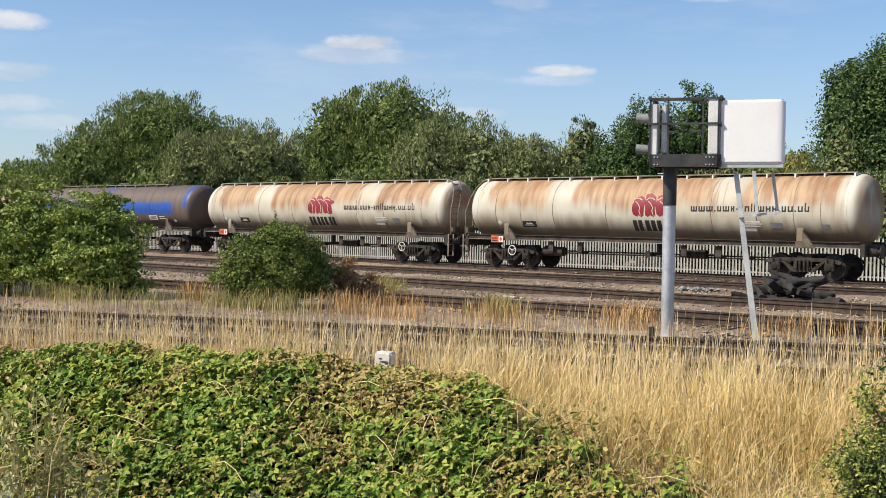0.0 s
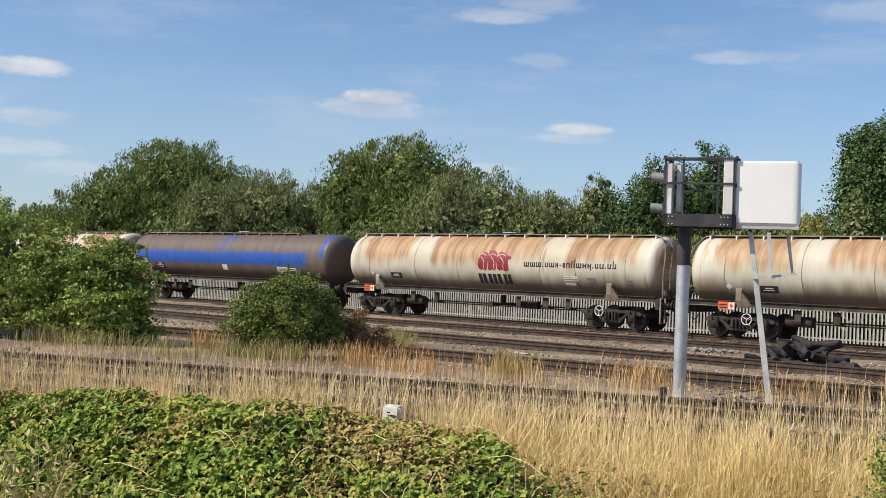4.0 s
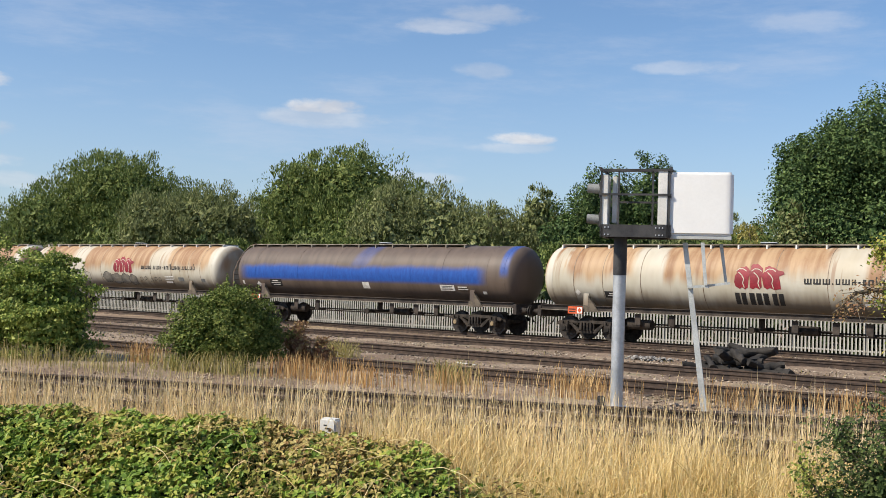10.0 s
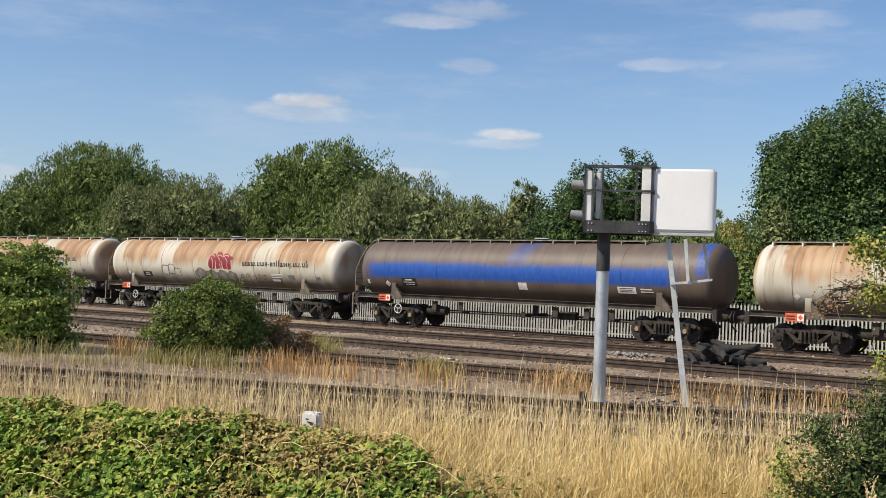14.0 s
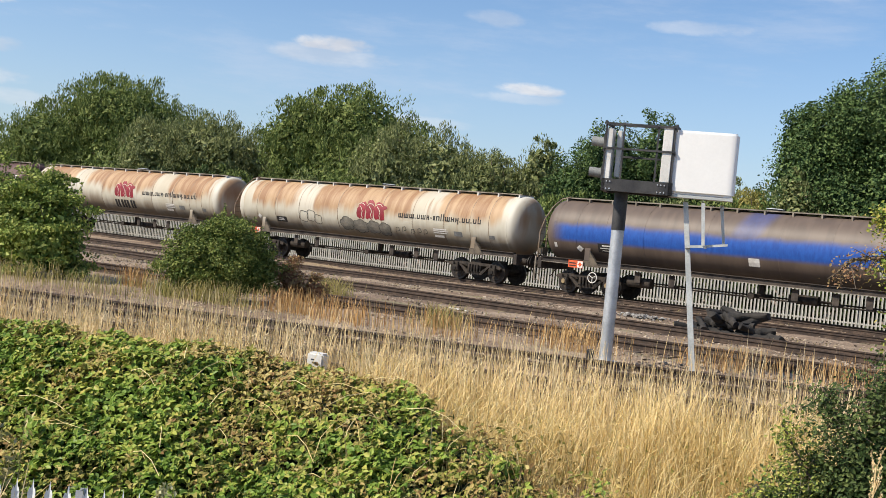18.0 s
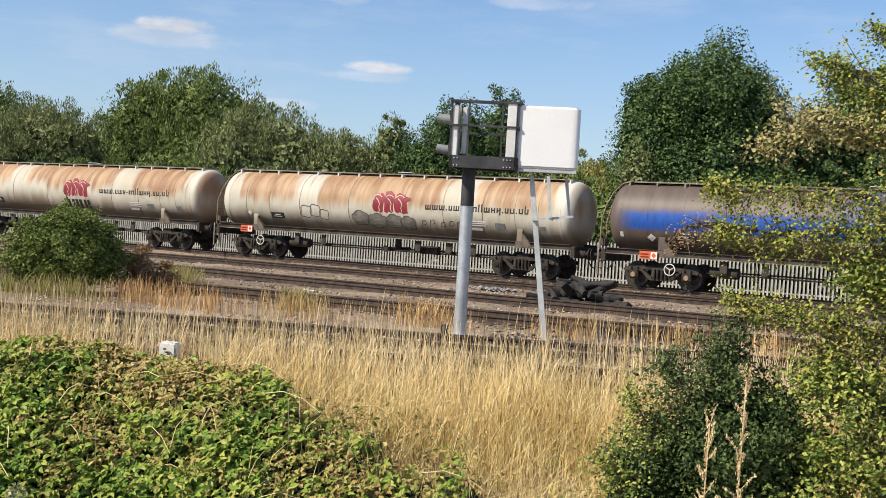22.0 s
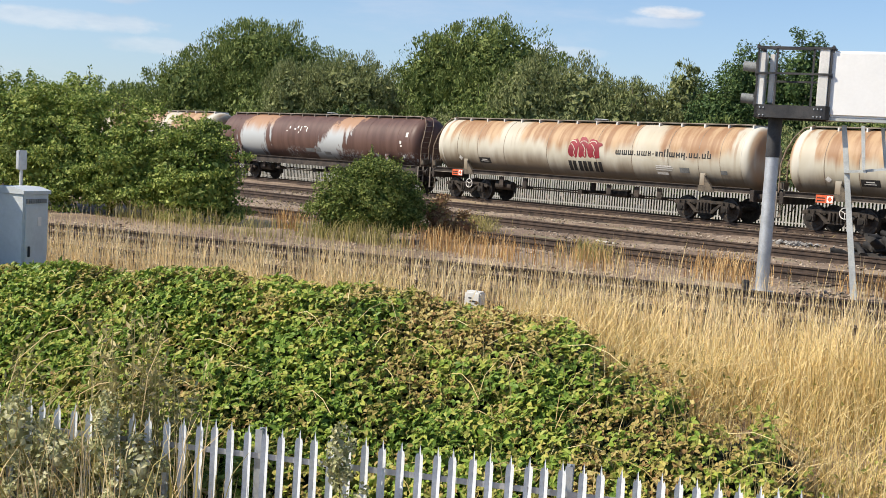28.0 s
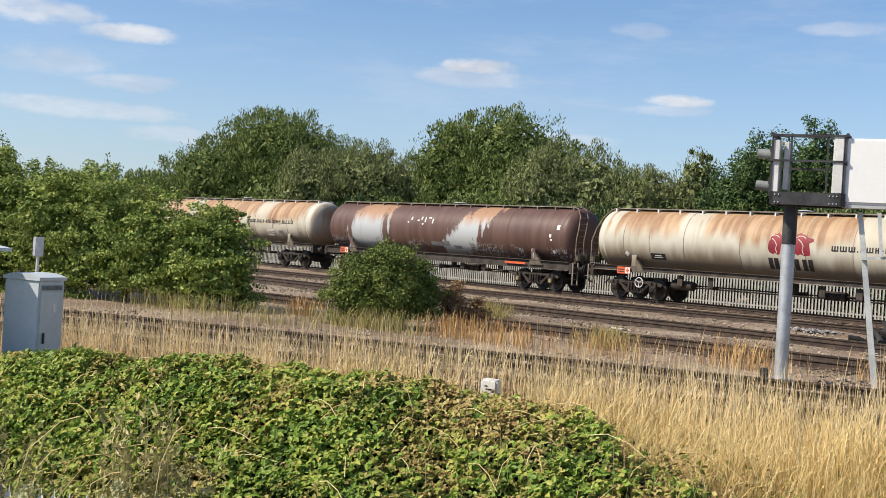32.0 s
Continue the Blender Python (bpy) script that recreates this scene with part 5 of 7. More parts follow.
def build_hogweed(x, y, z_top, seed):
    """A dead flower stalk with a branched, bleached head."""
    z0 = float(ground_z(x, y))
    st = thing("dead_stalk", "bleached dead flower stalk standing on the bank", "dead plant", pose(x, y, z0), group="dead stalks")
    h = z_top - z0
    rng = random.Random(seed)
    sh = Shape().path([(0, 0, 0), (0.01, 0.0, h * 0.4), (0.015, 0.01, h * 0.75), (0.03, 0, h)], 0.0038, 6)
    g = np.random.default_rng(seed)
    seeds = [np.column_stack((g.normal(0.02, 0.006, 160), g.normal(0, 0.006, 160), g.uniform(0.80, 1.02, 160) * h))]
    for i in range(16):
        u = 0.80 + i * 0.013
        a = rng.uniform(0, 6.28)
        r = rng.uniform(0.02, 0.05) * (1.25 - u) * 4.0
        p0, p1 = np.array((0.015 + 0.015 * u, 0, h * u)), np.array((0.02 + math.cos(a) * r, math.sin(a) * r, h * u + rng.uniform(0.05, 0.12)))
        sh.path([tuple(p0), tuple(p1)], 0.0018, 3)
        seeds.append(p0 + (p1 - p0) * g.uniform(0.3, 1.1, (34, 1)) + g.normal(0, 0.005, (34, 3)))
    part("stem", sh.done("stem", "straw_pale"), st)
    p = np.concatenate(seeds)
    v, f = leaves(p, g.normal(0, 1, (len(p), 3)), 0.016, g, 0.4, rise=1.0)
    tagged(part("seed_head", mesh("seed_head", v.tolist(), f.tolist(), "straw_pale"), st), kind="stuff")


build_hogweed(-1.62, 5.9, 1.17, 1)
build_hogweed(-1.78, 5.85, 0.92, 2)


def fence_weeds():
    """Dry stalks and leafy sprigs that lean on the fence."""
    rng = np.random.default_rng(51)
    n = 2600
    u = rng.uniform(-4.4, 2.4, n)
    o = rng.normal(-0.35, 0.25, n)
    nx, ny = -FENCE_DIR[1], FENCE_DIR[0]
    keep = rng.random(n) < np.interp(u, (-4, 0.0, 1.3, 1.9, 2.4), (0.45, 0.4, 0.35, 0.2, 0.06))
    u, o = u[keep], o[keep]
    x, y = FENCE_A[0] + u * FENCE_DIR[0] + o * nx, FENCE_A[1] + u * FENCE_DIR[1] + o * ny
    v, f = blades(np.column_stack((x, y, np.full(len(x), -2.4))), 0.8, 2.05, 0.22, 0.005, rng, 0.2)
    pick = rng.random(len(x)) < 0.35
    w, g = blades(np.column_stack((x[pick], y[pick], np.full(pick.sum(), -2.4))), 0.8, 2.0, 0.25, 0.009, rng, 0.4)
    thing("fence_weeds", "rank green stems growing against the palisade fence", "weeds", kind="stuff", data=mesh("fence_weeds", w, g, "green_blade"))
    thing("fence_grass", "tall dry grass stalks leaning on the palisade fence", "grass", kind="stuff", data=mesh("fence_grass", v, f, "straw_pale"))
    for k, (u, h, s) in enumerate(((-3.4, 1.9, 0.42), (-2.7, 2.0, 0.40), (-2.0, 1.7, 0.40), (-1.3, 2.0, 0.38), (-0.8, 1.6, 0.36), (-0.35, 1.9, 0.3), (3.35, 1.85, 0.16), (0.3, 1.7, 0.26), (0.75, 1.5, 0.26), (1.2, 1.8, 0.2), (1.55, 1.5, 0.18))):
        x, y = FENCE_A[0] + u * FENCE_DIR[0] - 0.25 * nx, FENCE_A[1] + u * FENCE_DIR[1] - 0.25 * ny
        build_tree("fence_shrub", "leafy sapling growing through the palisade fence", x, y,
                   [(0, 0, h * 0.85, s, s, h * 0.2), (0.1, 0.05, h * 0.5, s * 1.2, s, h * 0.28)], "pale_leaf", 420, 0.05, 70 + k, h * 0.5, 0.015, 0.55, 0.4, 0.25, "shrub")
    # faded willowherb that stands above the pales, and a few long arching stalks
    g = np.random.default_rng(57)
    sh, vs, fs, count = Shape(), [], [], 0
    for k in range(90):
        u, o = (g.normal(1.25, 0.32) if k % 3 else g.normal(-0.35, 0.3)), g.normal(0.22, 0.12)
        a = np.array((FENCE_A[0] + u * FENCE_DIR[0] + o * nx, FENCE_A[1] + u * FENCE_DIR[1] + o * ny, -2.4))
        b = a + np.array((g.normal(0, 0.10), g.normal(0, 0.10), g.uniform(1.7, 2.75)))
        sh.tube(a, b, 0.006, 0.003, 4, caps=False)
        t = g.uniform(0.45, 1.0, (46, 1))
        v, f = leaves(a + (b - a) * t + g.normal(0, 0.045, (46, 3)), np.tile((-0.3, -0.7, 0.5), (46, 1)), 0.095, g, 0.32)
        vs.append(v), fs.append(f + count)
        count += len(v)
    herb = thing("willowherb", "faded olive willowherb standing above the palisade fence", "weeds", kind="stuff")
    tagged(part("herb_leaves", mesh("herb_leaves", np.concatenate(vs).tolist(), np.concatenate(fs).tolist(), "herb_leaf"), herb), kind="stuff")
    tagged(part("herb_stems", sh.done("herb_stems", "herb_leaf"), herb), kind="stuff")
    for u, reach, up in ((-0.2, 0.75, 0.75), (0.1, 0.35, 0.45), (1.35, 0.28, 0.75), (0.6, 0.45, 0.3)):
        x, y = FENCE_A[0] + u * FENCE_DIR[0] - 0.1 * nx, FENCE_A[1] + u * FENCE_DIR[1] - 0.1 * ny
        pts = [(0, 0, 0), (reach * 0.1, reach * 0.06, 1.2), (reach * 0.45, reach * 0.28, 1.8 + up * 0.55), (reach * 0.8, reach * 0.5, 1.8 + up * 0.92), (reach, reach * 0.64, 1.8 + up)]
        part("stem", Shape().path(pts, 0.0045, 5).done("stem", "straw_pale"), thing("grass_stalk", "long pale grass stalk arching over the fence", "grass", pose(x, y, -2.4), group="arching stalks"))


fence_weeds()


# ---- signal ----
def build_signal():
    sig = thing("railway_signal", "grey signal post with a white rounded panel, seen from behind", "railway signal", pose(-10.75, 18.35, -0.2, 0, 0, MAIN_YAW))
    done = set()

    def sp(name, data, parent, label="", m=None):
        if data.name not in done:
            data.transform(Matrix.Translation((0.03, 0, 0)) @ Matrix.Diagonal((0.9, 1, 1, 1)))
            done.add(data.name)
        return part(name, data, parent, label, m)

    sp("post", smoothed(Shape().tube((0, 0, 0), (0, 0, 3.2), 0.128, n=24).tube((0, 0, 0), (0, 0, 0.05), 0.24, n=24).done("post", "galv")), sig)
    # dark sleeve over the upper 0.8 m of the post
    sp("post_collar", smoothed(Shape().tube((0, 0, 2.42), (0, 0, 3.24), 0.136, n=24).done("post_collar", "dark_steel")), sig)
    # platform of dark channels
    sp("platform", Shape().box(-0.37, 1.02, -0.40, -0.33, 3.10, 3.32).box(-0.37, 1.02, 0.33, 0.40, 3.10, 3.32).box(-0.37, -0.30, -0.40, 0.40, 3.10, 3.32)
         .box(0.94, 1.02, -0.40, 0.40, 3.10, 3.32).box(-0.30, 0.94, -0.33, 0.33, 3.16, 3.20).done("platform", "dark_steel"), sig)
    bolt = Shape().tube((0, -0.415, 0), (0, -0.40, 0), 0.014, n=6).done("bolt", "galv")
    for x in (-0.24, -0.18, 0.66, 0.72, 0.78):
        for z in (3.14, 3.27):
            sp("bolt", bolt, sig, m=pose(x, 0, z))
    for x in (-0.36, -0.01, 0.66, 0.98):
        sp("guard_post", Shape().box(x - 0.017, x + 0.017, -0.40, -0.365, 3.30, 4.33).done("guard_post", "dark_steel"), sig)
    for x in (-0.34, 0.96):
        sp("guard_post", Shape().box(x - 0.022, x + 0.022, 0.35, 0.40, 3.30, 4.36).done("guard_post", "dark_steel"), sig)
    for z, y in ((3.86, -0.42), (3.78, 0.36), (4.30, -0.42), (4.36, 0.36)):
        sp("guard_rail", Shape().box(-0.40, 1.02, y, y + 0.035, z - 0.017, z + 0.017).done("guard_rail", "dark_steel"), sig)
    for x in (-0.40, 0.98):
        for z in (3.82, 4.33):
            sp("guard_rail", Shape().box(x, x + 0.04, -0.40, 0.40, z - 0.02, z + 0.02).done("guard_rail", "dark_steel"), sig)
    sp("white_case", Shape().box(-0.37, -0.22, -0.38, 0.0, 3.30, 4.22, bevel=0.012).done("white_case", "white_dirty"), sig, "off-white narrow signal head case")
    sp("white_case", Shape().box(-0.16, -0.07, -0.22, 0.15, 3.36, 4.20, bevel=0.012).done("white_case", "white_dirty"), sig, "off-white narrow signal head case")
    sp("white_case", Shape().box(0.76, 0.95, -0.40, -0.14, 3.32, 4.32, bevel=0.012).done("white_case", "white_dirty"), sig, "off-white upright panel")
    for z in (3.42, 3.98):
        hood = sp("lamp_hood", smoothed(Shape().tube((-0.68, -0.05, z + 0.02), (-0.38, -0.05, z), 0.085, 0.09, n=16).done("lamp_hood", "lamp_grey")), sig, "grey lamp hood")
        sp("mount", Shape().box(-0.44, -0.36, -0.14, 0.04, z - 0.13, z + 0.13, bevel=0.01).done("mount", "dark_steel"), hood)
    # white rounded panel
    plan = [(0.985, -0.36), (2.04, -0.36), (2.12, -0.352), (2.175, -0.33), (2.205, -0.29), (2.205, -0.26), (2.09, -0.02), (0.985, -0.02)]
    bm = bmesh.new()
    lo, hi = [bm.verts.new((x, y, 3.15)) for x, y in plan], [bm.verts.new((x, y, 4.27)) for x, y in plan]
    n = len(plan)
    for k in range(n):
        bm.faces.new((lo[k], lo[(k + 1) % n], hi[(k + 1) % n], hi[k]))
    bm.faces.new(lo[::-1])
    bm.faces.new(hi)
    bmesh.ops.recalc_face_normals(bm, faces=list(bm.faces))
    bmesh.ops.bevel(bm, geom=[e for e in bm.edges if abs(e.verts[0].co.z - e.verts[1].co.z) < 0.01], offset=0.04, segments=4, affect="EDGES")
    me = bpy.data.meshes.new("back_panel")
    bm.to_mesh(me)
    bm.free()
    me.materials.append(M["white_panel"])
    sp("back_panel", smoothed(me, 40), sig, "large white rounded rear panel")
    sp("panel_frame", Shape().box(0.955, 0.985, -0.37, 0.33, 3.12, 4.28).done("panel_frame", "dark_steel"), sig)
    sp("panel_base", Shape().box(1.0, 2.18, -0.33, -0.05, 3.09, 3.147).done("panel_base", "galv_dull"), sig)
    # raking leg and hanging ladder frame
    sp("support_leg", Shape().prism([(1.24, 3.03), (1.33, 3.03), (1.80, 0.0), (1.68, 0.0)], -0.14, -0.04).done("support_leg", "galv_dull"), sig, "pale galvanised raking leg")
    sp("hanger", Shape().prism([(1.60, 3.03), (1.67, 3.03), (1.74, 2.28), (1.68, 2.28)], -0.30, -0.24).done("hanger", "galv_dull"), sig)
    sp("hanger", Shape().prism([(1.94, 3.03), (2.01, 3.03), (2.11, 2.33), (2.06, 2.33)], 0.10, 0.16).done("hanger", "galv_dull"), sig)
    sp("cross_bar", Shape().prism([(1.36, 2.215), (1.70, 2.245), (2.17, 2.31), (2.17, 2.35), (1.70, 2.29), (1.36, 2.26)], -0.20, -0.14).done("cross_bar", "galv_dull"), sig)
    sp("cross_bar", Shape().box(1.70, 1.76, -0.28, 0.16, 2.24, 2.29).done("cross_bar", "galv_dull"), sig)
    sp("foot_plate", Shape().box(1.58, 1.90, -0.26, 0.08, 0.0, 0.03).done("foot_plate", "galv_dull"), sig)
    sp("cable_box", Shape().box(-0.38, -0.24, -0.1, 0.05, 0.0, 0.22, bevel=0.02).done("cable_box", "dark_steel"), sig)


build_signal()


# ---- lineside things ----
def build_cabinet(x, y, label, w, d, h, z0, e):
    cab = thing("equipment_cabinet", label, "cabinet", pose(x, y, z0, 0, 0, MAIN_YAW), group="lineside cabinets")
    part("body", Shape().box(-w / 2, w / 2, -d / 2, d / 2, 0.06, h - 0.09, bevel=0.01).box(-w / 2 + 0.03, w / 2 - 0.03, -d / 2 + 0.03, d / 2 - 0.03, 0, 0.06).done("body", "cabinet"), cab)
    o = [(-w / 2 - e, h - 0.09), (w / 2 + e, h - 0.09), (w / 2 + e, h - 0.045), (w * 0.22, h), (-w * 0.22, h), (-w / 2 - e, h - 0.045)]
    part("roof", Shape().prism(o, -d / 2 - e, d / 2 + e).done("roof", "cabinet"), cab, "overhanging pale grey roof")
    part("door", Shape().box(w / 2 + 0.001, w / 2 + 0.014, -d / 2 + 0.03, d / 2 - 0.03, 0.12, h - 0.24, bevel=0.004).done("door", "cabinet"), cab)
    for i in range(9):
        part("vent_slat", Shape().box(w / 2 + 0.001, w / 2 + 0.02, -d / 2 + 0.05 + i * (d - 0.1) / 9, -d / 2 + 0.085 + i * (d - 0.1) / 9, h - 0.215, h - 0.155).done("vent_slat", "lamp_grey"), cab)
    part("label_plate", Shape().box(w / 2 + 0.0145, w / 2 + 0.019, 0.02, 0.09, h - 0.52, h - 0.40).done("label_plate", "mark_white"), cab, "small white enamel plate")
    part("handle", Shape().box(w / 2 + 0.0145, w / 2 + 0.04, -0.16, -0.13, h * 0.48, h * 0.56, bevel=0.004).done("handle", "dark_steel"), cab)
    return cab


def lineside():
    build_cabinet(-15.34, 6.80, "pale grey steel equipment cabinet behind the brambles", 0.59, 0.49, 1.80, -0.66, 0.02)
    build_cabinet(-15.82, 5.92, "grey steel equipment cabinet with a white roof lip", 0.8, 0.6, 2.25, -0.75, 0.13)
    m = thing("marker_post", "thin post with a small grey relay box at its top", "post", pose(-15.75, 7.0, -0.6))
    part("post", Shape().tube((0, 0, 0), (0, 0, 2.0), 0.022, n=10).done("post", "white_dirty"), m)
    part("relay_box", Shape().box(-0.05, 0.05, -0.06, 0.06, 1.95, 2.22, bevel=0.01).done("relay_box", "galv"), m)
    c = thing("concrete_marker", "squat white painted concrete marker in the dry grass", "marker", pose(-10.13, 10.42, -0.42, 0, 2, 20))
    part("block", Shape().box(-0.11, 0.11, -0.09, 0.09, 0.0, 0.64, bevel=0.02).done("block", "white_dirty"), c)
    for x0, x1, z0, z1 in ((-0.03, 0.05, 0.51, 0.53), (-0.05, -0.01, 0.55, 0.565)):
        part("black_mark", Shape().box(x0, x1, -0.094, -0.0905, z0, z1).done("black_mark", "mark_black"), c)
    rng = random.Random(12)
    for i in range(7):
        x, y = at_main(rng.uniform(6, 20), rng.uniform(-6.2, -5.3))
        thing("white_stone", "pale flint stone lying in the grass", "stone", pose(x, y, float(ground_z(np.array(x), np.array(y))) + 0.02, 20, 10, rng.uniform(0, 180)), group="pale stones",
              data=smoothed(Shape().box(-0.09, 0.09, -0.05, 0.05, -0.04, 0.05, bevel=0.03).done("white_stone", "mark_white")))
    thing("white_board", "thin white painted board lying on the ballast", "board", pose(-19.4, 25.0, -0.17, 0, 3, 8), data=Shape().box(-0.3, 0.3, -0.04, 0.04, 0, 0.03).done("white_board", "mark_white"))


lineside()


def build_timber_pile(x, y):
    """Old sleepers thrown on a heap; each one is a thing of its own."""
    rng = random.Random(2)
    rows = ((-0.55, -0.3, 0.0, 12, 0), (0.1, -0.45, 0.0, -8, 0), (0.7, -0.35, 0.0, 22, 0), (-0.5, 0.25, 0.02, -20, 0), (0.35, 0.3, 0.02, 5, 3),
            (-0.15, -0.1, 0.24, 35, -5), (0.35, -0.25, 0.26, 10, -7), (-0.6, 0.05, 0.26, -35, 4), (0.25, 0.0, 0.50, 14, -9), (-0.45, -0.1, 0.50, 60, 12),
            (-0.2, 0.15, 0.60, -15, 14), (0.95, -0.1, 0.18, 30, -10), (-0.95, 0.0, 0.12, 70, 5), (-1.25, -0.15, 0.0, 40, 8), (-0.8, -0.35, 0.18, -50, 18),
            (0.6, -0.4, 0.2, 55, 16), (0.0, -0.35, 0.4, -30, 20), (0.55, 0.1, 0.42, 70, -18), (1.25, -0.2, 0.02, -25, 6), (-0.35, -0.3, 0.34, 80, 24))
    for i, (dx, dy, z, yaw, tilt) in enumerate(rows):
        l, r = rng.uniform(0.55, 0.95) if i != 8 else 1.35, rng.uniform(0.075, 0.125)
        bm = bmesh.new()
        rings = []
        for s in range(9):
            ring = []
            for k in range(10):
                e = 2 * math.pi * k / 10
                q = Vector((l * (s / 8 - 0.5), r * math.cos(e) * 1.1, r * math.sin(e) * 0.95 + 0.11))
                q += Vector((noise.noise(q * 5 + Vector((i, 0, 0))) * 0.08, noise.noise(q * 6 + Vector((0, i, 0))) * 0.06, noise.noise(q * 6 + Vector((0, 0, i))) * 0.06))
                ring.append(bm.verts.new(q))
            rings.append(ring)
        for s in range(8):
            for k in range(10):
                bm.faces.new((rings[s][k], rings[s][(k + 1) % 10], rings[s + 1][(k + 1) % 10], rings[s + 1][k]))
        bm.faces.new(rings[0][::-1])
        bm.faces.new(rings[8])
        bmesh.ops.recalc_face_normals(bm, faces=list(bm.faces))
        me = bpy.data.meshes.new("old_sleeper")
        bm.to_mesh(me)
        bm.free()
        me.materials.append(M["old_timber"])
        thing("old_sleeper", "charred black broken sleeper in a heap of timber", "timber", pose(x + dx, y + dy, z - 0.22, 0, tilt, yaw), group="heap of old sleepers", data=smoothed(me, 50))


build_timber_pile(-13.6, 29.9)


# ---- tank wagons ----
TANK_R, TANK_Z, TANK_HALF = 1.28, 2.50, 8.86
WAGON_PITCH, WAGON_START = 18.917, -24.14


def tank_mesh(style):
    """A welded barrel with dished ends, slightly proud strakes at the seams."""
    dish = 0.52
    prof = [(-TANK_HALF + dish * (1 - math.cos(b)), TANK_R * math.sin(b) ** 0.58 if b > 0 else 0.001) for b in [math.pi / 2 * i / 9 for i in range(10)]]
    xs = np.linspace(-TANK_HALF + dish, TANK_HALF - dish, 49)[1:-1]
    prof = prof + [(x, TANK_R + 0.004 * math.sin(x * 2.1)) for x in xs] + [(-a, b) for a, b in reversed(prof)]
    n = 48
    v = [(x, r * math.cos(2 * math.pi * k / n), TANK_Z + r * math.sin(2 * math.pi * k / n)) for x, r in prof for k in range(n)]
    f = [(i * n + k, i * n + (k + 1) % n, (i + 1) * n + (k + 1) % n, (i + 1) * n + k) for i in range(len(prof) - 1) for k in range(n)]
    return mesh("tank", v, f, "tank_" + style, smooth=True)


def ring_mesh(x, w, proud, mat, n=48):
    v, f = [], []
    for a, r in ((x - w / 2, TANK_R), (x - w / 2, TANK_R + proud), (x + w / 2, TANK_R + proud), (x + w / 2, TANK_R)):
        v += [(a, r * math.cos(2 * math.pi * k / n), TANK_Z + r * math.sin(2 * math.pi * k / n)) for k in range(n)]
    for i in range(3):
        f += [(i * n + k, i * n + (k + 1) % n, (i + 1) * n + (k + 1) % n, (i + 1) * n + k) for k in range(n)]
    return mesh("seam", v, f, mat, smooth=False)


def wrapped(name, outlines, mat, proud=0.008):
    """Flat outlines in x and height, laid on the near side of the barrel."""
    bm = bmesh.new()
    for o in outlines:
        bm.faces.new([bm.verts.new((x, 0, z)) for x, z in o])
    bmesh.ops.triangulate(bm, faces=list(bm.faces))
    for _ in range(3):
        long = [e for e in bm.edges if abs(e.verts[0].co.z - e.verts[1].co.z) > 0.16]
        if not long:
            break
        bmesh.ops.subdivide_edges(bm, edges=long, cuts=1)
        bmesh.ops.triangulate(bm, faces=list(bm.faces))
    r = TANK_R + proud
    for p in bm.verts:
        p.co.y = -math.sqrt(max(0.0, r * r - (p.co.z - TANK_Z) ** 2))
    for face in bm.faces:
        face.normal_update()
        if face.normal.y > 0:
            face.normal_flip()
    me = bpy.data.meshes.new(name)
    bm.to_mesh(me)
    bm.free()
    me.materials.append(M[mat])
    return me


def rect(x0, x1, z0, z1):
    return [(x0, z0), (x1, z0), (x1, z1), (x0, z1)]


def emblem_outlines():
    """Three maned heads in a row, as plain shapes with narrow gaps between them."""
    return [
        [(-0.48, 2.36), (-0.30, 2.28), (-0.22, 2.34), (-0.08, 2.26), (0.04, 2.33), (0.06, 2.62), (0.0, 2.80), (0.11, 2.92), (0.02, 3.02), (-0.10, 3.09), (-0.18, 3.04), (-0.28, 3.05), (-0.36, 2.96), (-0.44, 2.92), (-0.45, 2.82), (-0.52, 2.74), (-0.50, 2.62), (-0.54, 2.50)],
        [(0.09, 2.33), (0.22, 2.27), (0.34, 2.34), (0.50, 2.27), (0.60, 2.36), (0.58, 2.64), (0.50, 2.80), (0.63, 2.91), (0.60, 3.02), (0.47, 3.11), (0.34, 3.18), (0.26, 3.15), (0.14, 3.16), (0.08, 3.08), (0.16, 2.92), (0.05, 2.80), (0.11, 2.62)],
        [(0.65, 2.36), (0.78, 2.28), (0.92, 2.33), (1.10, 2.27), (1.36, 2.30), (1.34, 2.52), (1.22, 2.64), (1.30, 2.74), (1.50, 2.82), (1.46, 2.91), (1.22, 2.95), (1.06, 3.04), (0.93, 3.06), (0.82, 3.11), (0.74, 3.07), (0.66, 3.05), (0.68, 2.91), (0.55, 2.80), (0.63, 2.64)]]


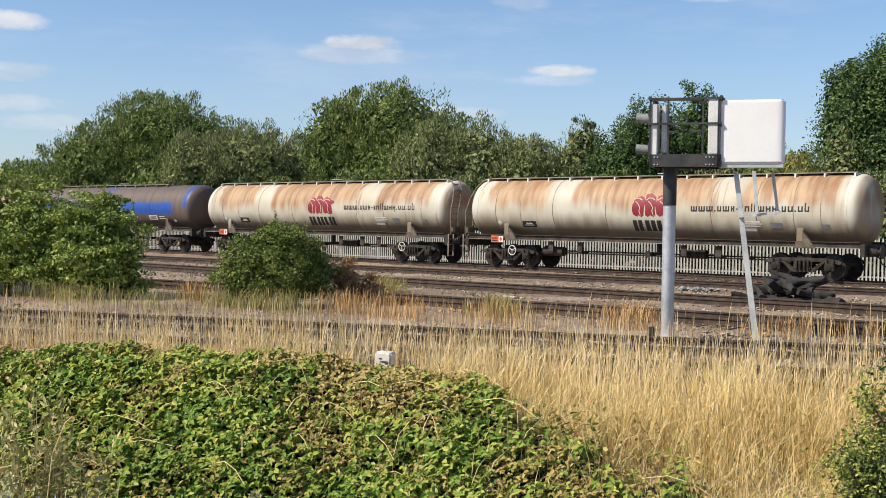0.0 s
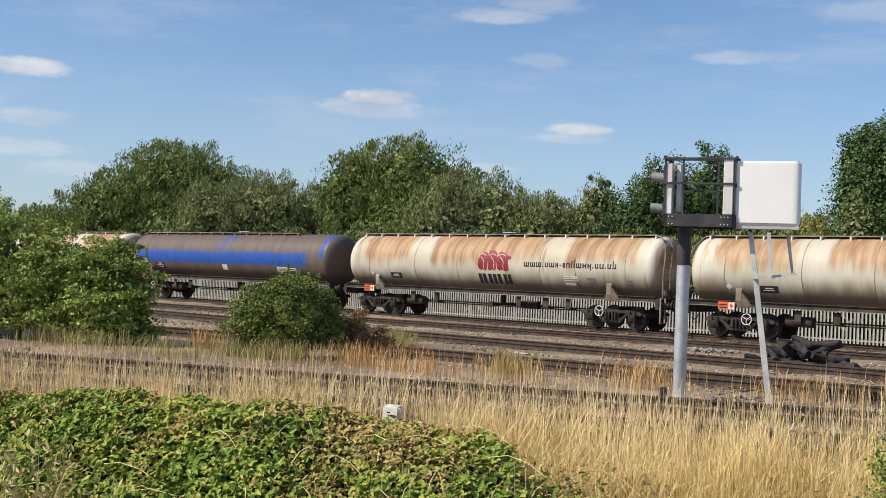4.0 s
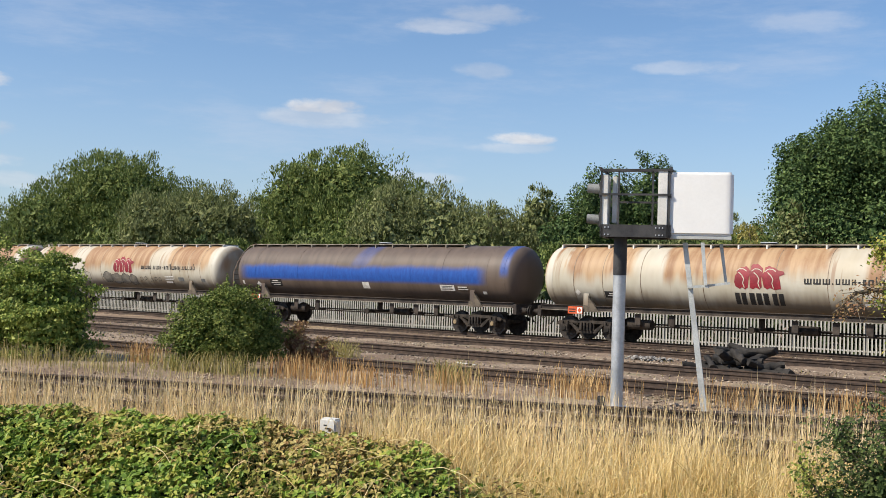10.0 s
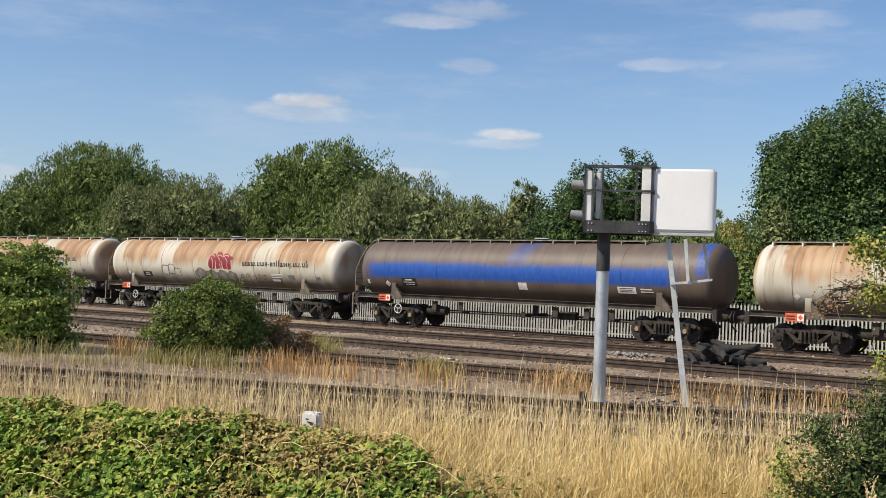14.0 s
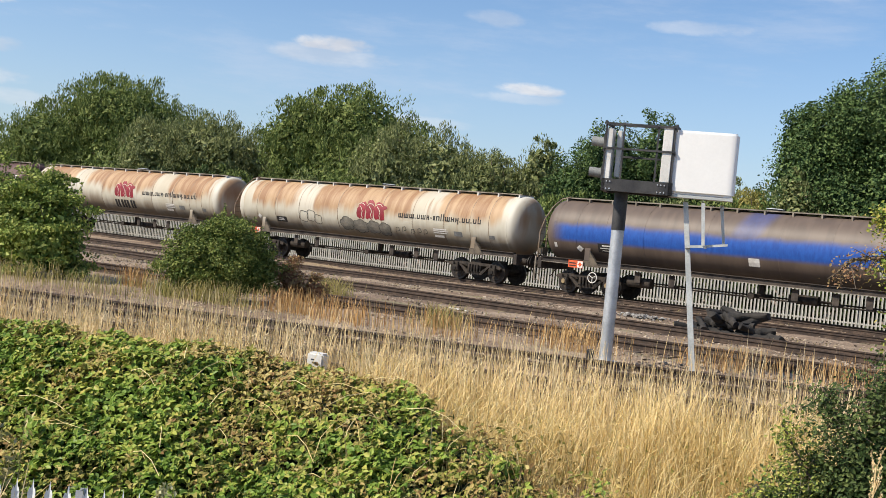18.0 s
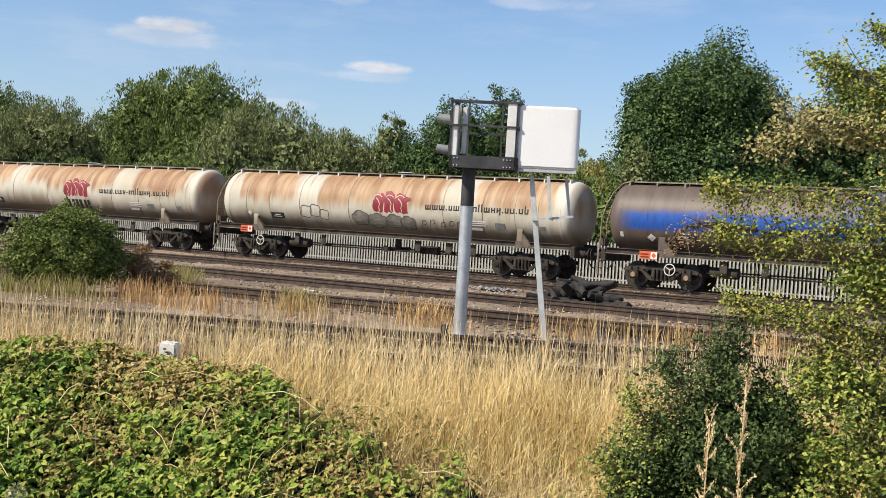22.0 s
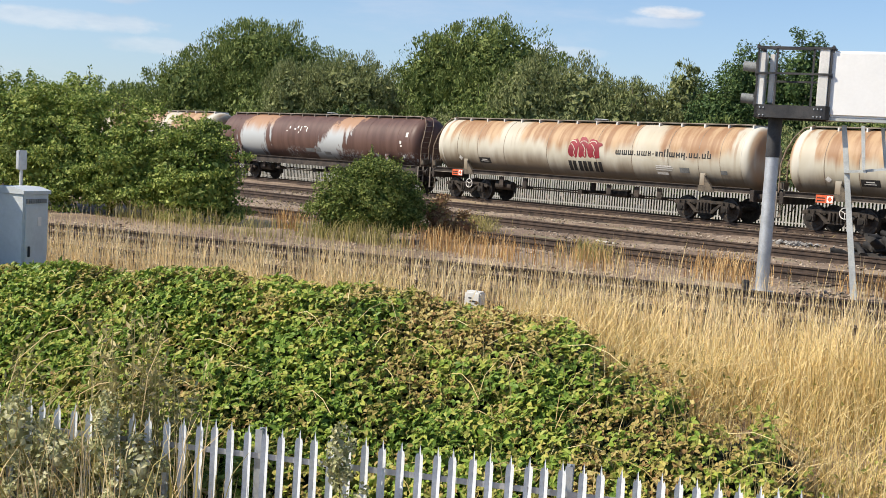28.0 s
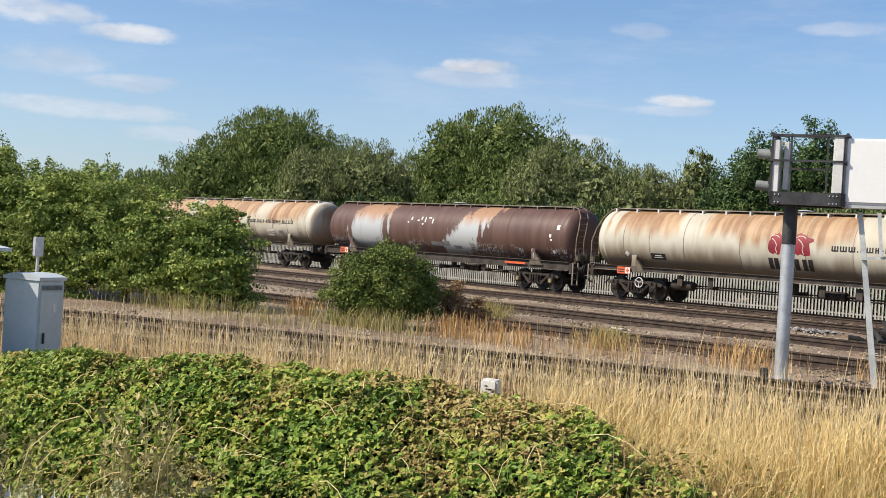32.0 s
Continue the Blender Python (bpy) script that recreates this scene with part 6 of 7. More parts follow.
def word_bars():
    """A line of plain dark bars of the size of the lettering along the flank."""
    rng = random.Random(4)
    widths = [0.26, 0.26, 0.26, 0.06, 0.16, 0.26, 0.14, 0.10, 0.11, 0.18, 0.06, 0.06, 0.26, 0.18, 0.17, 0.06, 0.16, 0.19, 0.06, 0.18, 0.17]
    tall = {10: 0.10, 11: 0.12, 20: 0.12}
    low = {14: 0.09}
    gap = (4.67 - sum(widths)) / (len(widths) - 1)
    x, out = 2.27, []
    for i, w in enumerate(widths):
        h = 0.05 if w == 0.06 and i not in (10, 11) else 0.195
        z0 = 2.42 - low.get(i, 0)
        if i == 7:
            out.append(rect(x, x + w, 2.49, 2.53))
        elif w < 0.1:
            out.append(rect(x, x + 0.05, 2.42, 2.42 + h + tall.get(i, 0)))
        else:
            n = 3 if w > 0.2 else 2
            for k in range(n):
                a = x + k * (w - 0.05) / (n - 1)
                out.append(rect(a, a + 0.05, z0 if k == n - 1 else 2.42, 2.42 + h + (tall.get(i, 0) if k == 0 else 0)))
            zz = 2.42 if w > 0.2 else 2.42 + rng.choice((0.0, 0.075, 0.15))
            out.append(rect(x + 0.05, x + w - 0.05, zz, zz + 0.045))
        x += w + gap
    return out


def block_bars():
    """Three heavy plain blocks under the emblem."""
    z0, z1 = 1.64, 2.06
    out = []
    for a, w in ((-0.33, 0.42), (0.22, 0.72), (1.08, 0.42)):
        n = 3 if w > 0.5 else 2
        step = (w + 0.06) / n
        out += [rect(a + k * step, a + (k + 1) * step - 0.06, z0, z1) for k in range(n)]
    return out


def bogie_meshes():
    top = [(-1.42, 0.66), (-1.30, 0.74), (-0.80, 0.79), (0.80, 0.79), (1.30, 0.74), (1.42, 0.66), (1.36, 0.58), (0.80, 0.68), (0.36, 0.66), (-0.36, 0.66), (-0.80, 0.68), (-1.36, 0.58)]
    tie = [(-0.86, 0.70), (-0.74, 0.70), (-0.32, 0.40), (0.32, 0.40), (0.74, 0.70), (0.86, 0.70), (0.42, 0.29), (-0.42, 0.29)]
    frame_m = Shape().prism(top, -0.06, 0.05).prism(tie, -0.05, 0.05).box(-0.34, -0.27, -0.05, 0.05, 0.36, 0.70).box(0.27, 0.34, -0.05, 0.05, 0.36, 0.70)
    for x in (-0.22, -0.08, 0.08, 0.22):
        frame_m.tube((x, -0.10, 0.40), (x, -0.10, 0.70), 0.05, n=8)
    box_m = Shape().box(-0.17, 0.17, -0.13, 0.08, 0.33, 0.62, bevel=0.03).tube((-0.12, -0.06, 0.60), (-0.12, -0.06, 0.74), 0.05, n=8).tube((0.12, -0.06, 0.60), (0.12, -0.06, 0.74), 0.05, n=8)
    cap_m = Shape().tube((0, -0.16, 0.46), (0, -0.13, 0.46), 0.085, 0.10, n=14)
    wheel = Shape()
    for sgn in (-1, 1):
        wheel.tube((0, sgn * 0.68, 0), (0, sgn * 0.80, 0), 0.475, 0.46, n=28).tube((0, sgn * 0.65, 0), (0, sgn * 0.68, 0), 0.50, 0.49, n=28)
        wheel.tube((0, sgn * 0.80, 0), (0, sgn * 0.82, 0), 0.36, 0.34, n=28).tube((0, sgn * 0.80, 0), (0, sgn * 0.90, 0), 0.12, 0.11, n=12)
        for k in range(5):
            a = k * 1.2566
            wheel.tube((0.26 * math.cos(a), sgn * 0.815, 0.26 * math.sin(a)), (0.26 * math.cos(a), sgn * 0.828, 0.26 * math.sin(a)), 0.05, n=8, k=1)
    wheel.tube((0, -0.9, 0), (0, 0.9, 0), 0.085, n=12)
    bolster = Shape().box(-0.28, 0.28, -0.98, 0.98, 0.55, 0.92, bevel=0.03).box(-1.30, -1.18, -0.95, 0.95, 0.5, 0.62).box(1.18, 1.30, -0.95, 0.95, 0.5, 0.62)
    return (frame_m.done("side_frame", "under"), box_m.done("axle_box", "under"), smoothed(cap_m.done("axle_cap", "axle_cap")), smoothed(wheel.done("wheelset", ["wheel", "under"]), 40), bolster.done("bolster", "under"))


BOGIE = bogie_meshes()
DARK_CAP = BOGIE[2].copy()
DARK_CAP.materials.clear()
DARK_CAP.materials.append(M["under"])
TANKS = {s: tank_mesh(s) for s in ("cream", "blue", "brown")}
SEAM_X = (-8.24, -7.2, -5.86, -4.17, -1.56, 1.23, 3.10, 4.92, 6.35, 7.35, 8.24)
SEAMS = {s: [ring_mesh(x, 0.022 if abs(x) < 8.2 else 0.08, 0.006, "weld" if abs(x) < 8.2 and s == "cream" else "tank_" + s) for x in SEAM_X] for s in TANKS}
SOLE = Shape().box(-8.75, 8.75, -0.06, 0.06, 1.16, 1.38).box(-8.75, 8.75, -0.13, -0.06, 1.16, 1.185, k=1).box(-8.75, 8.75, -0.13, -0.06, 1.355, 1.38).done("solebar", ["frame_brown", "walkway"])
SOLE_DEEP = Shape().box(-8.75, 8.75, -0.06, 0.06, 0.98, 1.36).box(-8.75, 8.75, -0.15, -0.06, 0.98, 1.01).box(-8.75, 8.75, -0.15, -0.06, 1.33, 1.36).done("solebar", "frame_brown")
SADDLE = Shape().box(-0.13, 0.13, -0.03, 0.03, 1.34, 1.86, bevel=0.01).done("saddle", "saddle")
SADDLES = {s: SADDLE.copy() for s in TANKS}
for s in TANKS:
    SADDLES[s].materials.clear()
    SADDLES[s].materials.append(M["tank_" + s])
SADDLE_FOOT = Shape().prism([(0.10, 1.78), (0.20, 1.62), (0.52, 1.24), (0.62, 1.13), (-0.18, 1.13), (-0.16, 1.36), (0.10, 1.36)], -0.07, 0.06).done("saddle_foot", "yellow_step")
HEADSTOCK = Shape().box(-0.09, 0.09, -1.22, 1.22, 0.88, 1.32, bevel=0.015).done("headstock", "frame_brown")
BUFFER = smoothed(Shape().tube((0, 0, 1.06), (0.30, 0, 1.06), 0.13, 0.11, n=14).tube((0.30, 0, 1.06), (0.46, 0, 1.06), 0.075, n=12).done("buffer", "under"))
BUFFER_HEAD = smoothed(Shape().tube((0.455, 0, 1.06), (0.49, 0, 1.06), 0.235, 0.225, n=18).done("buffer_head", "wheel"))
HAND_WHEEL = Shape()
for i in range(20):
    a, b = 2 * math.pi * i / 20, 2 * math.pi * (i + 1) / 20
    HAND_WHEEL.tube((0.20 * math.cos(a), 0, 0.20 * math.sin(a)), (0.20 * math.cos(b), 0, 0.20 * math.sin(b)), 0.018, n=6)
for i in range(3):
    a = 2 * math.pi * i / 3 + 0.5
    HAND_WHEEL.tube((0, 0, 0), (0.20 * math.cos(a), 0, 0.20 * math.sin(a)), 0.014, n=6)
HAND_WHEEL = HAND_WHEEL.tube((0, 0, 0), (0, 0.25, 0), 0.02, n=6).done("hand_wheel", "mark_white")
EMBLEM = [wrapped("emblem_head", [o], "emblem_red") for o in [[(1.52 - (1.5 - x) * 0.89 + (0.03 if k == 2 else -0.03 if k == 0 else 0.0), 3.12 - (3.18 - z) * 1.02) for x, z in q] for k, q in enumerate(emblem_outlines())]]
WORDS, BLOCKS = wrapped("lettering", word_bars(), "mark_black"), [wrapped("block_lettering", [o], "mark_black") for o in block_bars()]


def end_ladder(sgn, parent):
    """A ladder that climbs the dished end beside the flank, then the lower step ladder under the frame."""
    x = sgn * 9.02
    y0, y1 = -1.12, -0.60
    arc = [(x, 1.30), (x, 2.35), (x - sgn * 0.06, 2.9), (x - sgn * 0.22, 3.4), (x - sgn * 0.5, 3.75), (x - sgn * 0.9, 3.86)]
    stile = lambda y: Shape().path([(a, y + 0.5 * max(0, b - 2.5), b) for a, b in arc], 0.026, 6).done("end_ladder", "weld")
    lad = part("end_ladder", stile(y0), parent, "rusty steel end ladder")
    part("stile", stile(y1), lad)
    for i in range(9):
        z = 1.45 + i * 0.27
        xx = x - sgn * (0.0 if z < 2.4 else 0.06 * (z - 2.4) / 0.5 if z < 2.9 else 0.06 + 0.16 * (z - 2.9) / 0.5 if z < 3.4 else 0.22 + 0.8 * (z - 3.4))
        o = 0.5 * max(0, z - 2.5)
        part("rung", Shape().tube((xx, y0 + o, z), (xx, y1 + o, z), 0.018, n=6).done("rung", "weld"), lad)
    low = part("step_ladder", Shape().box(x - 0.03, x + 0.03, -1.27, -1.23, 0.35, 1.35).done("step_ladder", "walkway"), parent, "dusty steel lower steps")
    part("stile", Shape().box(x - 0.03, x + 0.03, -0.93, -0.89, 0.35, 1.35).done("stile", "walkway"), low)
    for z in (0.37, 0.62, 0.87, 1.12):
        part("rung", Shape().box(x - 0.035, x + 0.035, -1.24, -0.92, z - 0.012, z + 0.012).done("rung", "walkway"), low)
    part("step_box", Shape().box(x - 0.12, x + 0.12, -1.0, -0.62, 1.42, 1.68).done("step_box", "yellow_step"), parent, "dull yellow step guard")


def walkway(parent, x0, x1, rails):
    z = TANK_Z + TANK_R
    part("walkway", Shape().box(x0, x1, -0.42, 0.42, z + 0.03, z + 0.055).box(x0, x1, -0.44, -0.42, z + 0.025, z + 0.07).box(x0, x1, 0.42, 0.44, z + 0.025, z + 0.07).done("walkway", "walkway"), parent, "dull steel roof walkway")
    n = int((x1 - x0) / 1.05)
    for i in range(n + 1):
        x = x0 + 0.05 + i * (x1 - x0 - 0.1) / n
        part("walkway_bracket", Shape().box(x - 0.03, x + 0.03, -0.52, 0.52, z - 0.11, z + 0.03).done("walkway_bracket", "white_dirty" if rails else "walkway"), parent)
    hatch = part("manhole", smoothed(Shape().tube((0.4, 0, z - 0.05), (0.4, 0, z + 0.13), 0.30, n=20).done("manhole", "dark_steel")), parent)
    part("hatch_lid", smoothed(Shape().tube((0.4, 0, z + 0.13), (0.4, 0, z + 0.16), 0.34, 0.28, n=20).done("hatch_lid", "galv_dull")), hatch)


def build_wagon(style, label, ladder, wheel_side, deep=False):
    w = thing("tank_wagon", label, "tank wagon", group="tank wagons of the train")
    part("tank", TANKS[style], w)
    for me in SEAMS[style]:
        part("seam", me, w)
    for sgn in (-1, 1):
        part("solebar", SOLE_DEEP if deep else SOLE, w, m=pose(0, sgn * 1.12, 0, 0, 0, 0 if sgn < 0 else 180))
        part("headstock", HEADSTOCK, w, m=pose(sgn * 8.84, 0, 0))
        for y in (-0.87, 0.87):
            b = part("buffer", BUFFER, w, m=pose(sgn * 8.93, y, 0, 0, 0, 0 if sgn > 0 else 180))
            part("buffer_head", BUFFER_HEAD, b)
        for y in (-1, 1):
            part("saddle", SADDLES[style], w, "", pose(sgn * 6.6, y * 1.21, 0))
            part("saddle_foot", SADDLE_FOOT, w, "", pose(sgn * 6.6, y * 1.19, 0))
        part("draw_hook", Shape().box(0, 0.30, -0.05, 0.05, 0.98, 1.10).path([(0.30, 0, 1.0), (0.42, 0, 0.86), (0.52, 0, 0.8)], 0.03).done("draw_hook", "under"), w, m=pose(sgn * 8.9, 0, 0, 0, 0, 0 if sgn > 0 else 180))
        part("air_hose", Shape().path([(0, -0.35, 0.95), (0.2, -0.36, 0.85), (0.32, -0.36, 0.62), (0.45, -0.35, 0.55)], 0.025, 6).done("air_hose", "under"), w, m=pose(sgn * 8.9, 0, 0, 0, 0, 0 if sgn > 0 else 180))
        bogie = part("bogie", BOGIE[4], w, "grimy black steel bogie", pose(sgn * 6.65, 0, 0))
        for y in (-1, 1):
            part("side_frame", BOGIE[0], bogie, m=pose(0, y * 1.02, 0, 0, 0, 0 if y < 0 else 180))
            for x in (-1.0, 1.0):
                part("axle_box", BOGIE[1], bogie, m=pose(x, y * 1.04, 0, 0, 0, 0 if y < 0 else 180))
                part("axle_cap", DARK_CAP if style == "cream" else BOGIE[2], bogie, "" if style == "cream" else "rusty ochre axle end cap", pose(x, y * 1.04, 0, 0, 0, 0 if y < 0 else 180))
        for x in (-1.0, 1.0):
            ws = part("wheelset", BOGIE[3], bogie, "", pose(x, 0, 0.46))
            WHEELS.append((ws, x))
    part("hand_wheel", HAND_WHEEL, w, "white spoked hand brake wheel", pose(wheel_side * 6.22, -1.32, 0.72))
    # brake gear slung under the frame
    part("air_tank", smoothed(Shape().tube((-4.9, -0.75, 0.72), (-3.9, -0.75, 0.72), 0.19, n=16).done("air_tank", "under"), 50), w)
    part("brake_cylinder", smoothed(Shape().tube((1.75, -0.5, 0.78), (2.55, -0.5, 0.78), 0.17, n=16).tube((2.55, -0.5, 0.78), (3.2, -0.5, 0.78), 0.035, n=8).box(1.5, 1.75, -0.66, -0.34, 0.66, 0.92).done("brake_cylinder", "under"), 50), w)
    for x in (-4.35, -2.9, 1.9, 3.35, 4.5):
        part("hanger", Shape().box(x - 0.12, x + 0.12, -1.1, -1.06, 0.72, 1.13).box(x - 0.09, x + 0.09, -1.06, -0.6, 0.66, 0.74).done("hanger", "frame_brown"), w)
    part("brake_rod", Shape().tube((-5.2, -0.4, 0.66), (5.2, -0.4, 0.66), 0.03, n=8).tube((-5.2, 0.3, 0.72), (5.2, 0.3, 0.72), 0.03, n=8).done("brake_rod", "under"), w)
    part("discharge_pipe", smoothed(Shape().tube((0.2, 0, 1.25), (0.2, 0, 0.72), 0.12, n=12).tube((0.2, -0.9, 0.72), (0.2, 0.9, 0.72), 0.085, n=12).tube((0.2, -0.93, 0.72), (0.2, -0.88, 0.72), 0.13, n=12).done("discharge_pipe", "under"), 50), w)
    # hazard plate: orange panel with a white diamond field
    hz = part("hazard_plate", Shape().box(-7.38, -6.70, -1.335, -1.325, 1.04, 1.33).done("hazard_plate", "plate_orange"), w, "orange hazard plate")
    part("white_field", Shape().box(-6.95, -6.71, -1.340, -1.3365, 1.06, 1.31).done("white_field", "mark_white"), hz)
    part("red_diamond", Shape().prism([(-6.83, 1.085), (-6.74, 1.185), (-6.83, 1.285), (-6.92, 1.185)], -1.345, -1.342).done("red_diamond", "plate_orange"), hz)
    for z in (1.20, 1.10):
        part("plate_lettering", Shape().box(-7.33, -7.02, -1.340, -1.337, z, z + 0.04).done("plate_lettering", "mark_black"), hz)
    if ladder:
        end_ladder(ladder, w)
    return w


def strokes(pts, r, closed=False):
    """A painted line of half width r through points on the flank, as one outline a piece."""
    quads = []
    for (a, b), (c, d) in zip(pts, pts[1:] + (pts[:1] if closed else [])):
        l = math.hypot(c - a, d - b) + 1e-6
        nx, nz = -(d - b) / l * r, (c - a) / l * r
        quads.append([(a - nx, b - nz), (c - nx, d - nz), (c + nx, d + nz), (a + nx, b + nz)])
    return quads


def mane_lines():
    """Pale curved lines inside each head of the emblem."""
    out = []
    for x in (-0.30, 0.28, 0.80):
        out.append(strokes([(x + 0.36, 2.24), (x + 0.30, 2.42), (x + 0.34, 2.56), (x + 0.25, 2.70), (x + 0.12, 2.80)], 0.017))
        out.append(strokes([(x + 0.02, 2.84), (x + 0.14, 2.93), (x + 0.30, 2.92), (x + 0.42, 2.84)], 0.014))
    return out


MANES = [wrapped("mane_line", q, "mark_cream", 0.012) for q in mane_lines()]


def marks(w, name, rects, mat, label="", proud=0.008):
    """Small painted marks on the flank, each a part of its own."""
    for o in rects:
        part(name, wrapped(name, [o], mat, proud), w, label)


def cream_marks(w, spray=False):
    for me in EMBLEM:
        part("emblem_head", me, w, "dark red head of the emblem")
    for me in MANES:
        part("mane_line", me, w, "thin cream line across the emblem")
    tagged(part("lettering", WORDS, w, "line of black lettering bars"), kind="stuff")
    if not spray:
        for me in BLOCKS:
            part("block_lettering", me, w, "heavy black lettering block")
    part("data_panel", wrapped("data_panel", [rect(-5.82, -5.10, 1.72, 1.97)], "mark_black"), w, "black data panel")
    marks(w, "small_lettering", [rect(-5.62, -5.30, 1.86, 1.90), rect(-5.70, -5.25, 1.79, 1.82)], "mark_white", proud=0.012)
    marks(w, "notice", [rect(4.30, 5.05, 2.02, 2.07), rect(4.30, 5.12, 1.95, 1.99), rect(4.30, 5.05, 1.87, 1.91), rect(4.32, 4.85, 1.70, 1.80)], "mark_white", "white notice panel")
    marks(w, "small_panel", [rect(5.45, 5.90, 1.82, 2.02)], "lamp_grey", "small grey panel")
    marks(w, "small_panel", [rect(7.35, 7.65, 1.83, 1.98)], "lamp_grey", "small grey panel")
    part("diamond_label", wrapped("diamond_label", [[(-7.05, 1.78), (-6.92, 1.90), (-7.05, 2.02), (-7.18, 1.90)]], "mark_white"), w)


def blue_marks(w):
    marks(w, "notice", [rect(0.10, 0.52, 1.77, 2.06)], "mark_white", "white square label")
    marks(w, "notice", [rect(4.75, 5.55, 1.78, 2.03)], "mark_white", "white notice panel")
    marks(w, "notice_lettering", [rect(4.85, 5.45, 1.96, 1.98), rect(4.85, 5.40, 1.90, 1.92), rect(4.85, 5.45, 1.84, 1.86)], "mark_black", proud=0.012)
    part("data_panel", wrapped("data_panel", [rect(-6.2, -5.35, 1.74, 2.08)], "mark_black", 0.006), w, "black data panel")
    marks(w, "small_lettering", [rect(5.75, 6.25, 1.93, 1.98), rect(5.75, 6.30, 1.84, 1.88), rect(-6.0, -5.6, 1.98, 2.03), rect(-6.1, -5.45, 1.89, 1.92), rect(-6.0, -5.5, 1.80, 1.83)], "mark_white", proud=0.012)
    part("diamond_label", wrapped("diamond_label", [[(-7.05, 1.68), (-6.88, 1.82), (-7.05, 1.96), (-7.22, 1.82)]], "mark_white"), w)
    part("end_spot", wrapped("end_spot", [rect(-8.25, -8.12, 1.80, 1.98)], "mark_white"), w)
    part("end_spot", wrapped("end_spot", [rect(7.05, 7.25, 1.68, 1.80)], "mark_white"), w)


def brown_marks(w):
    bars = [rect(-1.9, -1.8, 2.95, 3.1), rect(-1.4, -1.25, 2.9, 2.97), rect(-1.15, -1.05, 2.98, 3.12), rect(-0.85, -0.78, 2.85, 3.1), rect(-0.6, -0.4, 3.05, 3.12), rect(-0.3, -0.22, 2.8, 3.05), rect(-1.0, -0.9, 2.72, 2.8), rect(-2.1, -2.0, 2.8, 2.86)]
    tagged(part("flaked_paint", wrapped("flaked_paint", bars, "mark_white"), w, "flakes of bare pale paint"), kind="stuff")
    marks(w, "notice", [rect(-0.4, 0.4, 1.72, 1.92), rect(1.2, 1.75, 1.62, 1.78), rect(0.5, 0.95, 1.74, 1.98)], "lamp_grey")
    marks(w, "small_lettering", [rect(7.95, 8.12, 2.75, 2.98), rect(7.55, 7.68, 2.4, 2.55), rect(7.6, 7.72, 2.25, 2.34), rect(7.65, 7.78, 1.7, 1.85)], "mark_white")
    part("stripe", Shape().box(4.9, 6.2, -1.283, -1.275, 1.12, 1.22).done("stripe", "plate_orange"), w, "orange stripe on the solebar")


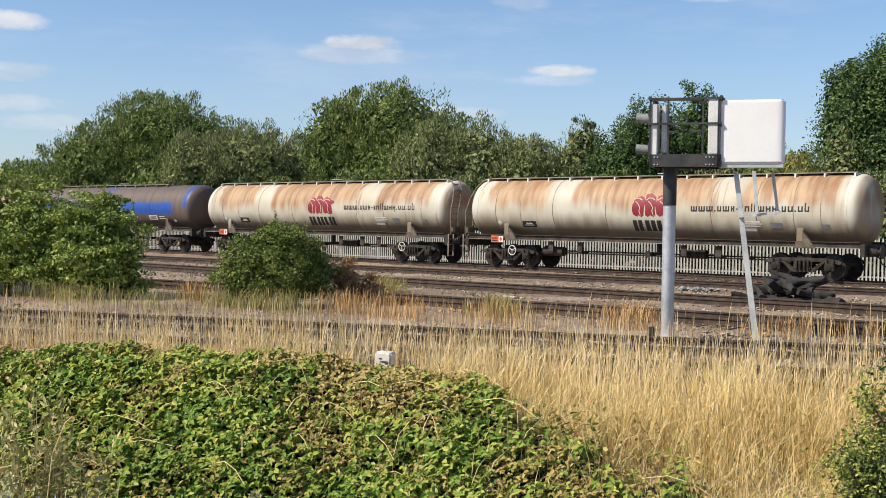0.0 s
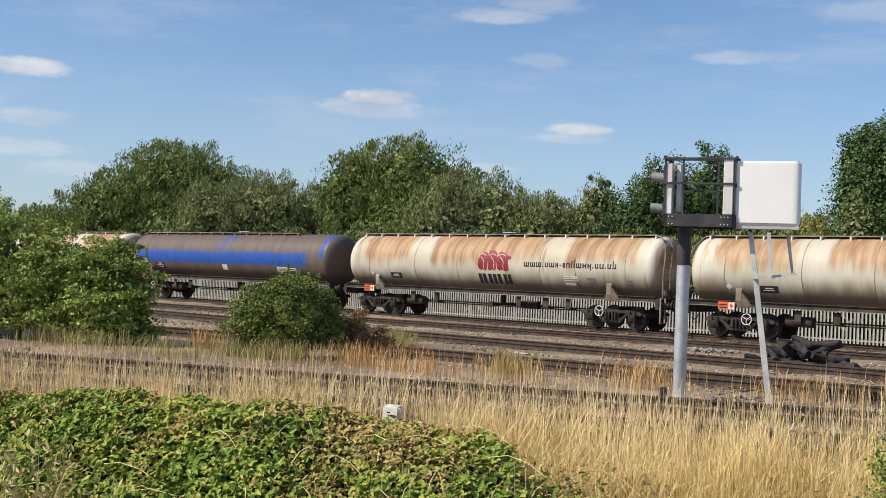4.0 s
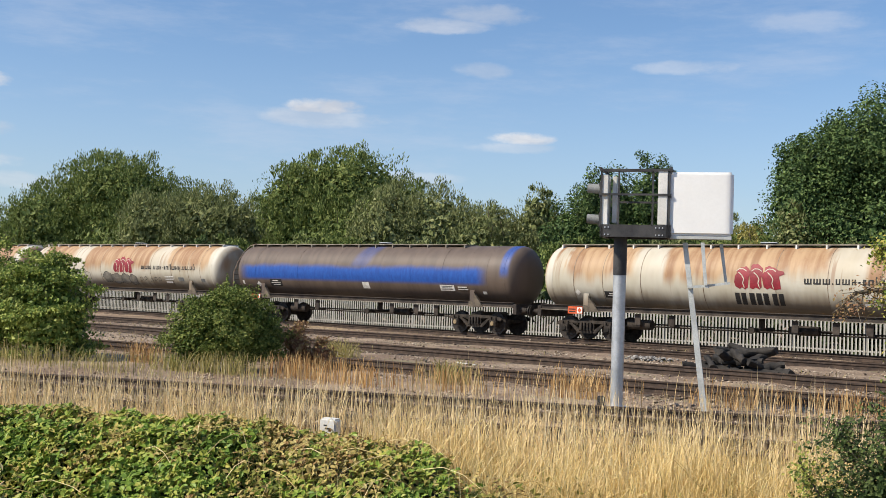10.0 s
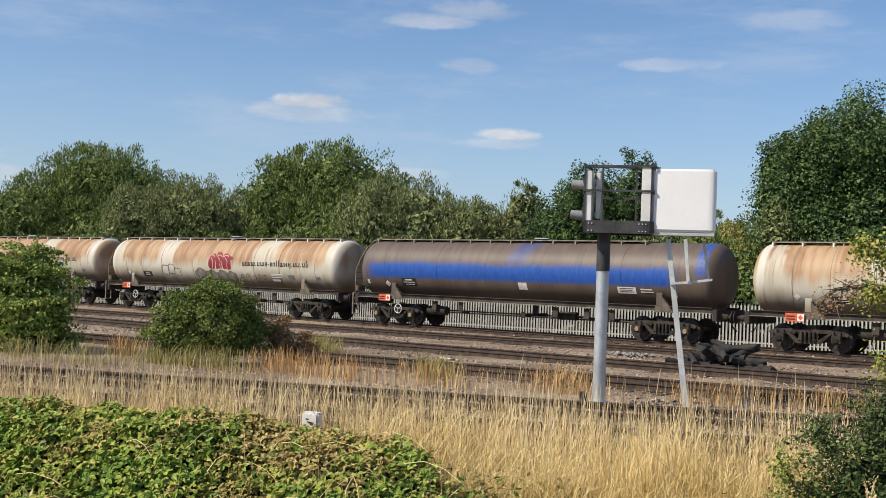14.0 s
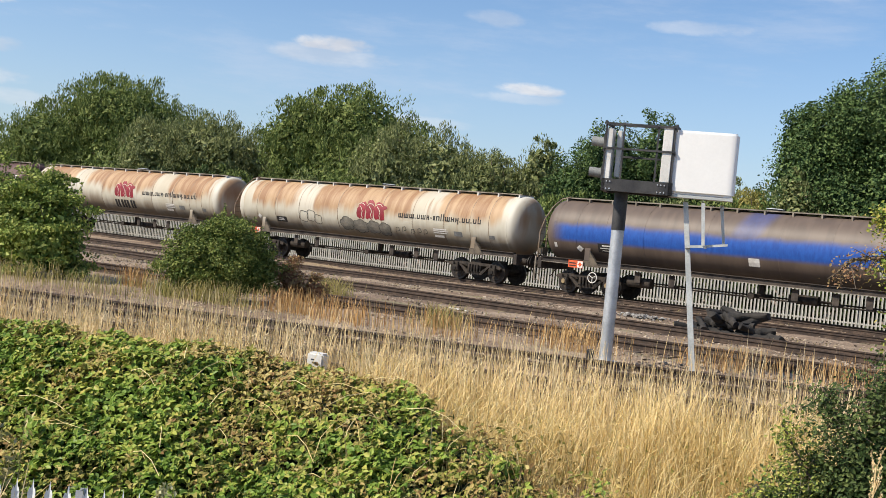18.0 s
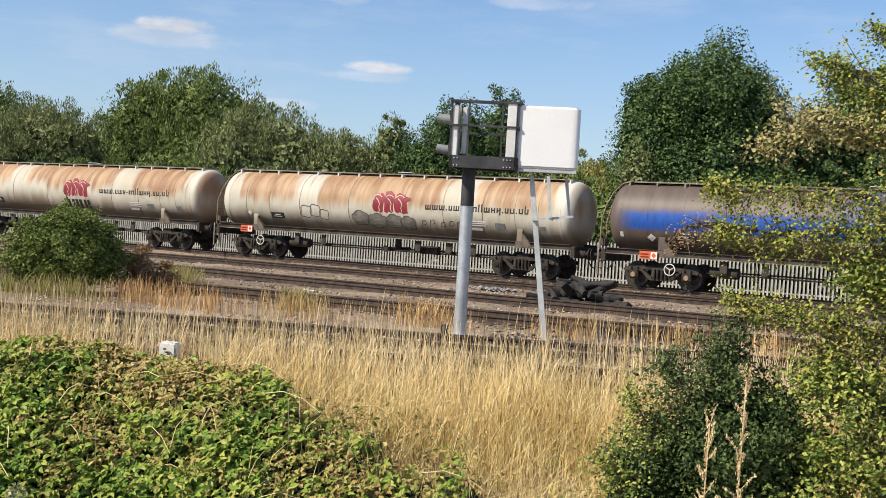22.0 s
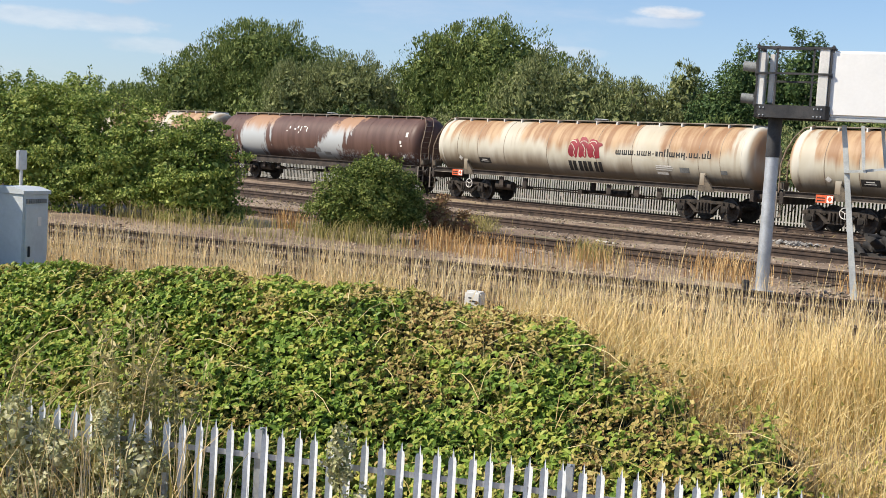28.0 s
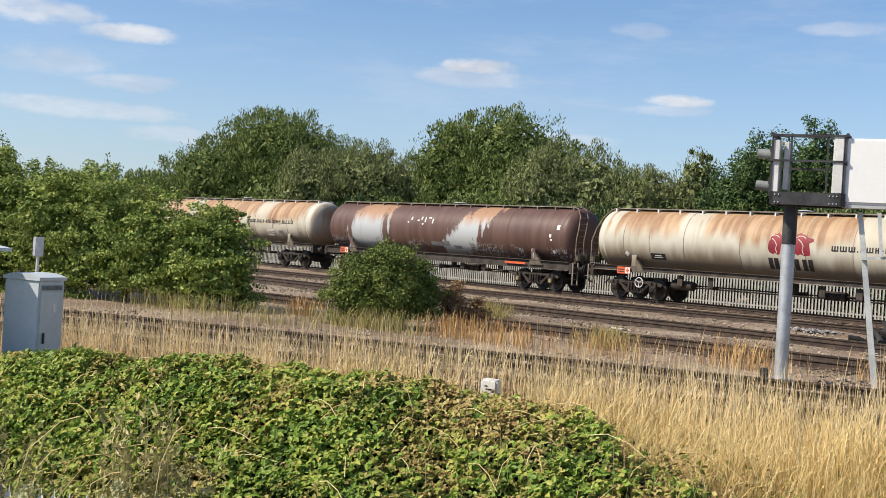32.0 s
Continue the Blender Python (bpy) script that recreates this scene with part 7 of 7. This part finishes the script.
def spray_marks(w):
    """Faded spray-painted bubbles along the lower flank: a grey fill inside dark outlines."""
    def bubble(x0, x1, z0, z1, bumps, n=48):
        cx, cz, rx, rz = (x0 + x1) / 2, (z0 + z1) / 2, (x1 - x0) / 2, (z1 - z0) / 2
        out = []
        for i in range(n):
            a = 2 * math.pi * i / n
            k = 0.84 + 0.2 * abs(math.sin(a * bumps / 2 + 0.4)) + 0.05 * math.sin(a + x0 * 9)
            c, d = math.cos(a), math.sin(a)
            out.append((cx + rx * k * math.copysign(abs(c) ** 0.85, c), cz + rz * k * math.copysign(abs(d) ** 0.85, d)))
        return out

    big = [bubble(-1.40, -0.55, 1.62, 2.22, 5), bubble(-0.62, 0.35, 1.56, 2.14, 6), bubble(0.28, 1.10, 1.60, 2.16, 5), bubble(1.02, 1.75, 1.55, 2.12, 5)]
    small = [bubble(-4.15, -3.55, 1.80, 2.34, 4), bubble(-3.62, -3.05, 1.86, 2.40, 4), bubble(-3.12, -2.62, 1.78, 2.22, 4)]
    tagged(part("spray_fill", wrapped("spray_fill", big, "spray", 0.006), w, "faded grey spray paint"), kind="stuff")
    lines = [q for o in big + small for q in strokes(o, 0.012, True)]
    for x0, z0 in ((2.05, 1.74), (2.45, 1.78), (2.95, 1.70), (3.35, 1.76), (3.7, 1.74)):
        lines += strokes([(x0, z0), (x0 + 0.05, z0 + 0.22), (x0 + 0.2, z0 + 0.24), (x0 + 0.24, z0 + 0.1), (x0 + 0.1, z0 + 0.06)], 0.012)
    tagged(part("spray_outline", wrapped("spray_outline", lines, "spray_dark", 0.010), w, "thin dark spray paint outline"), kind="stuff")


WHEELS = []
TRAIN = []
cream = "cream bogie tank wagon stained with orange rust streaks"
for k, (style, label, lad, hw) in enumerate((
        ("cream", cream, -1, -1), ("cream", cream, 1, 1),
        ("blue", "grimy brown tank wagon with a bright blue rubbed band", -1, -1),
        ("cream", "rust-stained cream tank wagon with spray paint low down", -1, -1),
        ("cream", cream, -1, -1),
        ("brown", "dark brown tank wagon with pale bare patches", 1, -1), ("cream", cream, -1, -1))):
    wagon = build_wagon(style, label, lad, hw, style == "brown")
    walkway(wagon, -8.3, 8.3 if style != "blue" else 5.6, style == "cream")
    if style == "cream":
        cream_marks(wagon, k == 3)
        if k == 3:
            spray_marks(wagon)
    elif style == "blue":
        blue_marks(wagon)
    else:
        brown_marks(wagon)
    TRAIN.append(wagon)


def travel(t):
    """How far the train has rolled: it slows a little on the way."""
    return 0.955 * (2.7322 * t - 0.010522 * t * t + 0.00010786 * t ** 3)


def motions():
    """The train rolls along its siding and its wheels turn."""
    for k, wagon in enumerate(TRAIN):
        x0 = WAGON_START - k * WAGON_PITCH
        walk(wagon, [(t, pose(x0 + travel(t), TRAIN_Y, 0)) for t in range(33)])
    for ws, x in WHEELS:
        walk(ws, [(i * 0.25, pose(x, 0, 0.46, 0, math.degrees(travel(i * 0.25) / 0.46) % 360, 0)) for i in range(129)])


motions()
